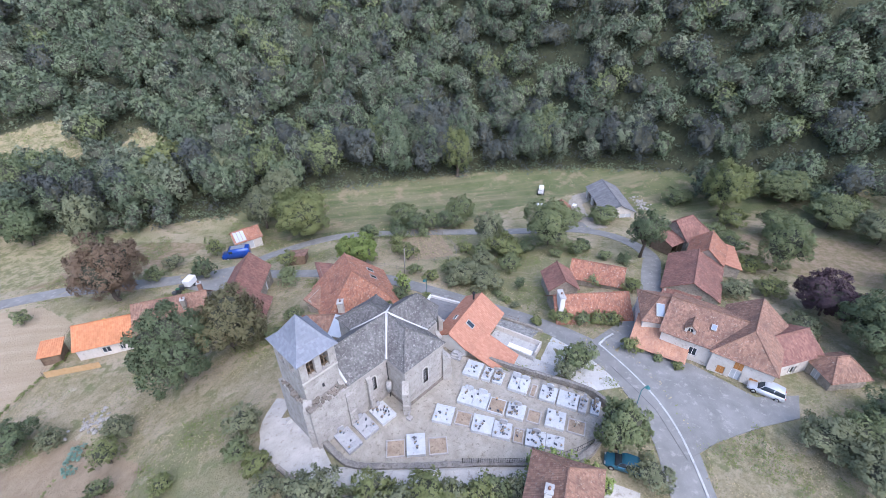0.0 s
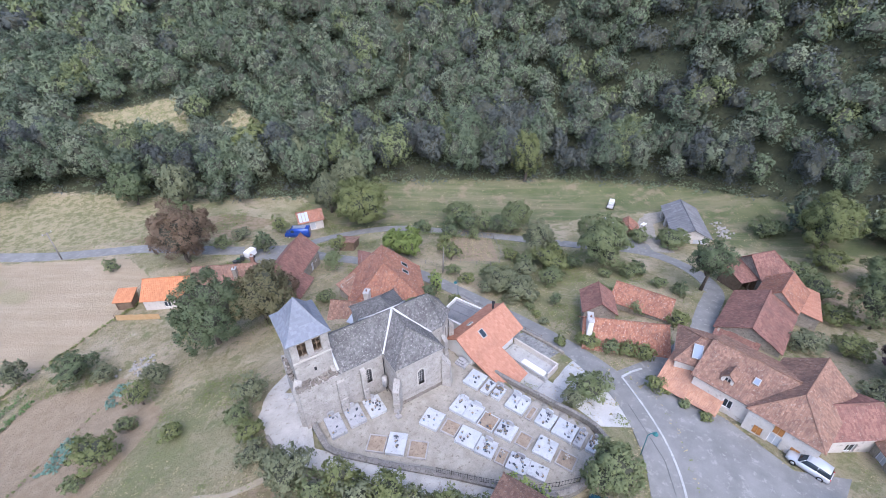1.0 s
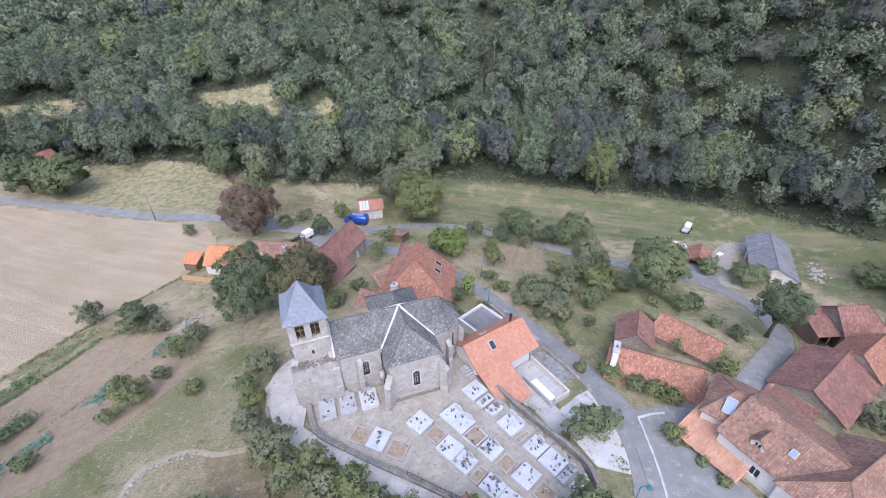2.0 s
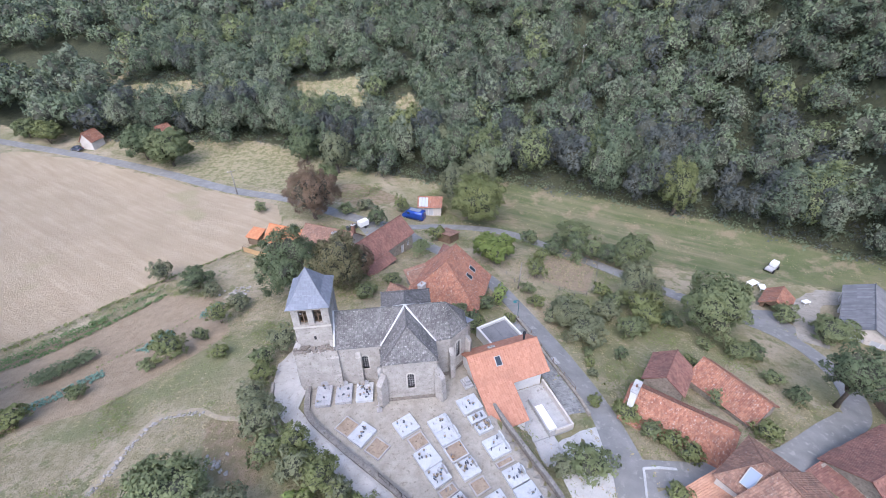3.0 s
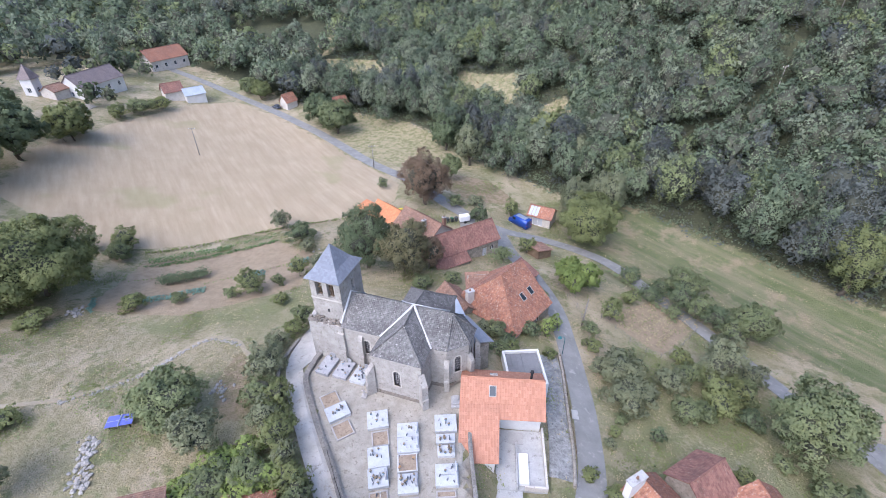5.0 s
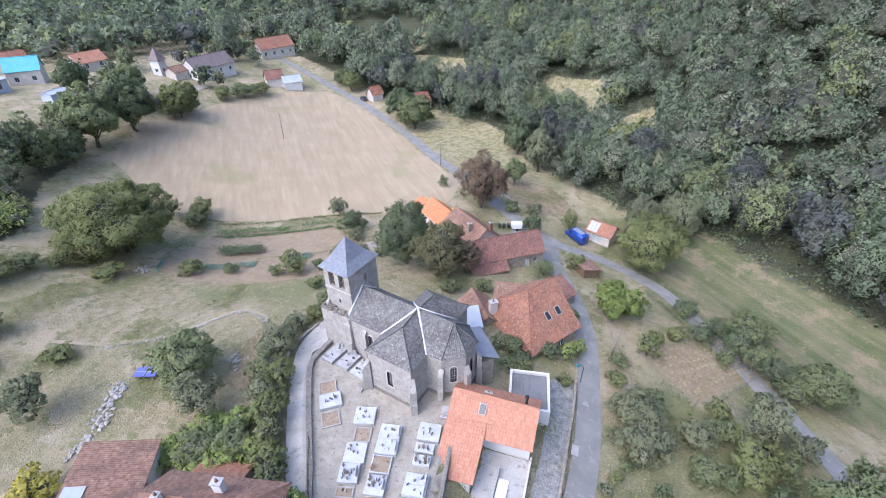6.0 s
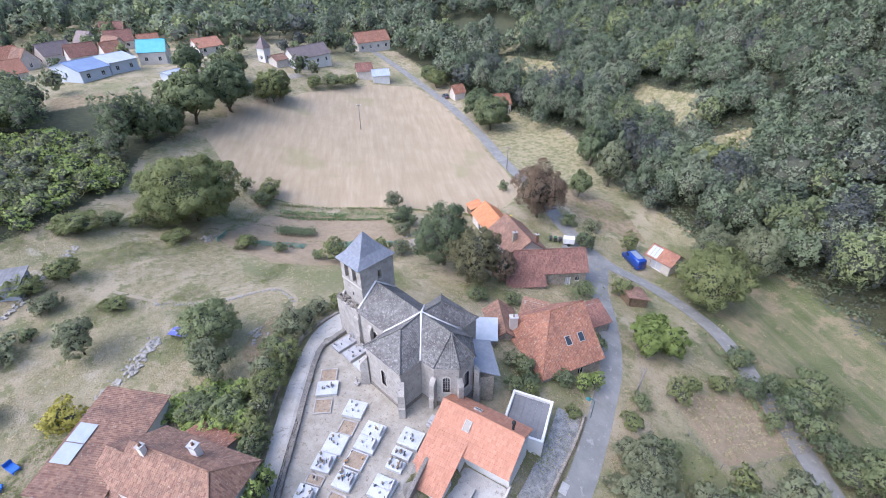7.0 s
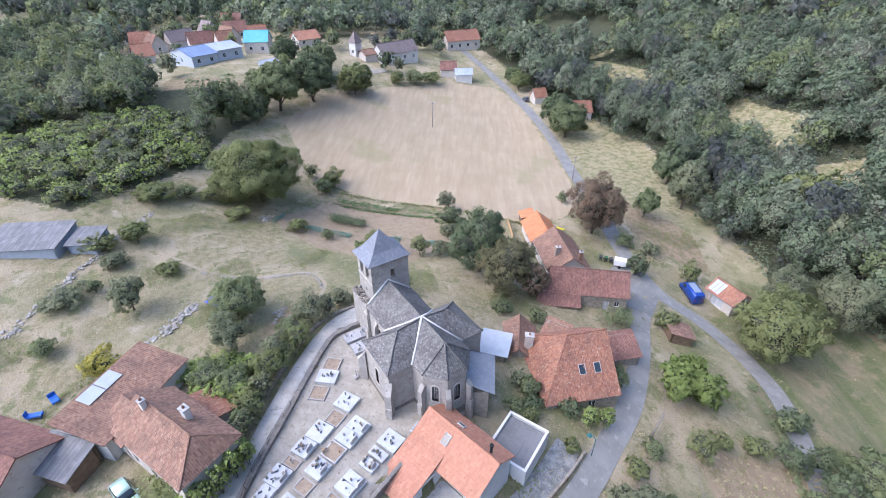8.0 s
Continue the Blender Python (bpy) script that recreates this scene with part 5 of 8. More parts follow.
sheet("lane_apron", [(26.6, -10.5), (29.0, -9.0), (33.4, -8.0), (33.6, -14.5), (30.6, -19.5), (27.6, -17.6)], PALE_CONCRETE, 0.05, "pale worn ground between the churchyard and the road", "pavement")
sheet("square", [(33.0, -17.0), (38.4, -15.8), (41.0, -24.2), (40.6, -31.8), (44.6, -35.4), (40.6, -36.2), (36.2, -33.4), (30.5, -30.5), (26.0, -29.0), (30.0, -24.0)], ASPHALT, 0.13, "worn asphalt forecourt of the white-fronted house", "pavement")
sheet("lane_yard", [(13.5, 51.5), (8.0, 53.6), (2.6, 52.2), (5.0, 47.0), (9.0, 44.0), (13.5, 42.0), (17.0, 44.0)], ASPHALT, 0.05, "worn asphalt at the meeting of the lanes", "pavement")
sheet("cart_yard", [(66.5, 13.6), (69.5, 15.6), (75.0, 15.4), (75.4, 10.5), (72.6, 7.0), (69.0, 10.4)], ASPHALT, 0.08, "worn asphalt before the cart shelter", "pavement")
tagged(ribbon("track", spline([(74.8, 6.0), (77.8, 11.0), (82.0, 16.0), (88.0, 19.0), (94.0, 17.5)]), 4.0, GRAVEL, 0.05, wobble=0.4), "gravel track to the farm shed", "path", kind="structure")
tagged(ribbon("footpath", spline([(-5.0, -3.6), (-9.2, -2.9), (-12.4, -0.9), (-14.8, -0.6), (-17.8, -1.3), (-19.0, -5.0), (-19.8, -9.0), (-22.3, -13.0), (-25.4, -16.3), (-31.0, -20.0)]), 0.6, mottled("trodden_earth", (0.30, 0.25, 0.17), (0.37, 0.32, 0.235), None, 0.8, 9.0), 0.04, 2, 0.7), "trodden pale footpath over the slope", "path", kind="structure")
LINE_PAINT = mottled("worn_road_paint", (0.36, 0.36, 0.35), (0.52, 0.52, 0.51), (0.30, 0.30, 0.30), 1.0, 6.0, relief=0.0)
road_line = ribbon("road_marking", spline([(36.2, -13.6), (34.9, -16.8), (33.6, -19.8), (31.8, -23.2), (28.9, -27.0), (24.3, -31.2), (20, -34.6)]), 0.24, LINE_PAINT, 0.15, 2, thick=0.0)
tagged(road_line, "worn white edge line on the asphalt", "marking", kind="structure")
tagged(ribbon("road_marking", spline([(36.2, -13.6), (38.0, -13.6), (39.8, -13.9)]), 0.3, LINE_PAINT, 0.16, 2, thick=0.0), "worn white stop line at the junction", "marking", kind="structure")


def stone_wall(name, label, points, height, thick, mat=RUBBLE, base=-0.6, rough=0.12, on=None):
    """A low wall of rough stone along a line, its top uneven."""
    line = spline(points, 0.6)
    ahead = np.gradient(line, axis=0)
    side = np.stack([-ahead[:, 1], ahead[:, 0]], 1) / np.linalg.norm(ahead, axis=1)[:, None]
    verts, faces = [], []
    for n, (p, s) in enumerate(zip(line, side)):
        z = float(land(*p)) if on is None else on
        top = z + height * (1 + rough * 2 * noise.noise(Vector((n * 0.7, 1.0, height))))
        w = thick * (1 + rough * noise.noise(Vector((n * 0.9, 5.0, 0))))
        for k, q in ((-1, base), (-1.05, None), (0.1, 99), (1.0, None), (1, base)):
            x = p + s * w / 2 * k
            verts.append((*x, z + base if q == base else (top + 0.03 if q == 99 else top)))
    for n in range(len(line) - 1):
        for k in range(4):
            a = n * 5 + k
            faces.append((a, a + 1, a + 6, a + 5))
    faces += [(4, 3, 2, 1, 0), tuple(range(len(verts) - 5, len(verts)))]
    return tagged(mesh_object(name, verts, faces, mat), label, "wall", kind="structure")


OLD_WALL = mottled("mossy_wall_stone", (0.15, 0.138, 0.125), (0.27, 0.25, 0.225), (0.10, 0.095, 0.07), 1.5, 6.0, relief=0.06)
stone_wall("churchyard_wall", "low mossy stone wall round the churchyard", [(0.6, 0.0), (0.7, -3.0), (1.3, -5.2), (5.2, -9.4), (10.4, -14.4), (14.0, -18.0), (18.5, -21.4), (25.0, -20.8)], 0.55, 0.6, OLD_WALL, -1.2, on=0.0)
stone_wall("churchyard_wall", "low mossy stone wall between churchyard and lane", [(26.0, -19.8), (26.1, -17.0), (24.4, -12.6), (22.8, -8.6), (21.4, -4.6), (20.4, -0.8)], 0.4, 0.4, OLD_WALL, -2.2, on=0.0)
stone_wall("retaining_wall", "pale dry stone wall along the lane", [(-4.2, 1.4), (-3.4, -3.6), (-1.0, -7.6), (3.2, -12.2), (8.0, -16.9), (11.6, -20.2)], 0.35, 0.4)
stone_wall("garden_wall", "low stone wall beside the church road", [(29.3, 13.6), (30.3, 9.8), (31.6, 3.3), (32.7, -2.1), (33.2, -6.4)], 0.5, 0.3, base=-0.8)

IRON = mottled("rusty_black_iron", (0.03, 0.028, 0.027), (0.07, 0.055, 0.045), None, 4.0, 20.0, 0.7, 0.0, 0.3)


def railing(label, points, height=0.9, on=0.45):
    """An iron railing: posts, two rails and thin bars."""
    line = spline(points, 1.5)
    ob = thing("railing", label, "railing", (*line[0], on))
    o = Vector((*line[0], on))
    for n, p in enumerate(line):
        tube("post", [Vector((*p, on)) - o, Vector((*p, on + height)) - o], 0.035, IRON, ob, 5)
    for z in (0.12, height - 0.1):
        tube("rail", [Vector((*p, on + z)) - o for p in line], 0.02, IRON, ob, 4)
    for a, b in zip(line, line[1:]):
        for k in range(1, 7):
            q = a + (b - a) * k / 7
            box("bar", q[0] - o.x - 0.01, q[0] - o.x + 0.01, q[1] - o.y - 0.01, q[1] - o.y + 0.01, 0.1, height, IRON, ob)
    return ob


railing("rusty black iron railing on the churchyard wall", [(8.9, -12.9), (12.2, -16.3), (16.0, -19.6), (20.0, -21.3)])

MARBLE = mottled("pale_grave_granite", (0.40, 0.415, 0.43), (0.52, 0.53, 0.545), (0.30, 0.30, 0.295), 1.1, 14.0, 0.45, 0.0)
GREY_MARBLE = mottled("grey_grave_granite", (0.30, 0.30, 0.31), (0.42, 0.42, 0.43), (0.22, 0.22, 0.225), 1.2, 16.0, 0.5, 0.0)
KERB = mottled("grave_kerb_stone", (0.30, 0.28, 0.27), (0.42, 0.40, 0.38), None, 1.2, 10.0, relief=0.02)
SAND = mottled("brown_grave_gravel", (0.235, 0.18, 0.13), (0.36, 0.285, 0.21), (0.16, 0.125, 0.09), 1.5, 14.0, relief=0.02)
DARK_STONE = mottled("dark_plaque_stone", (0.06, 0.065, 0.08), (0.13, 0.14, 0.17), None, 3.0, 16.0, 0.4, 0.0)
BLUE_GLAZE = mottled("blue_glazed_pot", (0.12, 0.22, 0.34), (0.2, 0.32, 0.44), None, 3.0, 16.0, 0.4, 0.0)
PETALS = leafy("grave_flowers", (0.10, 0.12, 0.06), (0.30, 0.20, 0.16), (0.55, 0.45, 0.4))
ROSES = leafy("faded_orange_flowers", (0.20, 0.13, 0.06), (0.45, 0.26, 0.12), (0.5, 0.4, 0.3))


def plaque(parent, x, y, z, rng, mat):
    w, h = rng.uniform(0.16, 0.3), rng.uniform(0.18, 0.32)
    bm = bmesh.new()
    box_bm(bm, -w / 2, w / 2, -0.035, 0.035, 0, h, 0.012)
    ob = part("plaque", bm, mat, parent)
    ob.matrix_basis = pose(x, y, z, rng.uniform(-14, 4), 0, rng.uniform(-40, 40))


def pot(parent, x, y, z, rng, bloom):
    ob = tube("flower_pot", [(x, y, z), (x, y, z + 0.16)], [0.07, 0.10], BLUE_GLAZE if rng.random() < 0.5 else DARK_STONE, parent, 8)
    centres, radii = np.array([[x, y, z + 0.26]]), np.array([0.12])
    child(new("posy", loose_mesh("posy", *leaves(rng, centres, radii, 26, 0.06), None, (bloom,))), ob)


def cross(parent, x, y, z, mat, tall=0.9):
    bm = bmesh.new()
    box_bm(bm, x - 0.06, x + 0.06, y - 0.05, y + 0.05, z, z + tall, 0.01)
    box_bm(bm, x - 0.26, x + 0.26, y - 0.045, y + 0.045, z + tall * 0.6, z + tall * 0.6 + 0.12, 0.01)
    part("cross", bm, mat, parent)


LABELS = {"white": "pale granite family grave with plaques and flower pots", "double": "wide pale granite grave with headstones", "flowers": "grave slab crowded with plaques and flowers", "sand": "brown gravel grave plot inside a stone kerb",
          "grey": "weathered grey granite grave with plaques", "cross": "gravel grave plot with a pale stone cross", "planted": "grave planted with faded orange flowers"}


def grave(kind, x, y, turn, wide, long, seed):
    rng = np.random.default_rng(seed)
    ob = thing("grave", LABELS[kind], "grave", (x, y, 0.05), turn, "graves in the churchyard")
    w, l = wide / 2 - 0.04, long / 2 - 0.04
    bare = kind in ("sand", "cross")
    bm = bmesh.new()
    for x0, x1, y0, y1 in ((-w, w, -l, -l + 0.14), (-w, w, l - 0.14, l), (-w, -w + 0.14, -l + 0.141, l - 0.141), (w - 0.14, w, -l + 0.141, l - 0.141)):
        box_bm(bm, x0, x1, y0, y1, -0.2, 0.2 if bare else 0.32, 0.02)
    part("kerb", bm, KERB if bare else (GREY_MARBLE if kind == "grey" else MARBLE), ob)
    if bare or kind == "planted":
        box("plot", -w + 0.13, w - 0.13, -l + 0.13, l - 0.13, -0.2, 0.12 + (0.2 if not bare else 0), SAND, ob)
    top = 0.2
    stone = GREY_MARBLE if kind == "grey" else MARBLE
    if not bare:
        top = 0.45
        if kind != "planted":
            for k in range(2 if kind == "double" else 1):
                n = 2 if kind == "double" else 1
                x0, x1 = -w - 0.03 + k * (2 * w + 0.06) / n, -w - 0.03 + (k + 1) * (2 * w + 0.06) / n - (0.03 if n > 1 else 0)
                box("slab", x0, x1, -l - 0.03, l + 0.03, 0.322, top, stone, ob, bevel=0.025)
    if kind in ("double", "flowers", "grey") or (kind == "white" and seed % 3 == 0):
        for k in range(2 if kind == "double" else 1):
            cx = (-w / 2 + k * w) if kind == "double" else 0.0
            bm = bmesh.new()
            hw, hh = min(w * 0.45, 0.5), rng.uniform(0.55, 0.8)
            ring = [(cx - hw, top), (cx + hw, top), (cx + hw, top + hh * 0.8), (cx + hw * 0.5, top + hh), (cx - hw * 0.5, top + hh), (cx - hw, top + hh * 0.8)]
            fr, re = [bm.verts.new((px, l - 0.26, pz)) for px, pz in ring], [bm.verts.new((px, l - 0.12, pz)) for px, pz in ring]
            bm.faces.new(fr), bm.faces.new(re[::-1])
            for k2 in range(6):
                bm.faces.new((fr[k2], re[k2], re[(k2 + 1) % 6], fr[(k2 + 1) % 6]))
            part("headstone", bm, stone if kind != "flowers" else GREY_MARBLE, ob)
    if kind == "cross":
        cross(ob, 0.0, 0.2, 0.1, PALE_STONE, 0.8)
    elif kind == "white" and seed % 2:
        cross(ob, rng.uniform(-0.2, 0.2), l * 0.4, top, DARK_STONE, 0.6)
    for k in range({"white": 6, "double": 7, "flowers": 15, "grey": 7, "sand": 0, "cross": 1, "planted": 6}[kind]):
        px, py = rng.uniform(-w * 0.75, w * 0.75), rng.uniform(-l * 0.8, l * 0.75)
        if rng.random() < (0.6 if kind != "flowers" else 0.45):
            plaque(ob, px, py, top, rng, DARK_STONE if rng.random() < 0.75 else GREY_MARBLE)
        else:
            pot(ob, px, py, top, rng, ROSES if kind == "planted" else PETALS)
    return ob


ROWS = [  # kind, x, y, width, length; the turn of a row
    (-1, [("grey", 2.5, -2.2, 1.8, 3.0), ("grey", 4.8, -2.2, 1.9, 2.7), ("flowers", 7.2, -2.3, 2.0, 2.6)]),
    (-41, [("sand", 5.4, -6.6, 2.1, 2.1), ("white", 7.1, -7.9, 2.0, 2.5), ("sand", 8.7, -9.6, 2.1, 2.1)]),
    (-61, [("white", 11.8, -7.4, 2.2, 2.3), ("sand", 13.0, -9.3, 1.9, 1.9), ("white", 13.8, -11.4, 2.3, 2.2), ("flowers", 14.7, -13.4, 2.0, 2.0), ("cross", 15.5, -15.0, 1.2, 1.9), ("flowers", 16.3, -16.6, 2.1, 2.0), ("white", 17.4, -18.3, 1.9, 1.6)]),
    (-66, [("double", 15.8, -8.4, 3.5, 2.3), ("planted", 16.8, -11.0, 2.0, 2.1), ("flowers", 17.7, -13.0, 2.0, 2.0), ("sand", 18.6, -14.8, 1.6, 1.8), ("white", 19.8, -16.8, 2.1, 2.3), ("cross", 20.7, -18.9, 2.0, 1.9)]),
    (-69, [("white", 19.0, -5.5, 2.1, 2.4), ("white", 19.6, -7.3, 1.1, 2.0), ("flowers", 20.1, -8.6, 1.2, 1.8), ("double", 21.0, -11.0, 2.3, 2.3), ("sand", 21.5, -12.7, 0.8, 2.0), ("white", 22.2, -14.3, 1.9, 2.1), ("white", 23.0, -16.4, 2.3, 2.2), ("grey", 23.6, -18.0, 0.9, 2.2), ("flowers", 24.2, -19.2, 1.0, 2.0)]),
]
for n, (turn, row) in enumerate(ROWS):
    for k, (kind, x, y, w, l) in enumerate(row):
        grave(kind, x, y, turn, w, l, 10 * n + k)
tomb = thing("tomb", "stepped grey stone tomb beside the white house wall", "grave", (19.2, -2.4, 0.05), -70, "graves in the churchyard")
for k in range(3):
    box("step", -0.75 + 0.2 * k, 0.75 - 0.2 * k, -0.55 + 0.14 * k, 0.55 - 0.14 * k, 0.32 * k + 0.002, 0.32 * (k + 1), GREY_MARBLE, tomb, bevel=0.02)
pillar = thing("cross_pillar", "old stone cross on a stepped base", "cross", (8.9, -4.9, 0.05), 10)
box("pedestal", -0.3, 0.3, -0.3, 0.3, 0, 0.3, KERB, pillar, bevel=0.03)
cross(pillar, 0, 0, 0.3, KERB, 1.1)


# ---- trees on their own ----
BIG = [  # x, y, height, crown radius, leaves, bare part of the trunk
    (-51.5, -0.5, 13.0, 11.0, LEAF_LIME, 0.06, "spreading walnut tree with yellowing leaves"), (-6.6, 55.6, 12.5, 6.6, LEAF_BROWN, 0.06, "chestnut tree with russet late-summer leaves"),
    (-6.0, 24.8, 11.5, 6.3, LEAF_DEEP, 0.10, "broad green tree behind the church tower"), (1.4, 24.4, 9.8, 5.4, LEAF_OLIVE, 0.10, "olive-brown tree behind the church tower"), (4.6, 27.6, 6.2, 3.4, LEAF_BROWN, 0.2, "thin brownish tree near the barn"),
    (30.6, 55.4, 10.8, 7.3, LEAF_LIME, 0.05, "full walnut tree beside the lane"), (26.6, 66.5, 10.6, 4.8, LEAF_GREY, 0.1, "grey-green willow at the wood's edge"), (33.4, 69.6, 11.4, 5.6, LEAF_GREY, 0.1, "full grey-green willow at the wood's edge"),
    (58.9, 9.4, 9.6, 5.9, LEAF_WOOD, 0.06, "round pale green tree in the gardens"), (50.4, 18.0, 8.4, 3.2, LEAF_GREY, 0.15, "slender grey-green tree in the gardens"), (57.8, 32.4, 6.6, 4.0, LEAF_WOOD, 0.15, "small green tree on the meadow's edge"),
    (22.0, -23.2, 6.6, 3.3, LEAF_WOOD, 0.14, "clipped round olive-green tree beside the parked car"), (66.0, -6.4, 9.6, 3.8, LEAF_DEEP, 0.3, "dark tree at the bend of the lane"),
    (100, -10.4, 12.8, 6.4, LEAF_LIME, 0.2, "tall pale tree at the meadow's end"), (113, -19, 7.4, 6.4, LEAF_WOOD, 0.15, "broad green tree beyond the barns"), (79.5, -26.0, 9.8, 5.0, LEAF_WOOD, 0.15, "green tree beyond the barns"),
    (67.0, -34.2, 6.6, 5.4, LEAF_PURPLE, 0.15, "purple-leaved plum tree near the barns"), (61.0, -41.5, 9.0, 6.6, LEAF_DEEP, 0.1, "dense dark green tree near the barns"), (70, -45, 8.0, 6.2, LEAF_WOOD, 0.1, "dense green tree near the barns"),
    (95, -22.6, 5.6, 4.8, LEAF_WOOD, 0.15, "green tree beyond the barns"), (105, -29.5, 6.6, 6.2, LEAF_WOOD, 0.15, "broad green tree beyond the barns"), (102, -38, 6.4, 5.6, LEAF_GREY, 0.15, "pale green tree beyond the barns"),
    (-4.2, -16.4, 5.4, 2.8, LEAF_GREY, 0.2, "airy grey-green tree in the orchard"), (-10.2, -13.9, 6.2, 4.6, LEAF_WOOD, 0.08, "dense round evergreen tree on the dry slope"), (-19.8, -26.4, 5.6, 2.8, LEAF_GREY, 0.15, "small fruit tree on dry grass"),
    (-92, 17, 13.4, 8.4, LEAF_WOOD, 0.1, "tall green tree at the field's edge"), (-97, 29, 13.4, 8.2, LEAF_DEEP, 0.1, "tall green tree at the field's edge"), (-101, 44.5, 9.6, 6.4, LEAF_LIME, 0.12, "yellow-green tree at the field's edge"),
    (-85, 2, 8.4, 5.4, LEAF_WOOD, 0.1, "green tree at the field's edge"), (-86, 9, 8.0, 4.6, LEAF_DEEP, 0.1, "dark tree at the field's edge"), (-5.6, 71.5, 6.6, 3.2, LEAF_WOOD, 0.15, "green tree behind the chestnut"),
    (-51.6, 93.4, 10.4, 6.8, LEAF_WOOD, 0.1, "dark round tree on the valley road"), (-60.4, 98.0, 10.4, 6.6, LEAF_DEEP, 0.1, "dark round tree on the valley road"), (-92, 109, 6.6, 4.6, LEAF_LIME, 0.12, "yellow-green tree on the valley road"), (-99.5, 112, 6.0, 4.2, LEAF_WOOD, 0.12, "green tree on the valley road"),
    (76, 50.4, 13.4, 5.2, LEAF_LIME, 0.1, "bright yellow-green tree in front of the woods"), (16.5, 92, 12.0, 5.6, LEAF_LIME, 0.1, "pale crowned tree in front of the woods"), (25, 84, 11.0, 5.0, LEAF_GREY, 0.1, "pale crowned tree in front of the woods"),
    (-4, 84, 10.5, 4.6, LEAF_GREY, 0.1, "tall grey-green tree in front of the woods"), (-14, 92, 10, 5.0, LEAF_DEEP, 0.1, "dark tree in front of the woods"), (-37, -24, 3.4, 2.6, LEAF_LIME, 0.2, "small fruit tree on dry grass"),
    (-125, 30, 9, 5.0, LEAF_DEEP, 0.1, "dark conifer-like tree among far houses"), (-118, 40, 9.5, 6.0, LEAF_WOOD, 0.1, "green tree among far houses"), (-110, 36, 9, 6.0, LEAF_WOOD, 0.1, "green tree among far houses"),
]
for x, y, h, r, mat, bare, label in BIG:
    far = math.hypot(x - 20, y + 20) > 95
    tree("tree", label, x, y, h * 1.12, r, mat, bare, 27 if r > 7 else (19 if r > 4 else 12), int((170 if far else 400) * r * r) + 600, (0.27 if far else 0.13) + 0.005 * r, group="trees of the valley")

LOW = [  # x, y, height, radius, leaves
    (-55.8, 17.4, 4.4, 3.2, LEAF_LIME), (-60, 13.6, 4.0, 2.0, LEAF_WOOD), (-32.2, 35.2, 4.8, 2.4, LEAF_GREY), (-24.6, 31.4, 4.6, 3.4, LEAF_DEEP), (-21.2, 28.4, 3.0, 1.9, LEAF_GREY),
    (-21.4, 12.2, 4.4, 2.8, LEAF_LIME), (-23.8, 9.8, 2.0, 1.3, LEAF_WOOD), (-18.4, 15.4, 2.2, 1.3, LEAF_WOOD), (-16.6, 19.0, 4.2, 1.9, LEAF_LIME), (-4.2, 8.4, 3.6, 2.2, LEAF_GREY),
    (-3.6, -6.0, 5.2, 2.8, LEAF_GREY), (0.2, -8.9, 3.6, 2.0, LEAF_LIME), (3.6, -13.4, 4.6, 2.6, LEAF_LIME), (7.2, -16.6, 3.6, 2.0, LEAF_LIME), (1.0, -12.0, 4.2, 2.2, LEAF_GREY), (10.0, -18.9, 3.6, 1.3, LEAF_GREY), (-4.6, -3.4, 3.4, 1.7, LEAF_GREY),
    (0.4, -19.6, 3.2, 3.0, LEAF_WOOD), (3.2, -17.4, 3.4, 2.6, LEAF_WOOD), (-26.4, -30.6, 2.2, 1.2, LEAF_WOOD), (-27.0, -21.0, 1.5, 2.2, LEAF_LIME), (-25.4, -34.2, 2.2, 3.4, LEAF_GREY),
    (-16.0, -36.5, 2.6, 2.0, LEAF_WOOD), (-36.9, -29.4, 2.8, 3.0, LEAF_LIME), (-31.8, -27.9, 2.2, 2.4, LEAF_GREY), (-50.4, -19.6, 3.2, 4.2, LEAF_LIME), (-51.0, -14.5, 2.8, 2.4, LEAF_WOOD), (-50.0, -10.5, 3.0, 2.2, LEAF_LIME), (-43.4, -7.3, 2.2, 2.8, LEAF_LIME),
    (-19.7, 59.9, 2.8, 1.6, LEAF_WOOD), (4.4, 60.7, 3.0, 2.0, LEAF_GREY), (12.7, 61.6, 4.4, 2.3, LEAF_LIME), (19.8, 42.9, 3.6, 2.0, LEAF_LIME), (16.2, 36.4, 3.2, 1.8, LEAF_WOOD), (24.6, 24.9, 3.0, 1.8, LEAF_WOOD), (24.9, 15.6, 2.6, 1.6, LEAF_DEEP),
    (39.4, 33.4, 2.6, 1.8, LEAF_LIME), (36.8, 30.1, 2.0, 1.3, LEAF_LIME), (42.6, 36.0, 3.4, 2.2, LEAF_DEEP), (39.8, 43.6, 2.4, 2.2, LEAF_DEEP), (49.4, 42.4, 5.4, 4.4, LEAF_WOOD), (46.4, 32.8, 2.8, 1.5, LEAF_WOOD), (36.9, 13.2, 3.4, 2.8, LEAF_GREY),
    (49.9, 14.6, 4.4, 3.4, LEAF_LIME), (45.6, 9.0, 4.0, 2.4, LEAF_WOOD), (38.0, 12.6, 4.4, 3.4, LEAF_GREY), (44.3, 39.0, 3.6, 1.8, LEAF_DEEP), (39.6, 40.9, 2.8, 1.3, LEAF_WOOD), (42.0, 4.0, 2.4, 1.1, LEAF_DEEP), (36.1, 26.0, 4.0, 2.2, LEAF_LIME),
]
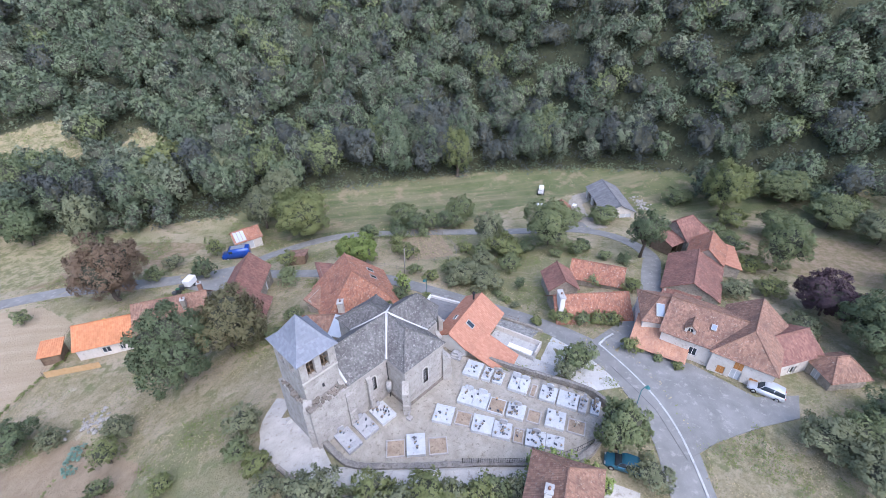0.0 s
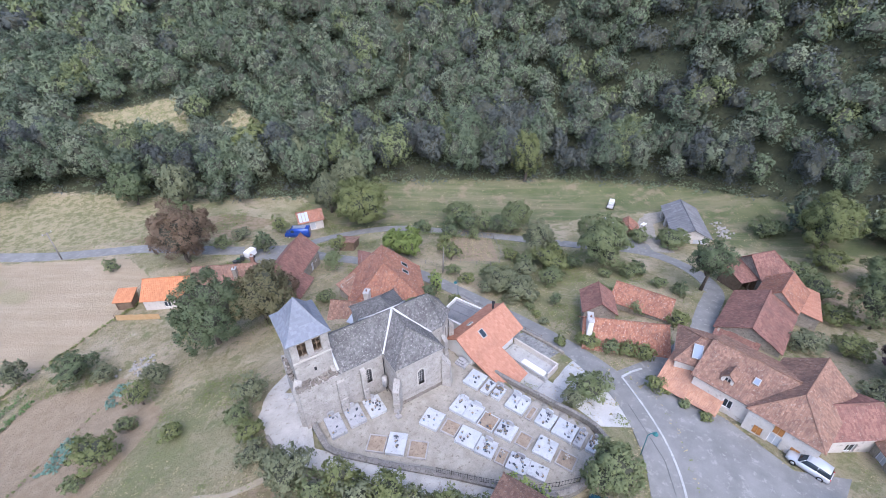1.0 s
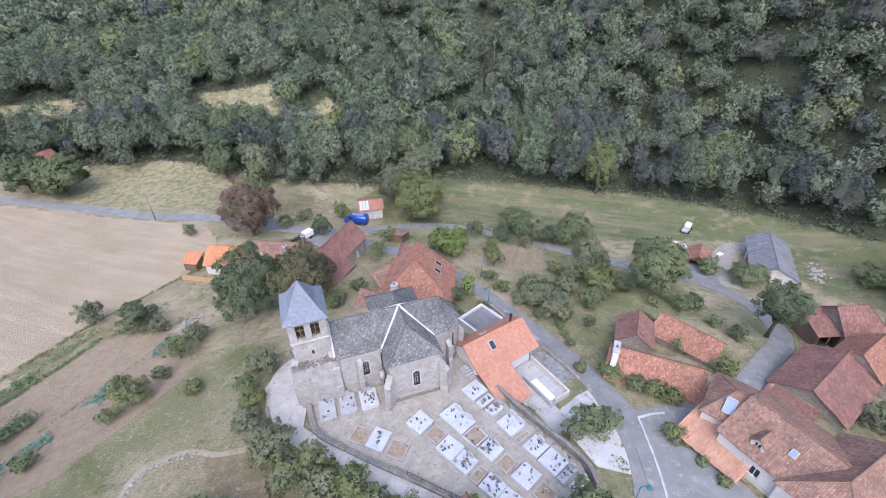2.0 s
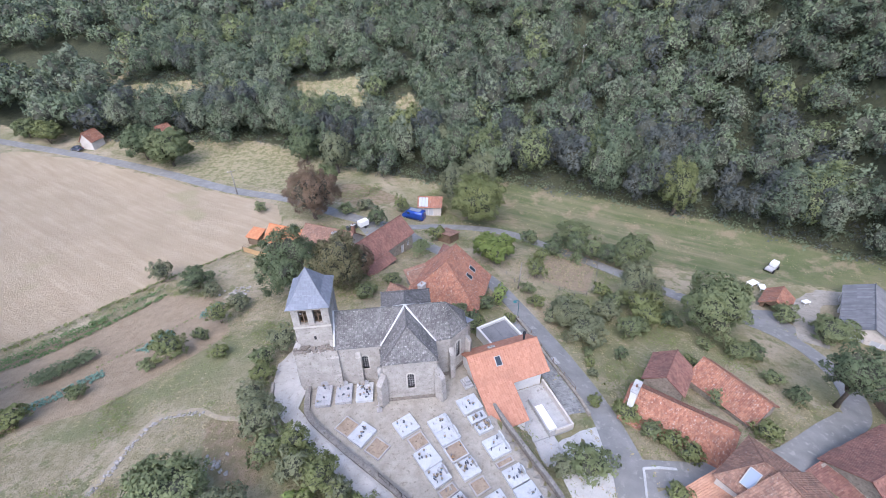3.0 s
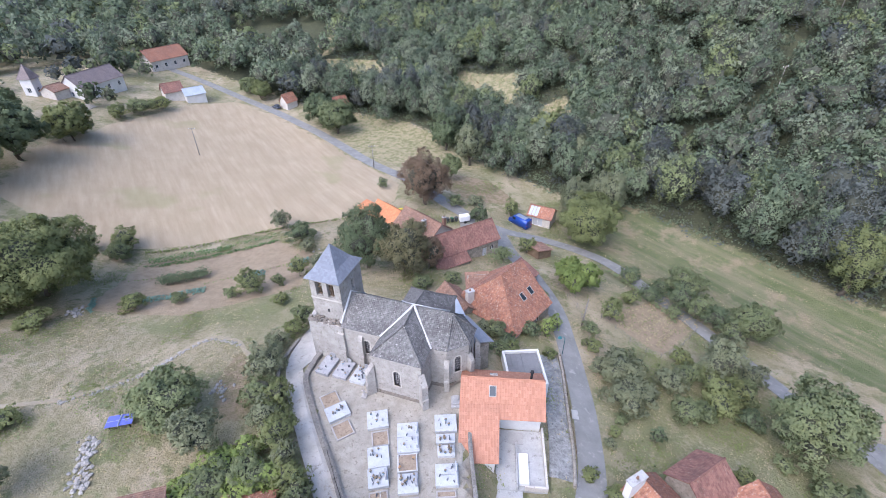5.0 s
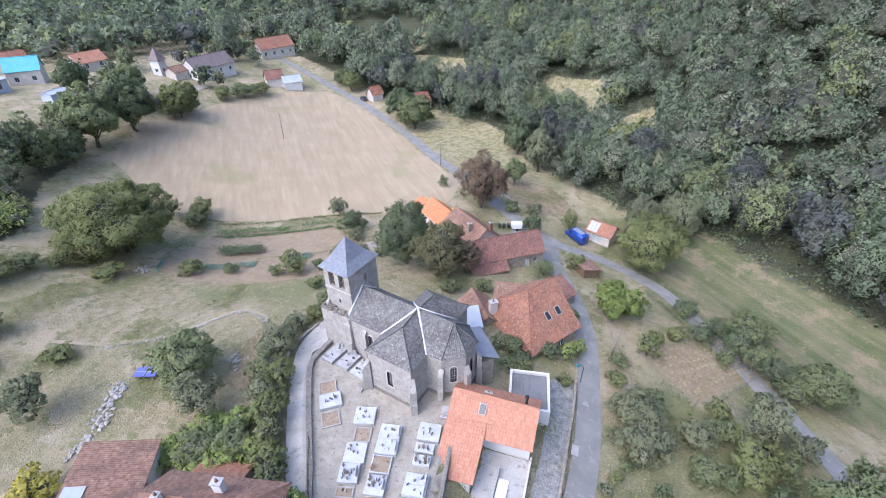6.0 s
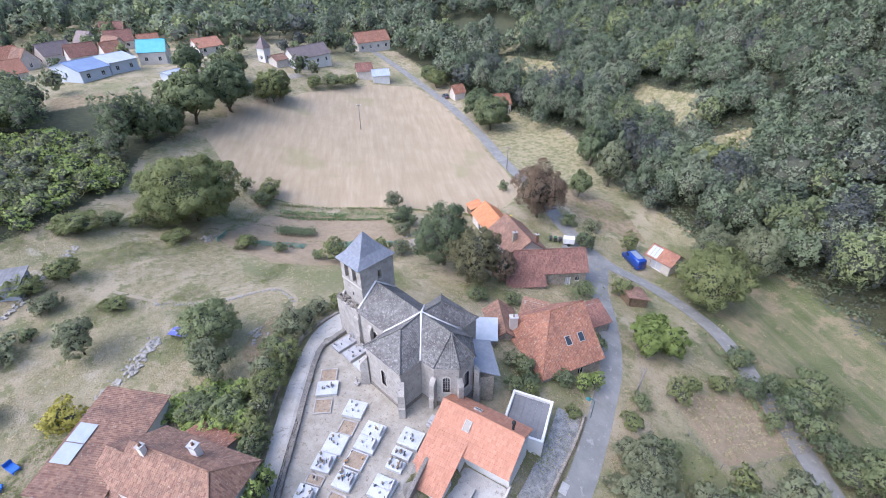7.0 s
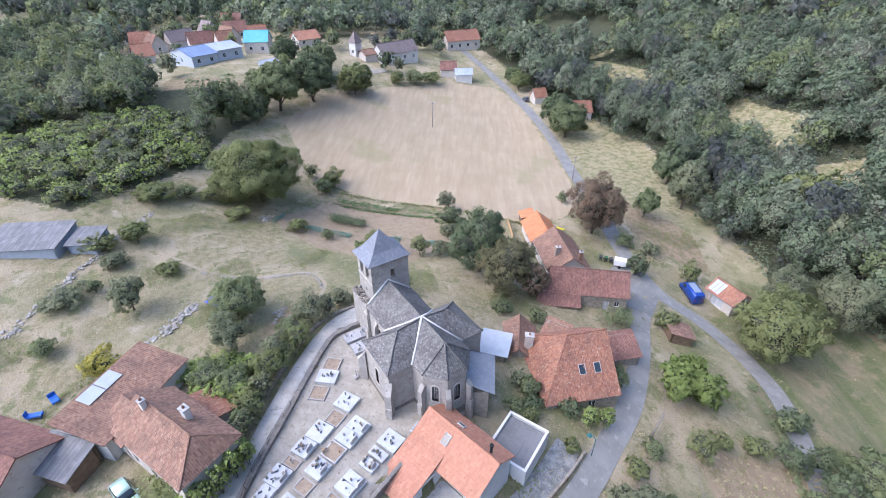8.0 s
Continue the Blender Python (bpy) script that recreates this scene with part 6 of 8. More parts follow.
MORE = [
    (47.8, 36.2, 5.0, 2.6, LEAF_DEEP), (50.4, 34.6, 5.0, 2.6, LEAF_WOOD), (52.8, 32.7, 5.0, 2.6, LEAF_DEEP), (55.0, 30.6, 4.6, 2.5, LEAF_WOOD), (37.6, -6.6, 2.2, 2.0, LEAF_LIME), (39.2, -9.2, 1.9, 1.5, LEAF_WOOD), (40.8, -10.8, 2.0, 1.4, LEAF_LIME), (42.0, -12.6, 2.2, 1.6, LEAF_LIME),
    (50.3, -5.0, 2.4, 1.9, LEAF_WOOD), (52.6, -10.7, 2.8, 2.0, LEAF_LIME), (61.0, -5.4, 2.2, 1.6, LEAF_DEEP), (60.5, -2.1, 1.7, 1.5, LEAF_WOOD), (30.1, -13.7, 3.2, 2.9, LEAF_WOOD), (27.4, -13.6, 1.8, 1.6, LEAF_GREY), (79.6, 7.8, 3.6, 4.0, LEAF_WOOD), (74.6, 12.4, 3.2, 2.6, LEAF_WOOD),
    (118, -24, 4.2, 5.6, LEAF_DEEP), (60.0, -33.0, 2.8, 3.0, LEAF_GREY), (64.2, -23.2, 3.0, 2.8, LEAF_GREY), (100.8, -0.8, 4.0, 4.0, LEAF_WOOD), (20.8, -27.0, 3.0, 2.4, LEAF_GREY), (38.0, -39.4, 3.6, 4.0, LEAF_GREY), (36.4, -43.4, 4.6, 4.2, LEAF_GREY), (42.0, -42.0, 3.4, 3.4, LEAF_WOOD), (46.0, -43.5, 4.0, 3.6, LEAF_DEEP),
    (87.4, -11.8, 3.2, 3.4, LEAF_WOOD), (77.0, -22.6, 2.6, 3.0, LEAF_LIME), (114, -31, 4.4, 5.0, LEAF_WOOD), (7.2, 52.6, 3.0, 2.0, LEAF_GREY), (0.2, 57.6, 3.0, 2.1, LEAF_WOOD), (82, -17, 4.6, 3.6, LEAF_WOOD), (96, -14, 4.4, 3.8, LEAF_LIME), (68, -27, 3.6, 2.8, LEAF_LIME), (56, -44, 5, 4, LEAF_WOOD),
    (38.9, -18.2, 1.0, 0.9, LEAF_LIME), (38.6, -20.6, 1.0, 0.8, LEAF_WOOD), (38.9, -23.0, 1.0, 0.8, LEAF_LIME), (38.0, -17.0, 2.0, 1.4, LEAF_LIME), (22.3, 11.6, 2.0, 1.5, LEAF_DEEP), (20.6, 13.0, 2.2, 1.4, LEAF_GREY), (28.2, 12.6, 1.4, 1.1, LEAF_LIME), (6.4, 20.0, 2.6, 2.0, LEAF_WOOD), (10.4, 23.6, 2.2, 1.6, LEAF_WOOD), (-11.6, 44.6, 3.2, 2.0, LEAF_WOOD), (-6, 33, 3.4, 2.6, LEAF_LIME),
]
GARDEN_PLANTS = [
    (-108.5, 64.5, 4.4, 3.6, LEAF_LIME), (-107.6, 71.5, 5.0, 4.2, LEAF_WOOD), (-107.8, 79.0, 4.6, 3.8, LEAF_LIME), (-103.5, 49.0, 4.0, 3.4, LEAF_GREY), (-101.5, 42.5, 6.0, 4.4, LEAF_WOOD),
    (38.6, 8.8, 3.8, 3.6, LEAF_GREY), (41.0, 10.4, 2.8, 2.2, LEAF_GREY), (44.0, 14.0, 3.4, 2.6, LEAF_GREY), (46.6, 16.6, 3.0, 2.4, LEAF_WOOD), (49.8, 11.8, 4.0, 2.8, LEAF_LIME), (47.4, 9.6, 2.8, 1.9, LEAF_WOOD), (53.2, 10.8, 2.6, 1.9, LEAF_DEEP), (50.6, 1.6, 1.8, 1.4, LEAF_LIME), (58.8, 2.9, 2.4, 2.2, LEAF_WOOD), (61.5, 3.2, 2.2, 1.8, LEAF_DEEP), (55.5, 5.4, 1.5, 1.3, LEAF_WOOD),
    (37.2, 3.2, 0.9, 0.9, LEAF_LIME), (36.7, 1.0, 0.9, 0.8, LEAF_GREY), (37.8, 5.4, 1.0, 0.9, LEAF_WOOD), (34.9, 13.4, 2.4, 1.8, LEAF_GREY), (33.8, 17.2, 2.2, 1.6, LEAF_LIME), (33.2, 21.0, 2.0, 1.5, LEAF_WOOD), (38.4, 17.0, 2.0, 1.8, LEAF_WOOD), (34.6, -4.4, 1.2, 1.1, LEAF_LIME), (46.2, 20.0, 2.6, 1.9, LEAF_LIME), (53.0, 15.4, 3.2, 2.6, LEAF_WOOD), (55.0, 19.6, 3.6, 2.6, LEAF_GREY),
    (20.2, 12.8, 2.4, 1.7, LEAF_WOOD), (23.0, 10.6, 1.6, 1.4, LEAF_LIME), (21.6, 9.6, 1.8, 1.4, LEAF_WOOD), (18.6, 12.4, 2.0, 1.3, LEAF_GREY), (-6.2, -0.8, 2.6, 1.8, LEAF_GREY), (-5.6, 2.6, 2.6, 2.0, LEAF_LIME), (-6.2, 5.6, 3.0, 2.0, LEAF_WOOD), (-2.2, -9.2, 3.6, 2.2, LEAF_WOOD), (1.6, -10.8, 3.0, 1.8, LEAF_LIME), (5.4, -15.0, 3.2, 1.9, LEAF_GREY), (8.6, -17.8, 3.2, 1.7, LEAF_WOOD),
    (-54, 14.6, 3.6, 3.0, LEAF_WOOD), (-36.5, 2.4, 3.0, 2.4, LEAF_LIME), (-31.6, 6.4, 2.0, 1.5, LEAF_WOOD), (-13.4, 9.6, 2.0, 1.5, LEAF_LIME), (-14.6, 22.4, 3.2, 2.2, LEAF_GREY),
]
for x, y, h, r, mat in LOW + MORE + GARDEN_PLANTS:
    kinds = {LEAF_LIME: "yellow-green", LEAF_WOOD: "green", LEAF_GREY: "grey-green", LEAF_DEEP: "dark green"}
    tall = "tall leafy" if h > 4 else ("low spreading" if r > h * 0.9 else "leafy")
    bush("bush", f"{tall} {kinds[mat]} bush on rough grass", x, y, h, r, mat, int(340 * r * r) + 300, 0.11 + 0.007 * r, 9, group="bushes of the valley")
bamboo_leaf = leafy("bamboo_leaves", (0.085, 0.115, 0.035), (0.18, 0.22, 0.07), (0.27, 0.28, 0.10))
for x, y, h, r in ((29.4, 31.0, 5.2, 2.9), (31.0, 33.6, 5.6, 3.1), (28.6, 34.8, 5.0, 2.7)):
    bush("bamboo", "bright green bamboo clump beside the lane", x, y, h, r, bamboo_leaf, 3200, 0.2, 9, group="bamboo")
creeper_leaf = leafy("creeper_leaves", (0.125, 0.165, 0.05), (0.25, 0.30, 0.10), (0.32, 0.33, 0.12))
YELLOW_LEAF = leafy("yellow_leaves", (0.17, 0.155, 0.035), (0.40, 0.36, 0.085), (0.48, 0.42, 0.12))
for x, y, h, r in ((-0.4, -17.6, 2.4, 2.6), (3.0, -18.6, 2.6, 2.5), (-2.2, -20.4, 1.8, 2.2), (0.8, -20.2, 2.2, 2.3), (5.2, -17.2, 2.8, 1.8), (-2.6, -22.6, 1.6, 1.6), (1.4, -15.2, 2.4, 1.8)):
    bush("creeper", "dense green creeper hedge behind the lane house", x, y, h, r, creeper_leaf, int(330 * r * r), 0.16, 9, group="creepers")
for x, y, h, r in ((13.3, -18.6, 4.3, 1.2), (14.0, -20.0, 4.6, 1.3), (14.7, -21.5, 4.6, 1.3), (15.4, -23.0, 4.6, 1.3), (15.8, -24.4, 4.2, 1.2), (28.0, 18.4, 3.2, 1.2), (27.0, 16.6, 3.6, 1.2)):
    bush("ivy", "bright green ivy climbing a house wall", x, y, h, r, creeper_leaf, int(420 * r * r), 0.13, 9, group="creepers")
bush("bush", "round bush with bright yellow leaves beside the lane house", -9.2, -30.6, 3.6, 2.5, YELLOW_LEAF, 2600, 0.14, 9, group="bushes of the valley")
conifer = tree("conifer", "dark small conifer beside the asphalt", 7.2, 52.4, 5.0, 2.3, LEAF_DEEP, 0.06, 9, 900, 0.2)

# ---- woods ----
def woods(name, label, spots, seed, size, per, grow=1.0, share=(0.42, 0.22, 0.16, 0.14, 0.06), level=2, tall=1.0, kinds=None):
    """A stretch of woodland as one mesh: crowns of uneven size and of several greens."""
    rng = np.random.default_rng(seed)
    bodies, tris, body_normals, cards, normals, kinds_t, kinds_c, shade_t, shade_c, count = [], [], [], [], [], [], [], [], [], 0
    for x, y in spots:
        r = rng.uniform(2.5, 4.6) * grow
        h = (r * rng.uniform(1.5, 2.1) + 2.5) * tall
        body, t, bn, c, cn = crown_arrays(rng, r, h * 0.06, h, 8, int(per * r * r / 14), size * rng.uniform(0.85, 1.2), level, 0.4)
        at = np.array([x, y, float(land(x, y)) - 0.3])
        swell = 0.05 * noise.noise(Vector((x * 0.03, y * 0.03, 7)))
        kind = rng.choice(5, p=[share[0], share[1] - swell, share[2], share[3] + swell, share[4]])
        bodies.append(body + at), cards.append(c + at), tris.append(t + count), body_normals.append(bn), normals.append(cn)
        count += len(body)
        shade = rng.uniform(0, 1)
        shade_t.append(np.full(len(body), shade)), shade_c.append(np.full(len(c), shade))
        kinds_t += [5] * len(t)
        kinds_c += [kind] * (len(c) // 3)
    me = fast_mesh(name, np.concatenate(bodies), np.concatenate(tris), np.concatenate(cards), np.concatenate(body_normals + normals), kinds_t + kinds_c, (*(kinds or (FOREST, FOREST_DEEP, FOREST_GREY, FOREST_LIME, LEAF_SHADE)), SHADED_TWIGS), np.concatenate(shade_t + shade_c))
    return tagged(new(name, me), label, "woods", kind="stuff")


def scatter(x0, x1, y0, y1, step, keep, seed):
    rng = np.random.default_rng(seed)
    a, b = np.meshgrid(np.arange(x0, x1, step), np.arange(y0, y1, step))
    p = np.stack([a.ravel(), b.ravel()], 1) + rng.uniform(-0.55, 0.55, (a.size, 2)) * step
    return [tuple(q) for q in p if keep(*q)]


past = lambda x, y: y - np.interp(x, EDGE_X, EDGE_Y)
TRACK = [(66, 88), (72, 104), (84, 125), (80, 128), (68, 108), (62, 92)]
open_ground = lambda x, y: any(inside(x, y, r, 0.1) > 0.5 for r in (*GLADES, TRACK))
deep = lambda x, y: past(x, y) * (0.6 if x > 40 else 1)
edge_line = scatter(-85, 118, -30, 120, 4.2, lambda x, y: 1.2 < past(x, y) < 11 and not open_ground(x, y), 33)
# The last share picks the shade-dark leaves for the front of the wood.
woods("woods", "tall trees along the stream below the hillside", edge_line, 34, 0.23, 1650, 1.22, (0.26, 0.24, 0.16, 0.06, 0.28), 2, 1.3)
near_hill = scatter(-75, 30, 60, 170, 4.7, lambda x, y: 10.5 < past(x, y) and deep(x, y) < 70 and not open_ground(x, y), 3)
woods("woods", "dense mixed woodland on the hillside", near_hill, 5, 0.28, 760, 1.2, (0.45, 0.24, 0.18, 0.08, 0.05))
steep_hill = scatter(30, 150, -60, 170, 4.5, lambda x, y: 10.5 < past(x, y) and deep(x, y) < 70 and not open_ground(x, y), 3)
woods("woods", "dense dark woodland on the steep hillside", steep_hill, 7, 0.29, 500, 1.25, (0.40, 0.24, 0.18, 0.06, 0.12))
high_hill = scatter(-80, 230, -60, 220, 6.0, lambda x, y: 70 <= deep(x, y) < 130, 13)
woods("woods", "woodland high on the hillside", high_hill, 15, 0.62, 150, 1.25)
CLEARING = [(-140, 142), (-98, 150), (-92, 166), (-132, 168)]
far_open = lambda x, y: past(x, y) > (0 if x > -140 else -30) and inside(x, y, CLEARING, 0.1) < 0.5 and np.hypot(VALLEY_ROAD[:, 0] - x, VALLEY_ROAD[:, 1] - y).min() > 8 and not open_ground(x, y)
far_hill = scatter(-190, -75, 80, 260, 6.6, far_open, 4)
woods("woods", "distant woodland up the valley", far_hill, 6, 0.52, 190, 1.35)
farther = scatter(-400, -190, 60, 320, 8.0, far_open, 44)
woods("woods", "hazy woodland at the valley's head", farther, 46, 0.95, 60, 1.6, level=1)
HAMLET = [(-108, 8), (-118, -12), (-150, -22), (-240, -16), (-240, 40), (-165, 40), (-160, 62), (-140, 98), (-104, 100), (-90, 60), (-95, 14)]
on_slope = lambda x, y: inside(x, y, SLOPE_WOOD, 0.1) > 0.5 and inside(x, y, WEST_FIELD, 0.1) < 0.5 and past(x, y) < 0
brambles = lambda x, y: x > -94 and y < -8 - 0.12 * (x + 60)
scrub = scatter(-230, -48, -75, 20, 4.8, lambda x, y: on_slope(x, y) and not brambles(x, y), 21)
woods("woods", "scrubby woodland on the western slope", scrub, 22, 0.33, 520, 1.1, (0.34, 0.3, 0.14, 0.2, 0.02), tall=1.1, kinds=(LEAF_WOOD, LEAF_DEEP, LEAF_GREY, LEAF_LIME, LEAF_OLIVE))
low_scrub = scatter(-96, -46, -75, 0, 2.7, lambda x, y: on_slope(x, y) and brambles(x, y), 26)
woods("woods", "low green brambles on the western slope", low_scrub, 27, 0.22, 560, 0.62, (0.46, 0.08, 0.12, 0.32, 0.02), tall=0.55, kinds=(creeper_leaf, LEAF_WOOD, LEAF_GREY, LEAF_LIME, LEAF_OLIVE))
behind = scatter(-400, -150, -60, 160, 7.5, lambda x, y: past(x, y) < -30 and inside(x, y, HAMLET, 0.1) < 0.5 and inside(x, y, SLOPE_WOOD, 0.1) < 0.5 and not (-165 < x < -100 and y > 0), 23)
woods("woods", "distant woodland behind the hamlet", behind, 24, 0.9, 62, 1.5, level=1)
belt = scatter(-62, 20, 78, 110, 4.2, lambda x, y: -4 < past(x, y) < 1 and noise.noise(Vector((x * 0.09, y * 0.09, 2))) > -0.05, 31)
woods("woods", "loose trees along the stream", belt, 32, 0.26, 700, 0.8)
east = scatter(84, 150, -70, 0, 5.2, lambda x, y: past(x, y) < 0 and (x > 104 or y < -42) and noise.noise(Vector((x * 0.07, y * 0.07, 9))) > -0.2, 41)
woods("woods", "loose trees at the valley's turn", east, 42, 0.29, 800, 0.95)


among = [(-137, 4), (-140, 13), (-146, 28), (-122, 23), (-157, 49), (-136, 61), (-130, 70), (-130, 80), (-131, 64), (-109, 94), (-114, 90), (-172, 12), (-186, 6), (-178, 24), (-192, 30), (-168, 34), (-160, 19), (-163, -10), (-192, -8), (-184, -4), (-150, 8), (-116, 56), (-112, 47), (-130, 6), (-124, 16)]
hamlet_trees = scatter(-235, -104, -24, 110, 7.0, lambda x, y: inside(x, y, HAMLET, 0.1) > 0.5 and all((x - a) ** 2 + (y - b) ** 2 > 100 for a, b in among) and inside(x, y, WEST_FIELD, 0.1) < 0.5 and inside(x, y, FIELD, 3.0) < 0.3 and noise.noise(Vector((x * 0.06, y * 0.06, 4))) > -0.15 and past(x, y) < 0, 61)
woods("woods", "garden trees among the far houses", hamlet_trees, 62, 0.5, 260, 0.85, (0.36, 0.2, 0.14, 0.2, 0.1), kinds=(LEAF_WOOD, LEAF_DEEP, LEAF_GREY, LEAF_LIME, LEAF_SHADE))


# ---- grass and weeds ----
def tufts(name, label, spots, seed, wide, mats, blades=7, size=0.13):
    """Low grass and weeds as one mesh: small sprays of leaves close to the ground."""
    rng = np.random.default_rng(seed)
    p = np.array(spots)
    n = len(p)
    parts, ups, kinds = [], [], []
    pick = rng.integers(0, len(mats), n)
    for k in range(len(mats)):
        q = p[pick == k]
        middle = np.stack([q[:, 0], q[:, 1], land(q[:, 0], q[:, 1]) + 0.03], 1)
        count = len(q) * blades
        corners, normals = leaves(rng, middle, wide * rng.uniform(0.5, 1.5, len(q)), count, size, 0.55)
        parts.append(corners), ups.append(unit(normals + np.array([0, 0, 0.8])))
        kinds += [k] * count
    me = loose_mesh(name, np.concatenate(parts), np.concatenate(ups), kinds, mats)
    return tagged(new(name, me), label, "grass", kind="stuff")


DRY = leafy("dry_grass", (0.22, 0.185, 0.105), (0.35, 0.295, 0.185), (0.18, 0.18, 0.08))
WEED = leafy("weeds", (0.095, 0.115, 0.042), (0.17, 0.19, 0.07), (0.24, 0.225, 0.10))
on_road = lambda x, y: min(np.hypot(CHURCH_ROAD[:, 0] - x, CHURCH_ROAD[:, 1] - y).min(), np.hypot(VALLEY_ROAD[:, 0] - x, VALLEY_ROAD[:, 1] - y).min()) < 2.4
PAVED = [[(33.0, -17.0), (38.4, -15.8), (41.0, -24.2), (40.6, -31.8), (44.6, -35.4), (40.6, -36.2), (36.2, -33.4), (30.5, -30.5), (26.0, -29.0), (30.0, -24.0)], [(13.5, 51.5), (8.0, 53.6), (2.6, 52.2), (5.0, 47.0), (9.0, 44.0), (13.5, 42.0), (17.0, 44.0)], [(0.2, 5.4), (0.3, -0.6), (-0.6, -4.6), (-2.6, -2.4), (-4.2, 1.0), (-4.4, 5.0), (-2.0, 8.2)]]
BARE_SPOTS = (FIELD, GARDEN, PLOT, YARD, MEADOW, *PAVED)
wild = lambda x, y: not on_road(x, y) and np.hypot(LANE_LINE[:, 0] - x, LANE_LINE[:, 1] - y).min() > 1.5 and all(inside(x, y, r, 0.1) < 0.5 for r in BARE_SPOTS)
patchy = lambda x, y, k: noise.noise(Vector((x * 0.11, y * 0.11, k)))
grass_spots = scatter(-58, 62, -44, 62, 0.85, lambda x, y: patchy(x, y, 1) > -0.05 and wild(x, y), 51)
tufts("grass", "tufts of dry grass on the slopes", grass_spots, 52, 0.45, (DRY, DRY, WEED), 7, 0.085)
weed_spots = scatter(-58, 62, -44, 76, 0.75, lambda x, y: patchy(x, y, 5) > 0.26 and wild(x, y), 53)
tufts("weeds", "patches of green weeds and brambles on the slopes", weed_spots, 54, 0.6, (WEED, WEED, LEAF_WOOD), 16, 0.11)
lush_spots = scatter(-70, 112, -20, 110, 1.2, lambda x, y: (inside(x, y, MEADOW, 0.1) > 0.5 or inside(x, y, ROUGH_MEADOW, 0.1) > 0.5) and patchy(x, y, 8) > -0.2 and not on_road(x, y), 63)
tufts("meadow_grass", "rough grass on the valley meadow", lush_spots, 64, 0.6, (WEED, WEED, DRY), 6, 0.085)
glade_spots = scatter(-100, 26, 90, 166, 2.2, lambda x, y: any(inside(x, y, r, 0.1) > 0.5 for r in GLADES), 65)
tufts("meadow_grass", "tall dry grass in the woodland glades", glade_spots, 66, 1.0, (DRY, DRY, WEED), 10, 0.3)
under_near = scatter(-85, 150, -60, 170, 2.1, lambda x, y: 0 < past(x, y) and deep(x, y) < 72 and not open_ground(x, y), 67)
tufts("undergrowth", "leafy undergrowth below the woodland trees", under_near, 68, 1.6, (FOREST_DEEP, LEAF_SHADE, FOREST), 24, 0.32)
under_high = scatter(-80, 230, -60, 220, 4.0, lambda x, y: 70 <= deep(x, y) < 130, 69)
tufts("undergrowth", "leafy undergrowth high on the hillside", under_high, 70, 2.8, (FOREST_DEEP, LEAF_SHADE, FOREST), 20, 0.6)
plot_spots = scatter(34, 53, 20, 40, 0.8, lambda x, y: inside(x, y, PLOT, 0.1) > 0.5, 57)
tufts("dry_weeds", "dry weeds on the fallow plot", plot_spots, 58, 0.5, (DRY, DRY, WEED), 8, 0.10)
verge = []
for line, half in ((CHURCH_ROAD, 2.2), (VALLEY_ROAD, 2.05)):
    ahead = np.gradient(line, axis=0)
    side = np.stack([-ahead[:, 1], ahead[:, 0]], 1) / np.linalg.norm(ahead, axis=1)[:, None]
    rng = np.random.default_rng(3)
    for s in (-1, 1):
        for _ in range(2):
            verge += [tuple(q) for q in line + side * s * (half + rng.uniform(0, 0.8, (len(line), 1))) if -60 < q[0] < 80]
tufts("verge_grass", "grass and weeds along the lanes", verge, 55, 0.28, (DRY, WEED), 6, 0.10)


# ---- the far hamlet ----
TURQUOISE = mottled("turquoise_tarpaulin", (0.08, 0.34, 0.42), (0.12, 0.42, 0.50), None, 0.6, 6.0, 0.5, 0.0)
BLUE_SHEET = tiled("blue_roof_sheets", (0.17, 0.23, 0.36), (0.20, 0.27, 0.40), (0.15, 0.2, 0.32), (0.3, 0.33, 0.4), 3.0, 0.35, 0.75)
PALE_SHEET = tiled("pale_roof_sheets", (0.36, 0.40, 0.47), (0.42, 0.46, 0.52), (0.32, 0.36, 0.42), (0.5, 0.5, 0.55), 3.0, 0.35, 0.75)
PALE_BLUE_WALL = mottled("pale_blue_wall", (0.42, 0.47, 0.53), (0.5, 0.54, 0.6), None, 0.6, 9.0, relief=0.01)
GREY_BROWN_TILE = tiled("grey_brown_tiles", (0.22, 0.18, 0.17), (0.27, 0.22, 0.21), (0.16, 0.13, 0.13), (0.35, 0.3, 0.28))


def far_house(label, x, y, turn, l, w, eave, ridge, roof, walls=PLASTER, ends=(0, 0), openings=True, category="house", dz=0.0):
    holes = None
    if openings:
        n = max(1, int(l / 4))
        row = [(l * (k + 0.5) / n - 0.55, l * (k + 0.5) / n + 0.55, 1.0, 2.4, "bare") for k in range(n)]
        holes = {"south": row, "north": row, "east": [(w / 2 - 0.5, w / 2 + 0.5, 0.9, 2.3, "bare")], "west": [(w / 2 - 0.5, w / 2 + 0.5, 0.9, 2.3, "bare")]}
    return house("house", label, (x, y, float(land(x, y)) + dz), turn, l, w, eave, ridge, roof, walls, ends, holes=holes, group="houses of the far hamlet", category=category, deep=3.0)


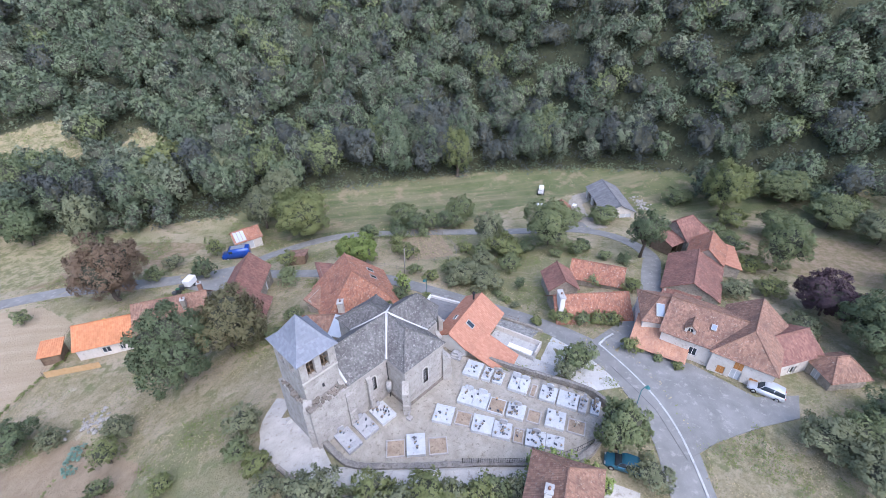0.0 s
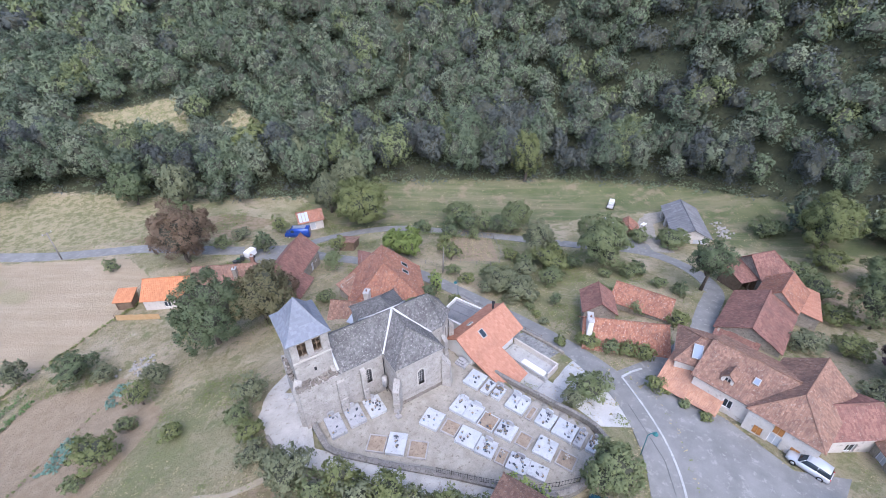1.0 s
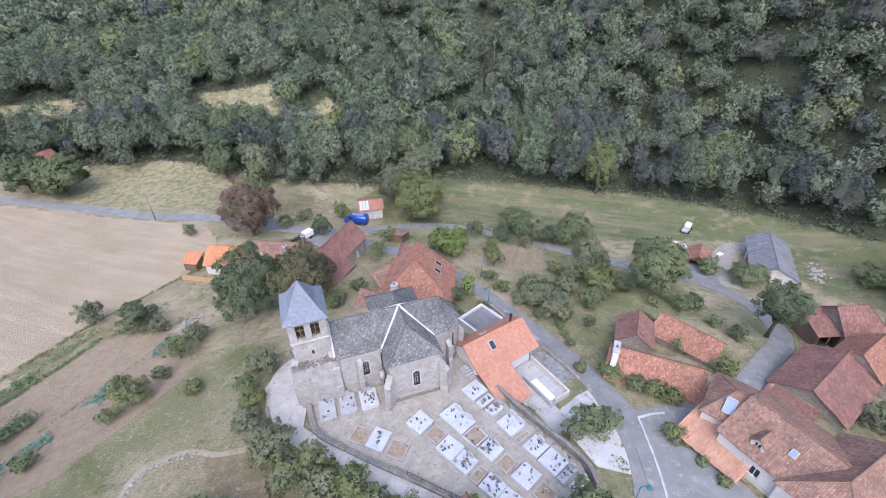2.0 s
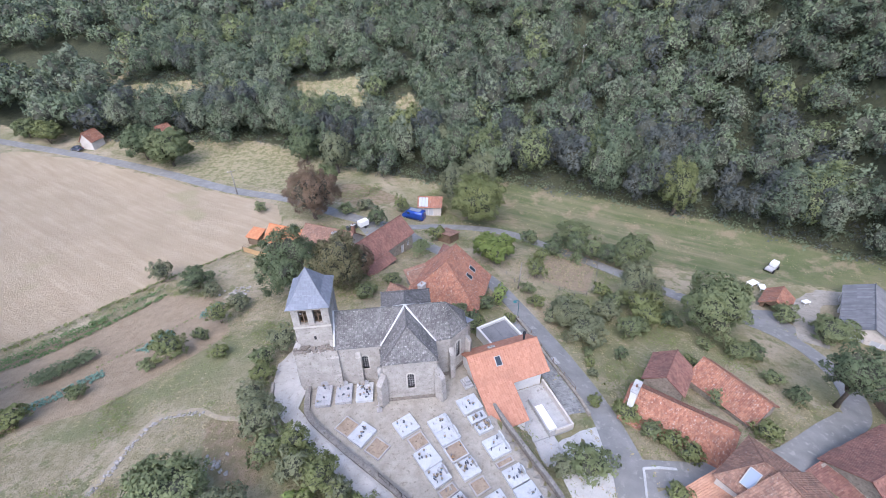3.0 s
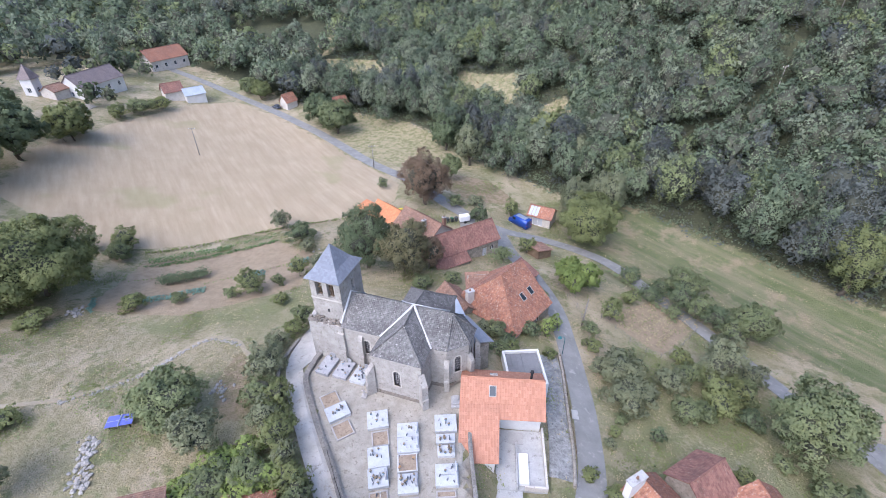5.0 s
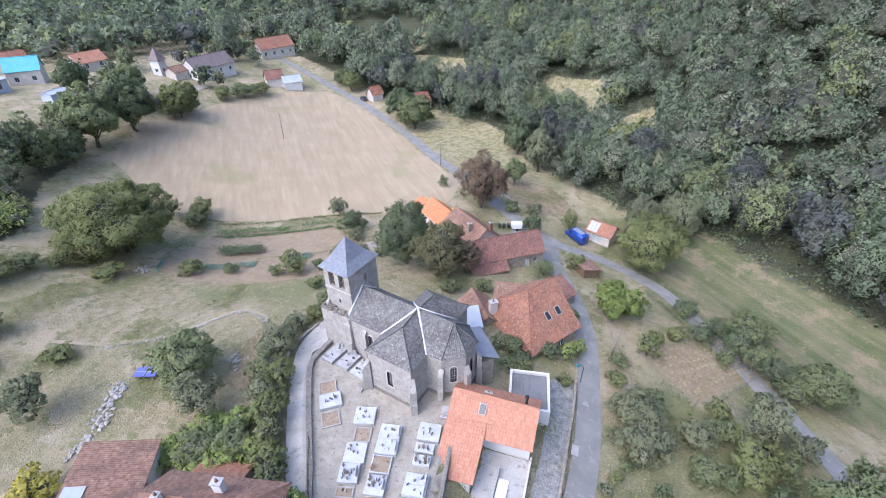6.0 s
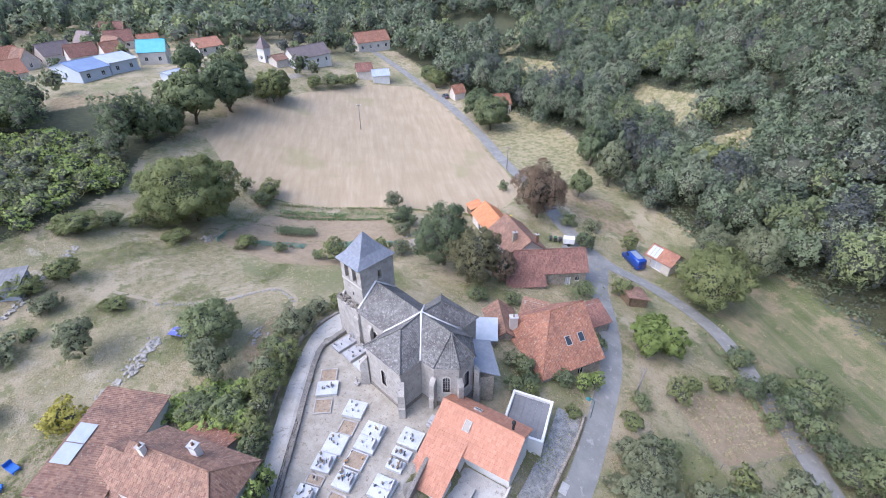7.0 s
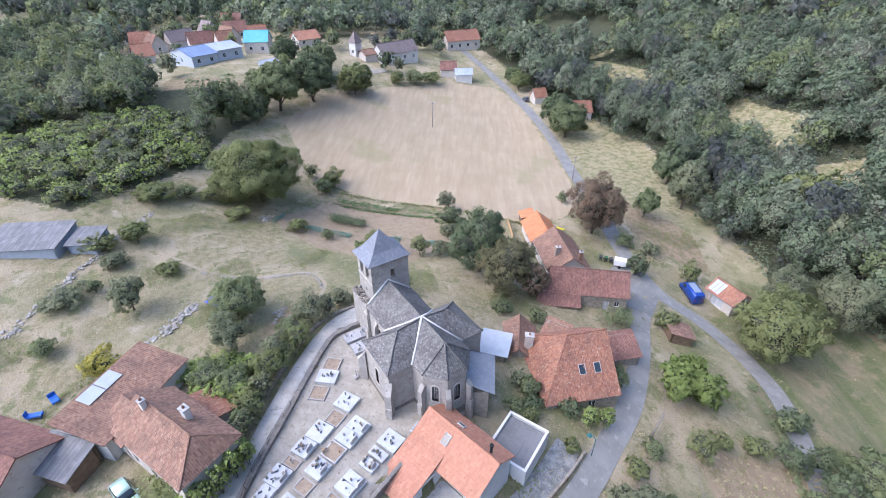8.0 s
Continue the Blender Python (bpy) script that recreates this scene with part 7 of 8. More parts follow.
far_house("workshop under blue metal roof sheets", -138.5, 3.6, 109, 8.8, 14.5, 3.4, 5.2, BLUE_SHEET, PALE_BLUE_WALL, category="workshop")
far_house("workshop with pale blue-grey roof sheets and windows", -141.5, 12.6, 109, 9.0, 13.0, 3.6, 5.0, PALE_SHEET, PALE_BLUE_WALL, category="workshop")
far_house("house under repair with a turquoise tarpaulin roof", -148, 27.6, 60, 8.4, 7.2, 4.2, 7.4, TURQUOISE)
far_house("small flat shed among far houses", -122, 23.5, 109, 5.5, 3.6, 2.4, 2.9, PALE_SHEET, PALE_BLUE_WALL, openings=False, category="shed")
far_house("house with an orange tiled roof among trees", -157, 48.6, 95, 9.5, 7.5, 3.0, 5.6, ORANGE_TILE)
pigeon = far_house("small square pigeon tower with a steep roof", -136.5, 61.4, 20, 3.4, 3.4, 5.6, 9.0, GREY_BROWN_TILE, WHITE_PLASTER, (1.69, 1.69), category="tower")
far_house("long white house with a grey-brown roof", -130.0, 75.6, 97, 17.0, 7.4, 3.8, 7.2, GREY_BROWN_TILE, WHITE_PLASTER)
far_house("low tiled annex of the long white house", -131.5, 64.0, 97, 5.0, 5.0, 2.4, 3.9, BROWN_TILE, PLASTER, openings=False)
far_house("white barn with a pale sheet roof at the field's top", -108.6, 94.0, 60, 6.4, 5.0, 2.8, 4.6, PALE_SHEET, WHITE_PLASTER, openings=False, category="barn")
far_house("barn with a plum-red roof at the field's top", -114.0, 90.4, 60, 6.0, 5.4, 3.0, 5.4, PLUM_TILE, category="barn", openings=False)
far_house("small pointed house on the valley road", -79.5, 107.5, 75, 4.6, 3.8, 2.6, 5.0, RED_TILE, openings=False)
far_house("low house with a red tiled roof behind roadside trees", -59.5, 106.5, 60, 8.0, 6.4, 3.4, 6.2, RED_TILE)
far_house("long house with a red tiled roof below the woods", -142.2, 116.0, 80, 16, 8, 4.0, 7.6, RED_TILE)
for x, y, turn, l, roof, label in ((-172, 12, 95, 12, PLUM_TILE, "village house with a plum tiled roof"), (-186, 6, 110, 14, GREY_BROWN_TILE, "village house with a grey-brown roof"), (-178, 24, 30, 9, BROWN_TILE, "village house with a steep brown roof"), (-192, 30, 80, 12, PLUM_TILE, "village house with a plum tiled roof"),
                               (-200, 20, 20, 10, GREY_BROWN_TILE, "village house with a grey-brown roof"), (-168, 34, 80, 9, RED_TILE, "village house with a red tiled roof"), (-160, 19, 100, 8, RED_TILE, "village house with a red tiled roof"), (-163, -10, 100, 8, ORANGE_TILE, "village house with an orange tiled roof"),
                               (-192, -8, 75, 10, RED_TILE, "village house with a red tiled roof"), (-184, -4, 20, 9, BROWN_TILE, "village house with a brown tiled roof"), (-215, 34, 60, 12, PLUM_TILE, "village house with a plum tiled roof")):
    far_house(label + " up the valley", x - 6, y, turn, l * 0.78, 6.2, 3.6, 7.2, roof)
sheet("hamlet_road", [(-166, -2), (-163, 3), (-200, 12), (-236, 14), (-236, 9), (-198, 6)], ASPHALT, 0.2, "grey road into the far hamlet", "road", 6.0)
sheet("hamlet_drive", [(-112, 47), (-120, 54), (-122, 66), (-119, 66), (-116, 56), (-108, 49)], GRAVEL, 0.15, "pale gravel drive of the long white house", "path", 3.0)

# ---- vehicles ----
RUBBER = mottled("tyre_rubber", (0.015, 0.015, 0.016), (0.03, 0.03, 0.03), None, 4.0, 20.0, 0.8, 0.0)
ALLOY = mottled("wheel_alloy", (0.5, 0.5, 0.52), (0.6, 0.6, 0.62), None, 4.0, 20.0, 0.35, 0.0, 0.8)
LAMP_RED = mottled("red_lamp", (0.4, 0.02, 0.02), (0.5, 0.03, 0.03), None, 4.0, 20.0, 0.3, 0.0)


def car_paint(name, colour, rough=0.3, metal=0.3):
    m, tree, shader = material(name, rough, metal)
    shader.inputs["Base Color"].default_value, shader.inputs["Specular IOR Level"].default_value = (*colour, 1), 0.5
    shader.inputs["Coat Weight"].default_value = 0.5
    return m


def loft(name, sections, mat, parent, label="", bevel=0.0):
    """A closed body through cross sections of (x, bottom, top, half width below, half width above)."""
    bm = bmesh.new()
    rows = []
    for x, z0, z1, w0, w1 in sections:
        rows.append([bm.verts.new((x, y, z)) for y, z in ((-w0 * 0.94, z0), (w0 * 0.94, z0), (w0, z0 + (z1 - z0) * 0.35), (w1, z1 - 0.04), (w1 * 0.86, z1), (-w1 * 0.86, z1), (-w1, z1 - 0.04), (-w0, z0 + (z1 - z0) * 0.35))])
    for p, q in zip(rows, rows[1:]):
        for k in range(8):
            bm.faces.new((p[k], p[(k + 1) % 8], q[(k + 1) % 8], q[k]))
    bm.faces.new(rows[0][::-1]), bm.faces.new(rows[-1])
    return part(name, bm, mat, parent, label, True)


def car(name, label, x, y, turn, length, width, height, paint, kind="car", lift=0.08):
    ob = thing(name, label, "van" if kind == "van" else "car", (x, y, float(land(x, y)) + lift), turn)
    L, w, belt = length / 2, width / 2, height * 0.58
    if kind == "van":
        loft("body", [(-L, 0.35, height * 0.93, w * 0.95, w * 0.88), (-L + 0.1, 0.28, height, w, w * 0.9), (L * 0.42, 0.28, height, w, w * 0.9), (L * 0.62, 0.28, belt + 0.12, w, w * 0.92), (L * 0.92, 0.3, belt - 0.12, w * 0.96, w * 0.85), (L, 0.35, belt - 0.35, w * 0.9, w * 0.8)], paint, ob)
        box("roof_ladder", -L * 0.7, L * 0.3, -w * 0.6, w * 0.6, height + 0.02, height + 0.08, ALLOY, ob)
        bm = bmesh.new()
        vs = [bm.verts.new(p) for p in ((L * 0.44, -w * 0.84, height - 0.08), (L * 0.44, w * 0.84, height - 0.08), (L * 0.63, w * 0.9, belt + 0.16), (L * 0.63, -w * 0.9, belt + 0.16))]
        low = [bm.verts.new(v.co + Vector((0.05, 0, 0.03))) for v in vs]
        bm.faces.new(low), bm.faces.new(vs[::-1])
        for k in range(4):
            bm.faces.new((vs[k], vs[(k + 1) % 4], low[(k + 1) % 4], low[k]))
        part("windscreen", bm, GLASS, ob)
        for s in (-1, 1):
            box("side_window", L * 0.2, L * 0.46, s * w * 0.95 - 0.02, s * w * 0.95 + 0.02, belt + 0.1, height * 0.88, GLASS, ob)
    else:
        tail = 0.86 if kind == "mpv" else 0.7
        loft("body", [(-L, 0.4, belt - 0.1, w * 0.86, w * 0.8), (-L + 0.12, 0.25, belt, w * 0.96, w * 0.9), (-L * 0.3, 0.22, belt + 0.02, w, w * 0.95), (L * 0.35, 0.22, belt, w, w * 0.95), (L * 0.85, 0.25, belt - 0.16, w * 0.95, w * 0.86), (L, 0.32, belt - 0.32, w * 0.82, w * 0.74)], paint, ob)
        loft("greenhouse", [(-L * (tail + 0.1), belt - 0.02, belt + 0.02, w * 0.86, w * 0.84), (-L * tail, belt - 0.02, height - 0.12, w * 0.9, w * 0.74), (L * 0.02, belt - 0.02, height - 0.02, w * 0.91, w * 0.76), (L * 0.2, belt - 0.02, height - 0.14, w * 0.9, w * 0.72), (L * 0.5, belt - 0.02, belt + 0.01, w * 0.86, w * 0.84)], GLASS, ob, "tinted windows")
        loft("roof", [(-L * tail - 0.02, height - 0.14, height - 0.09, w * 0.72, w * 0.7), (-L * 0.4, height - 0.05, height + 0.02, w * 0.76, w * 0.72), (L * 0.02, height - 0.04, height + 0.02, w * 0.76, w * 0.72), (L * 0.2, height - 0.16, height - 0.1, w * 0.72, w * 0.68)], paint, ob)
        for s in (-1, 1):
            for px, lean in ((-L * 0.35, 0.0), (L * 0.22, 0.35)):
                tube("pillar", [(px + lean, s * w * 0.9, belt), (px, s * w * 0.77, height - 0.08)], 0.035, paint, ob, 4)
    for sx in (-0.62, 0.62):
        for s in (-1, 1):
            wheel = tube("wheel", [(sx * L, s * (w - 0.2), 0.31), (sx * L, s * (w + 0.02), 0.31)], 0.31, RUBBER, ob, 14)
            tube("rim", [(sx * L, s * (w - 0.02), 0.31), (sx * L, s * (w + 0.035), 0.31)], 0.19, ALLOY, wheel, 10)
    for s in (-1, 1):
        box("headlight", L * 0.9, L * 0.985, s * w * 0.62 - 0.14, s * w * 0.62 + 0.14, belt - 0.4, belt - 0.24, ALLOY, ob)
        box("tail_lamp", -L * 1.0 - 0.01, -L * 0.96, s * w * 0.74 - 0.08, s * w * 0.74 + 0.08, belt - 0.3, belt - 0.05, LAMP_RED, ob)
        box("wing_mirror", L * 0.34, L * 0.4, s * (w + 0.1) - 0.09, s * (w + 0.1) + 0.09, belt + 0.02, belt + 0.16, paint, ob)
    return ob


car("van", "royal blue delivery van with a roof ladder on the lane", 15.6, 58.1, 148, 5.6, 2.0, 2.4, car_paint("van_blue", (0.015, 0.06, 0.32)), "van")
car("car", "silver family car parked before the white-fronted house", 42.2, -32.3, 98, 3.9, 1.7, 1.6, car_paint("car_silver", (0.62, 0.64, 0.67), 0.3, 0.4), "mpv")
car("car", "dark teal hatchback parked under the round tree", 20.5, -24.6, 114, 4.0, 1.7, 1.45, car_paint("car_teal", (0.03, 0.12, 0.18)))
car("car", "pale green car in the lane house yard", 9.8, -29.4, 20, 4.0, 1.65, 1.45, car_paint("car_pale_green", (0.42, 0.58, 0.50)))
car("car", "small dark car parked on the valley road", -83.0, 104.6, 160, 3.9, 1.6, 1.45, car_paint("car_dark", (0.06, 0.07, 0.1)))
car("car", "blue car on the far hamlet road", -178.0, 5.0, 170, 4.2, 1.7, 1.5, car_paint("car_blue", (0.1, 0.2, 0.4)), lift=0.3)
car("car", "white car parked beside the barns", 71.0, -12.4, 30, 4.0, 1.7, 1.5, car_paint("car_white", (0.75, 0.75, 0.76)))
trailer = thing("trailer", "small white box trailer on the asphalt", "trailer", (4.1, 51.6, float(land(4.1, 51.6)) + 0.06), 35)
box("box_body", -1.1, 1.1, -0.7, 0.7, 0.45, 1.7, PAINT_WHITE, trailer, bevel=0.05)
box("drawbar", 1.1, 2.0, -0.05, 0.05, 0.4, 0.5, IRON, trailer)
for s in (-0.8, 0.8):
    tube("wheel", [(0, s - 0.08, 0.28), (0, s + 0.08, 0.28)], 0.28, RUBBER, trailer, 12)

# ---- poles and lamps ----
POLE_WOOD = mottled("grey_pole_wood", (0.20, 0.18, 0.16), (0.30, 0.27, 0.24), None, 2.0, 14.0, relief=0.01)


def power_pole(label, x, y, height, turn=0.0, lean=0.0, arms=True):
    ob = thing("power_pole", label, "pole", (x, y, float(land(x, y))), turn)
    tube("pole", [(0, 0, -0.5), (lean, 0, height)], [0.14, 0.09], POLE_WOOD, ob, 7)
    if arms:
        box("crossarm", lean - 0.9, lean + 0.9, -0.06, 0.06, height - 0.35, height - 0.23, POLE_WOOD, ob)
        for k in (-0.8, 0.0, 0.8):
            tube("insulator", [(lean + k, 0, height - 0.23), (lean + k, 0, height - 0.02)], 0.05, PAINT_WHITE, ob, 6)
    return ob


power_pole("slim grey power pole in the stubble field", -75.7, 58.9, 7.8, 20, 0.1)
power_pole("short wooden pole beside the church road", 31.9, 22.3, 5.4, 0, 0.3, False)
power_pole("power pole beside the valley road", -29.0, 73.4, 6.6, 30)
power_pole("power pole standing among hillside trees", 67.7, 96.6, 9.0, 40)
power_pole("tall power pole high on the wooded hillside", 82.0, 121.0, 12.0, 40)
power_pole("wooden pole in the far hamlet", -170.0, -14.0, 9.0, 0)


def street_lamp(label, x, y, height, turn, colour):
    ob = thing("street_lamp", label, "lamp", (x, y, float(land(x, y))), turn)
    tube("pole", [(0, 0, -0.3), (0, 0, height), (0.25, 0, height + 0.3), (0.6, 0, height + 0.35)], 0.05, colour, ob, 7)
    bm = bmesh.new()
    bmesh.ops.create_cone(bm, cap_ends=True, segments=12, radius1=0.3, radius2=0.1, depth=0.28, matrix=Matrix.Translation((0.75, 0, height + 0.3)))
    head = part("lamp_head", bm, colour, ob, "dark green lamp shade")
    box("diffuser", 0.6, 0.9, -0.13, 0.13, height + 0.1, height + 0.158, PAINT_WHITE, head)
    return ob


TEAL_IRON = mottled("teal_painted_iron", (0.03, 0.13, 0.14), (0.05, 0.18, 0.19), None, 3.0, 16.0, 0.5, 0.0)
street_lamp("teal street lamp at the bend of the church road", 28.4, -22.2, 3.4, -30, TEAL_IRON)
street_lamp("dark street lamp beside the church road", 29.8, 14.2, 3.0, 200, TEAL_IRON)

# ---- garden rows, fences, heaps and small things ----
CABBAGE = leafy("cabbage_leaves", (0.08, 0.14, 0.11), (0.17, 0.25, 0.20), (0.25, 0.32, 0.26))
LEEK = leafy("leek_leaves", (0.06, 0.10, 0.04), (0.14, 0.20, 0.08), (0.24, 0.26, 0.12))


def crop(name, label, rows, gap, height, size, mat, seed, per=16):
    """Rows of plants as one object: a tuft of leaves every gap metres."""
    rng = np.random.default_rng(seed)
    cards, ups = [], []
    for a, b in rows:
        a, b = np.array(a, float), np.array(b, float)
        n = max(2, int(np.linalg.norm(b - a) / gap))
        for k in range(n):
            if rng.random() < 0.12:
                continue
            q = a + (b - a) * (k + 0.5) / n + rng.normal(size=2) * 0.08
            h = height * rng.uniform(0.7, 1.2)
            centres = np.array([[*q, float(land(*q)) + h * 0.5]])
            corners, normals = leaves(rng, centres, np.array([h * 0.55]), per, size)
            cards.append(corners), ups.append(normals)
    return tagged(new(name, loose_mesh(name, np.concatenate(cards), np.concatenate(ups), None, (mat,))), label, "crop", kind="stuff")


A0, A1 = np.array([-50.2, 15.8]), np.array([-31.4, 33.0])
across_rows = np.array([0.67, -0.74])
shift = lambda d, s0=0.0, s1=1.0: (A0 + (A1 - A0) * s0 + across_rows * d, A0 + (A1 - A0) * s1 + across_rows * d)
crop("tomato_row", "staked tomato plants in long garden rows", [shift(0.6, 0.03, 0.98), shift(1.5, 0.02, 0.6)], 0.6, 0.9, 0.16, LEEK, 61, 20)
crop("bean_row", "low green vegetable rows along the garden's edge", [shift(2.4, 0.0, 0.97), shift(2.9, 0.1, 0.97)], 0.45, 0.4, 0.14, LEEK, 62)
crop("maize_row", "dense dark green hedge-like row of tall plants", [((-40.4, 11.0), (-34.8, 16.0)), ((-40.0, 10.4), (-34.4, 15.4))], 0.3, 1.9, 0.17, LEAF_DEEP, 63, 40)
crop("cabbage_patch", "blue-green cabbages on bare garden soil", [((-39.2 + 0.5 * k, 4.6 - 0.55 * k), (-31.2 + 0.5 * k, 11.8 - 0.55 * k)) for k in range(3)] + [((-45.0 + 0.6 * k, 2.2 - 0.4 * k), (-42.4 + 0.6 * k, -0.9 - 0.2 * k)) for k in range(3)], 0.55, 0.45, 0.17, CABBAGE, 64)
crop("cabbage_patch", "blue-green cabbages near the garden's end", [((-21.6 + 0.6 * k, 22.0 - 0.3 * k), (-19.4 + 0.6 * k, 25.6 - 0.3 * k)) for k in range(3)] + [((-28.2 + 0.6 * k, 15.4 - 0.3 * k), (-25.2 + 0.6 * k, 19.6 - 0.3 * k)) for k in range(4)], 0.5, 0.45, 0.17, CABBAGE, 65)
crop("flower_row", "a thin row of low yellowish flowers on soil", [((-33.0, 12.8), (-21.8, 22.6)), ((-46.4, 9.0), (-42.0, 13.0))], 0.6, 0.3, 0.1, LEAF_LIME, 66)
crop("plot_row", "dry vegetable rows in the fenced plot", [((36.0 + 1.4 * k, 26.4 - 0.75 * k), (46.0 + 0.8 * k, 38.6 - 0.7 * k)) for k in range(6)], 0.9, 0.35, 0.13, DRY, 67, 10)
crop("hedge", "scrubby hedge between stubble field and garden", [((-52.0, 17.6), (-33.4, 34.6)), ((-33.4, 34.6), (-24.0, 40.6)), ((-24.0, 40.6), (-15.0, 46.6))], 0.5, 0.55, 0.16, WEED, 68, 18)
crop("hedge", "bushy hedge along the valley lane", [((33.6, 44.6), (41.4, 38.2)), ((41.4, 38.2), (46.6, 31.0))], 0.6, 0.9, 0.17, LEAF_WOOD, 69, 26)
crop("ivy", "yellow-green creeper on the lane house wall", [((10.9, -19.3), (13.4, -22.8)), ((11.3, -19.1), (13.8, -22.6)), ((13.3, -23.2), (11.2, -27.2))], 0.35, 2.6, 0.2, LEAF_LIME, 70, 60)
crop("ivy", "green creeper on the barn's end wall", [((14.8, 33.4), (17.6, 36.6))], 0.4, 3.0, 0.2, LEAF_WOOD, 71, 60)

STONE_BITS = mottled("loose_stones", (0.26, 0.24, 0.215), (0.42, 0.40, 0.37), (0.18, 0.16, 0.14), 2.0, 9.0, relief=0.02)
stone_shapes = []
SMALL_VERTS, SMALL_FACES = BALLS[1]
for k in range(5):
    rng = np.random.default_rng(80 + k)
    me = bpy.data.meshes.new("stone")
    v = SMALL_VERTS * (1 + 0.25 * rng.normal(size=(len(SMALL_VERTS), 1)).clip(-1, 1)) * np.array([1.0, 0.75, 0.55])
    me.from_pydata([tuple(q) for q in v], [], SMALL_FACES.tolist())
    me.materials.append(STONE_BITS)
    stone_shapes.append(me)


def heap(label, line, width, count, size, seed, name="stone_heap"):
    """Loose stones along a line, each a piece of its own."""
    rng = np.random.default_rng(seed)
    pts = spline(line, 0.5)
    ob = thing(name, label, "stones", (*pts[0], float(land(*pts[0]))))
    for k in range(count):
        q = pts[rng.integers(len(pts))] + rng.normal(size=2) * width
        s = size * rng.uniform(0.5, 1.5)
        o = new("stone", stone_shapes[rng.integers(5)])
        o.parent = ob
        o.matrix_basis = Matrix.Translation(Vector((*q, float(land(*q)) + s * 0.25)) - ob.matrix_basis.translation) @ pose(0, 0, 0, rng.uniform(-20, 20), rng.uniform(-20, 20), rng.uniform(0, 360)) @ Matrix.Scale(s, 4)
    return ob


heap("tumbled pale dry stone wall on the slope", [(-16.4, -19.2), (-15.1, -20.8), (-12.8, -23.6), (-11.4, -26.6)], 0.45, 150, 0.26, 1)
heap("remains of a round stone wall on the slope", [(-24.8, -16.6), (-22.0, -13.6), (-19.4, -9.0), (-18.6, -5.0), (-17.4, -1.8), (-14.6, -1.2), (-12.0, -1.5)], 0.16, 170, 0.17, 2)
heap("dry stone wall remains near the metal sheds", [(-45.4, -21.0), (-39.1, -27.6), (-35.0, -30.4), (-31.5, -33.3), (-26.1, -38.1), (-21.5, -41.4)], 0.4, 260, 0.26, 3)
heap("scattered pale stones beside the evergreen tree", [(-9.2, -8.6), (-7.6, -9.4)], 0.5, 22, 0.22, 4)
heap("heap of pale stones and rubble below the garden", [(-15.6, 26.6), (-17.6, 29.4)], 0.9, 60, 0.26, 5)
heap("heap of logs and stones beside the farm shed", [(94.0, 3.6), (97.6, 8.6)], 0.7, 50, 0.35, 6)
heap("pile of rubble beside the barns", [(80.0, -15.6), (88.0, -18.2)], 0.6, 50, 0.4, 7)
heap("heap of stones at the walnut tree's foot", [(-42.6, -2.6), (-43.6, -1.4)], 0.5, 26, 0.3, 8)

table = thing("table_tennis_table", "bright blue table tennis table on dry grass", "table", (-15.2, -16.4, float(land(-15.2, -16.4))), 32)
BLUE_TOP = mottled("blue_table_top", (0.10, 0.12, 0.40), (0.13, 0.15, 0.46), None, 2.0, 9.0, 0.4, 0.0)
for s in (-1, 1):
    half = box("table_half", 0.02 if s > 0 else -1.37, 1.37 if s > 0 else -0.02, -0.76, 0.76, 0.72, 0.76, BLUE_TOP, table)
    box("edge_line", 0.02 if s > 0 else -1.37, 1.37 if s > 0 else -0.02, -0.012, 0.012, 0.761, 0.764, PAINT_WHITE, half)
    for y in (-0.6, 0.6):
        box("leg", s * 1.0 - 0.03, s * 1.0 + 0.03, y - 0.03, y + 0.03, -0.05, 0.718, IRON, table)
box("net", -0.01, 0.01, -0.85, 0.85, 0.765, 0.9, PAINT_WHITE, table)


def garden_fence(label, points, height, mat, gap=2.2):
    line = spline(points, gap)
    ob = thing("fence", label, "fence", (*line[0], float(land(*line[0]))))
    o = ob.matrix_basis.translation.copy()
    tops = []
    for p in line:
        z = float(land(*p))
        tube("post", [Vector((*p, z - 0.2)) - o, Vector((*p, z + height)) - o], 0.045, mat, ob, 5)
        tops.append(Vector((*p, z + height * 0.92)) - o)
    for k in (0.0, 0.45):
        tube("rail", [t - Vector((0, 0, k)) for t in tops], 0.02, mat, ob, 4)
    return ob


garden_fence("weathered wooden fence along the church road", [(29.6, 13.0), (30.6, 9.4), (31.9, 3.2), (33.0, -2.2)], 1.0, WOOD)
garden_fence("thin wooden fence beside the lane garden", [(33.4, 19.0), (30.8, 26.6), (27.2, 31.4)], 1.0, POLE_WOOD)
garden_fence("thin wooden fence round the bright-roofed house", [(-19.8, 43.4), (-17.6, 47.0), (-14.6, 51.6)], 1.2, WOOD)
garden_fence("low pole fence of the dry plot", [(34.8, 25.8), (43.6, 20.4), (52.0, 34.6)], 1.0, POLE_WOOD)
board = thing("board_fence", "tan wooden board fence beside the orange-roofed house", "fence", (-16.5, 41.3, float(land(-16.5, 41.3))), -31)
for k in range(14):
    box("board", -3.6 + k * 0.52, -3.1 + k * 0.52, -0.02, 0.02, -0.1, 1.1 + 0.04 * (k % 3), mottled("tan_board", (0.40, 0.26, 0.13), (0.48, 0.33, 0.18), None, 2.0, 14.0) if k == 0 else bpy.data.materials["tan_board"], board)


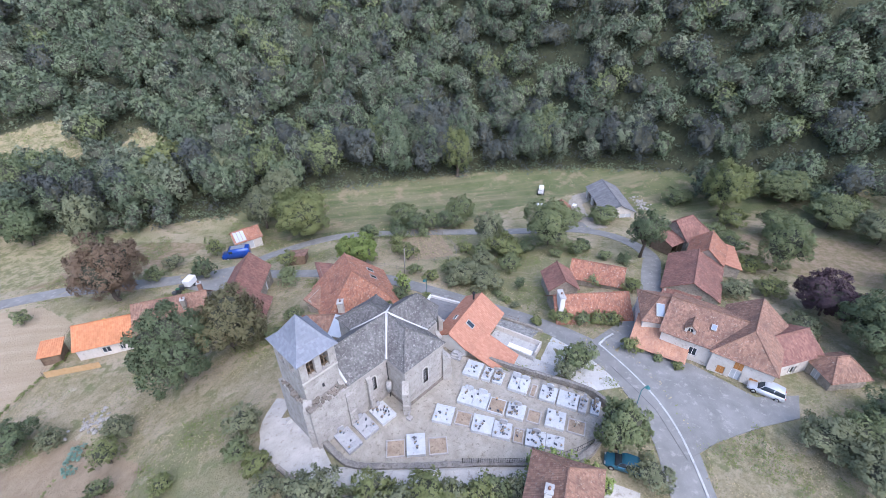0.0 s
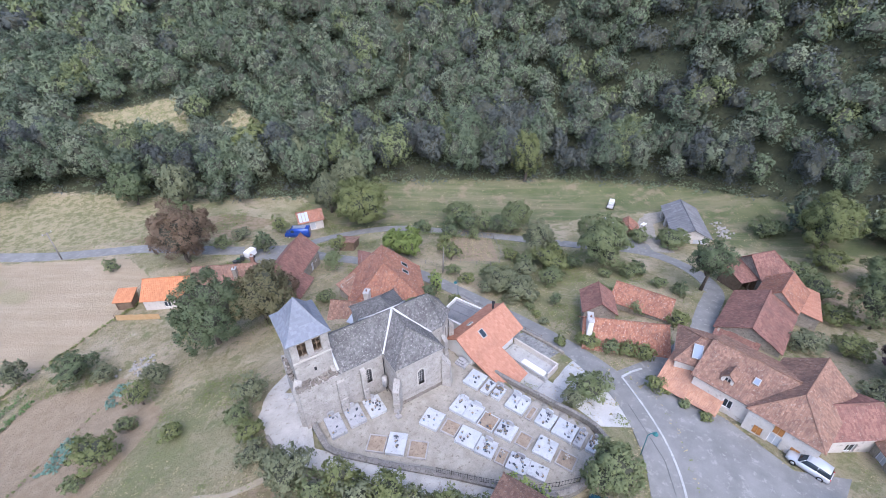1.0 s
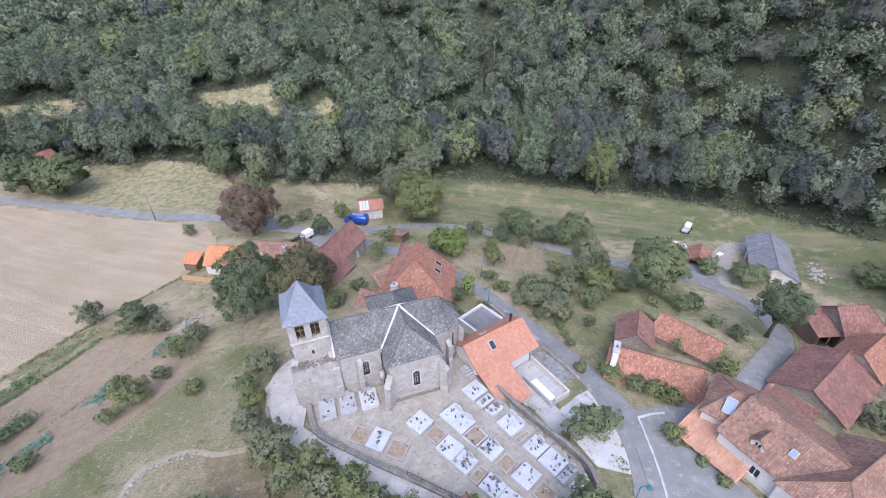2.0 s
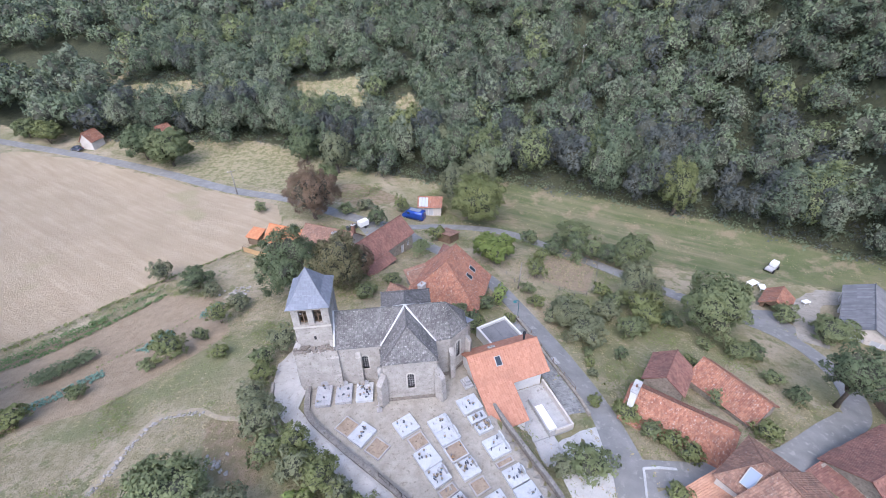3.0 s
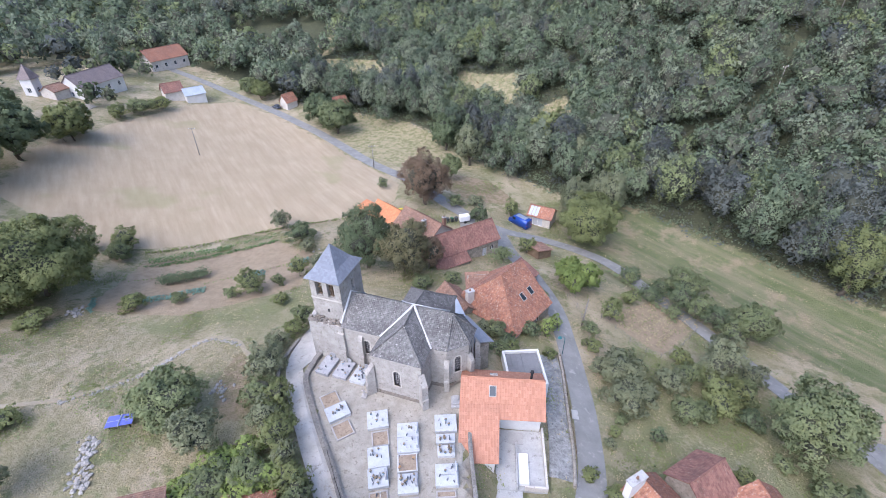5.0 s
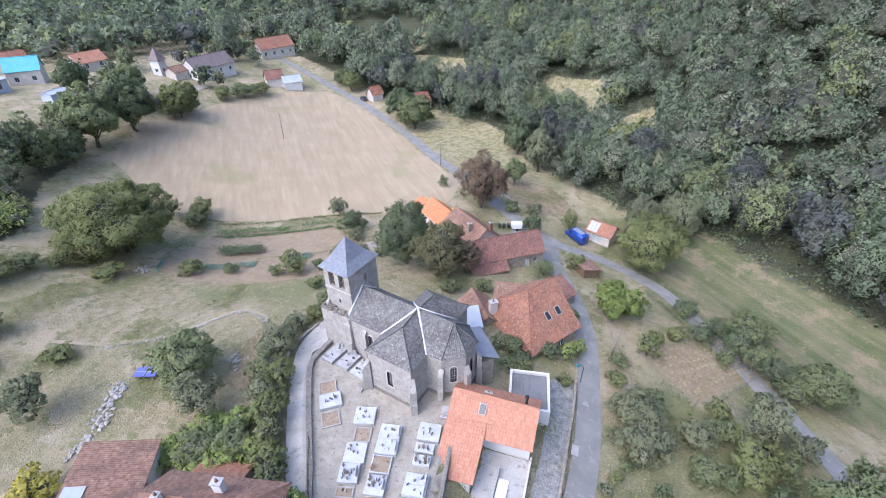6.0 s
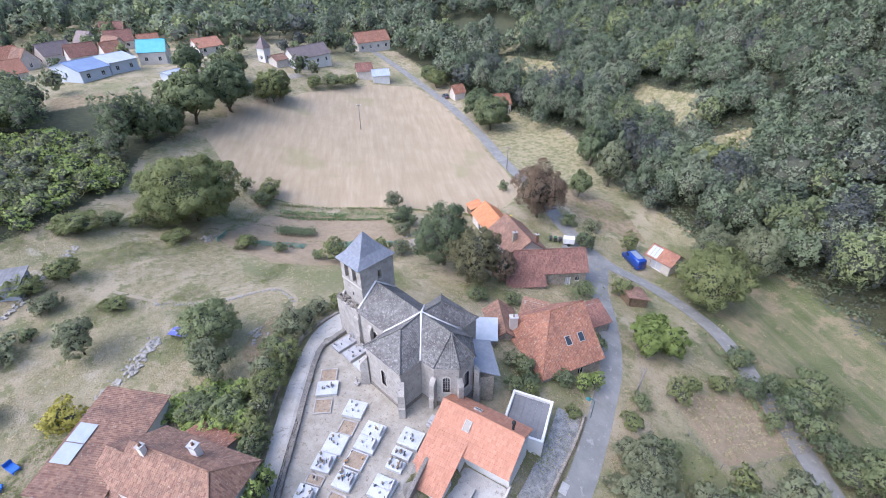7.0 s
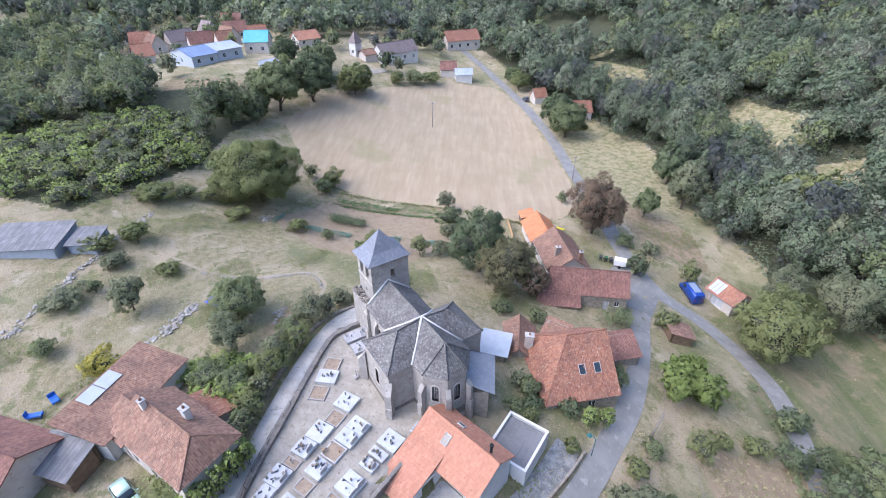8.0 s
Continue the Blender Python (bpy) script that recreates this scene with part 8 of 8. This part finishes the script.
def blob_toy(name, label, x, y, mat, w, d, h, turn=0.0):
    ob = thing(name, label, "toy", (x, y, float(land(x, y))), turn)
    box("seat", -w / 2, w / 2, -d / 2, d / 2, h * 0.3, h * 0.5, mat, ob, bevel=0.04)
    for sx in (-1, 1):
        for sy in (-1, 1):
            tube("leg", [(sx * w * 0.4, sy * d * 0.4, 0), (sx * w * 0.36, sy * d * 0.36, h * 0.3)], 0.05, mat, ob, 6)
    box("back", -w / 2, -w / 2 + 0.08, -d / 2, d / 2, h * 0.502, h, mat, ob, bevel=0.03)
    return ob


BLUE_PLASTIC = mottled("blue_plastic", (0.02, 0.10, 0.45), (0.04, 0.14, 0.5), None, 2.0, 9.0, 0.4, 0.0)
blob_toy("garden_toy", "blue plastic garden toy on dry grass", -7.6, -35.6, BLUE_PLASTIC, 1.4, 0.8, 1.0, 20)
blob_toy("garden_toy", "blue plastic slide on dry grass", -6.2, -37.4, BLUE_PLASTIC, 1.6, 0.7, 1.1, 70)
blob_toy("garden_chair", "blue plastic garden chair beside the yellow bush", -5.4, -29.6, BLUE_PLASTIC, 0.6, 0.6, 0.9, 120)
tank = thing("farm_machine", "small pale farm machine on the meadow", "machine", (85.4, 28.5, float(land(85.4, 28.5))), 30)
box("chassis", -1.6, 1.6, -0.7, 0.7, 0.4, 0.8, CONCRETE, tank, bevel=0.06)
box("hood", -0.2, 1.5, -0.6, 0.6, 0.902, 1.7, PAINT_WHITE, tank, bevel=0.08)
for sx in (-1.0, 1.0):
    for sy in (-0.8, 0.8):
        tube("wheel", [(sx, sy - 0.1, 0.4), (sx, sy + 0.1, 0.4)], 0.4, RUBBER, tank, 12)
sheet("concrete_pad", [(32.2, 3.0), (33.0, 3.2), (32.7, 4.6), (31.9, 4.4)], CONCRETE, 0.12, "pale concrete pad at the road's edge", "pavement")


def picnic_table(label, x, y, turn):
    """A garden table with a bench on either side, on crossed legs."""
    ob = thing("picnic_table", label, "table", (x, y, float(land(x, y))), turn)
    for k in range(4):
        box("board", -0.9, 0.9, -0.36 + k * 0.18, -0.2 + k * 0.18, 0.71, 0.75, YELLOW_PAINT, ob)
    for s in (-1, 1):
        box("bench", -0.9, 0.9, s * 0.68 - 0.12, s * 0.68 + 0.12, 0.41, 0.45, YELLOW_PAINT, ob)
        for sx in (-0.6, 0.6):
            tube("leg", [(sx, s * 0.75, -0.05), (sx, s * 0.2, 0.71)], 0.04, WOOD, ob, 5)
    return ob


picnic_table("yellow garden table with benches under the chestnut", -10.8, 50.4, 20)


def wheeled_bin(label, x, y, turn, mat, lid_mat):
    """A rubbish bin: a tapered body, a hinged lid, a grip and two wheels."""
    ob = thing("wheeled_bin", label, "bin", (x, y, float(land(x, y)) + 0.05), turn, "bins at the barn")
    bm = bmesh.new()
    vs = [bm.verts.new((sx * w, sy * d, z)) for w, d, z in ((0.2, 0.24, 0.06), (0.29, 0.36, 0.95)) for sx, sy in ((-1, -1), (1, -1), (1, 1), (-1, 1))]
    for f in ((3, 2, 1, 0), (4, 5, 6, 7), (0, 1, 5, 4), (1, 2, 6, 5), (2, 3, 7, 6), (3, 0, 4, 7)):
        bm.faces.new([vs[k] for k in f])
    part("body", bm, mat, ob)
    box("lid", -0.31, 0.31, -0.38, 0.38, 0.953, 1.03, lid_mat, ob, bevel=0.02)
    tube("grip", [(-0.22, 0.43, 0.96), (0.22, 0.43, 0.96)], 0.02, lid_mat, ob, 6)
    for s in (-1, 1):
        tube("wheel", [(s * 0.2, 0.3, 0.1), (s * 0.27, 0.3, 0.1)], 0.1, RUBBER, ob, 10)
    return ob


BIN_GREY = mottled("dark_bin_plastic", (0.05, 0.055, 0.06), (0.09, 0.095, 0.1), None, 3.0, 12.0, 0.5, 0.0)
BIN_GREEN = mottled("green_bin_plastic", (0.03, 0.10, 0.05), (0.05, 0.14, 0.07), None, 3.0, 12.0, 0.5, 0.0)
for k, lid_mat in enumerate((BIN_GREY, BIN_GREEN, BIN_GREY)):
    wheeled_bin("dark plastic wheeled bin beside the barn", 0.8 + 0.8 * k, 49.9 + 0.6 * k, 220 + 9 * k, BIN_GREY, lid_mat)


def garden_table(label, x, y, turn, size):
    """A white plastic table: a rimmed top on four splayed legs."""
    ob = thing("garden_table", label, "table", (x, y, float(land(x, y))), turn, "white garden tables")
    box("tabletop", -size, size, -size * 0.65, size * 0.65, 0.69, 0.73, PAINT_WHITE, ob, bevel=0.015)
    for sx in (-1, 1):
        for sy in (-1, 1):
            tube("leg", [(sx * size * 0.9, sy * size * 0.58, -0.05), (sx * size * 0.8, sy * size * 0.5, 0.69)], 0.04, PAINT_WHITE, ob, 6)
    return ob


for x, y, turn, size in ((78.0, 24.0, 20, 1.0), (78.8, 22.4, 70, 0.9), (83.4, 17.4, 10, 0.7)):
    garden_table("white plastic garden table on the meadow grass", x, y, turn, size)
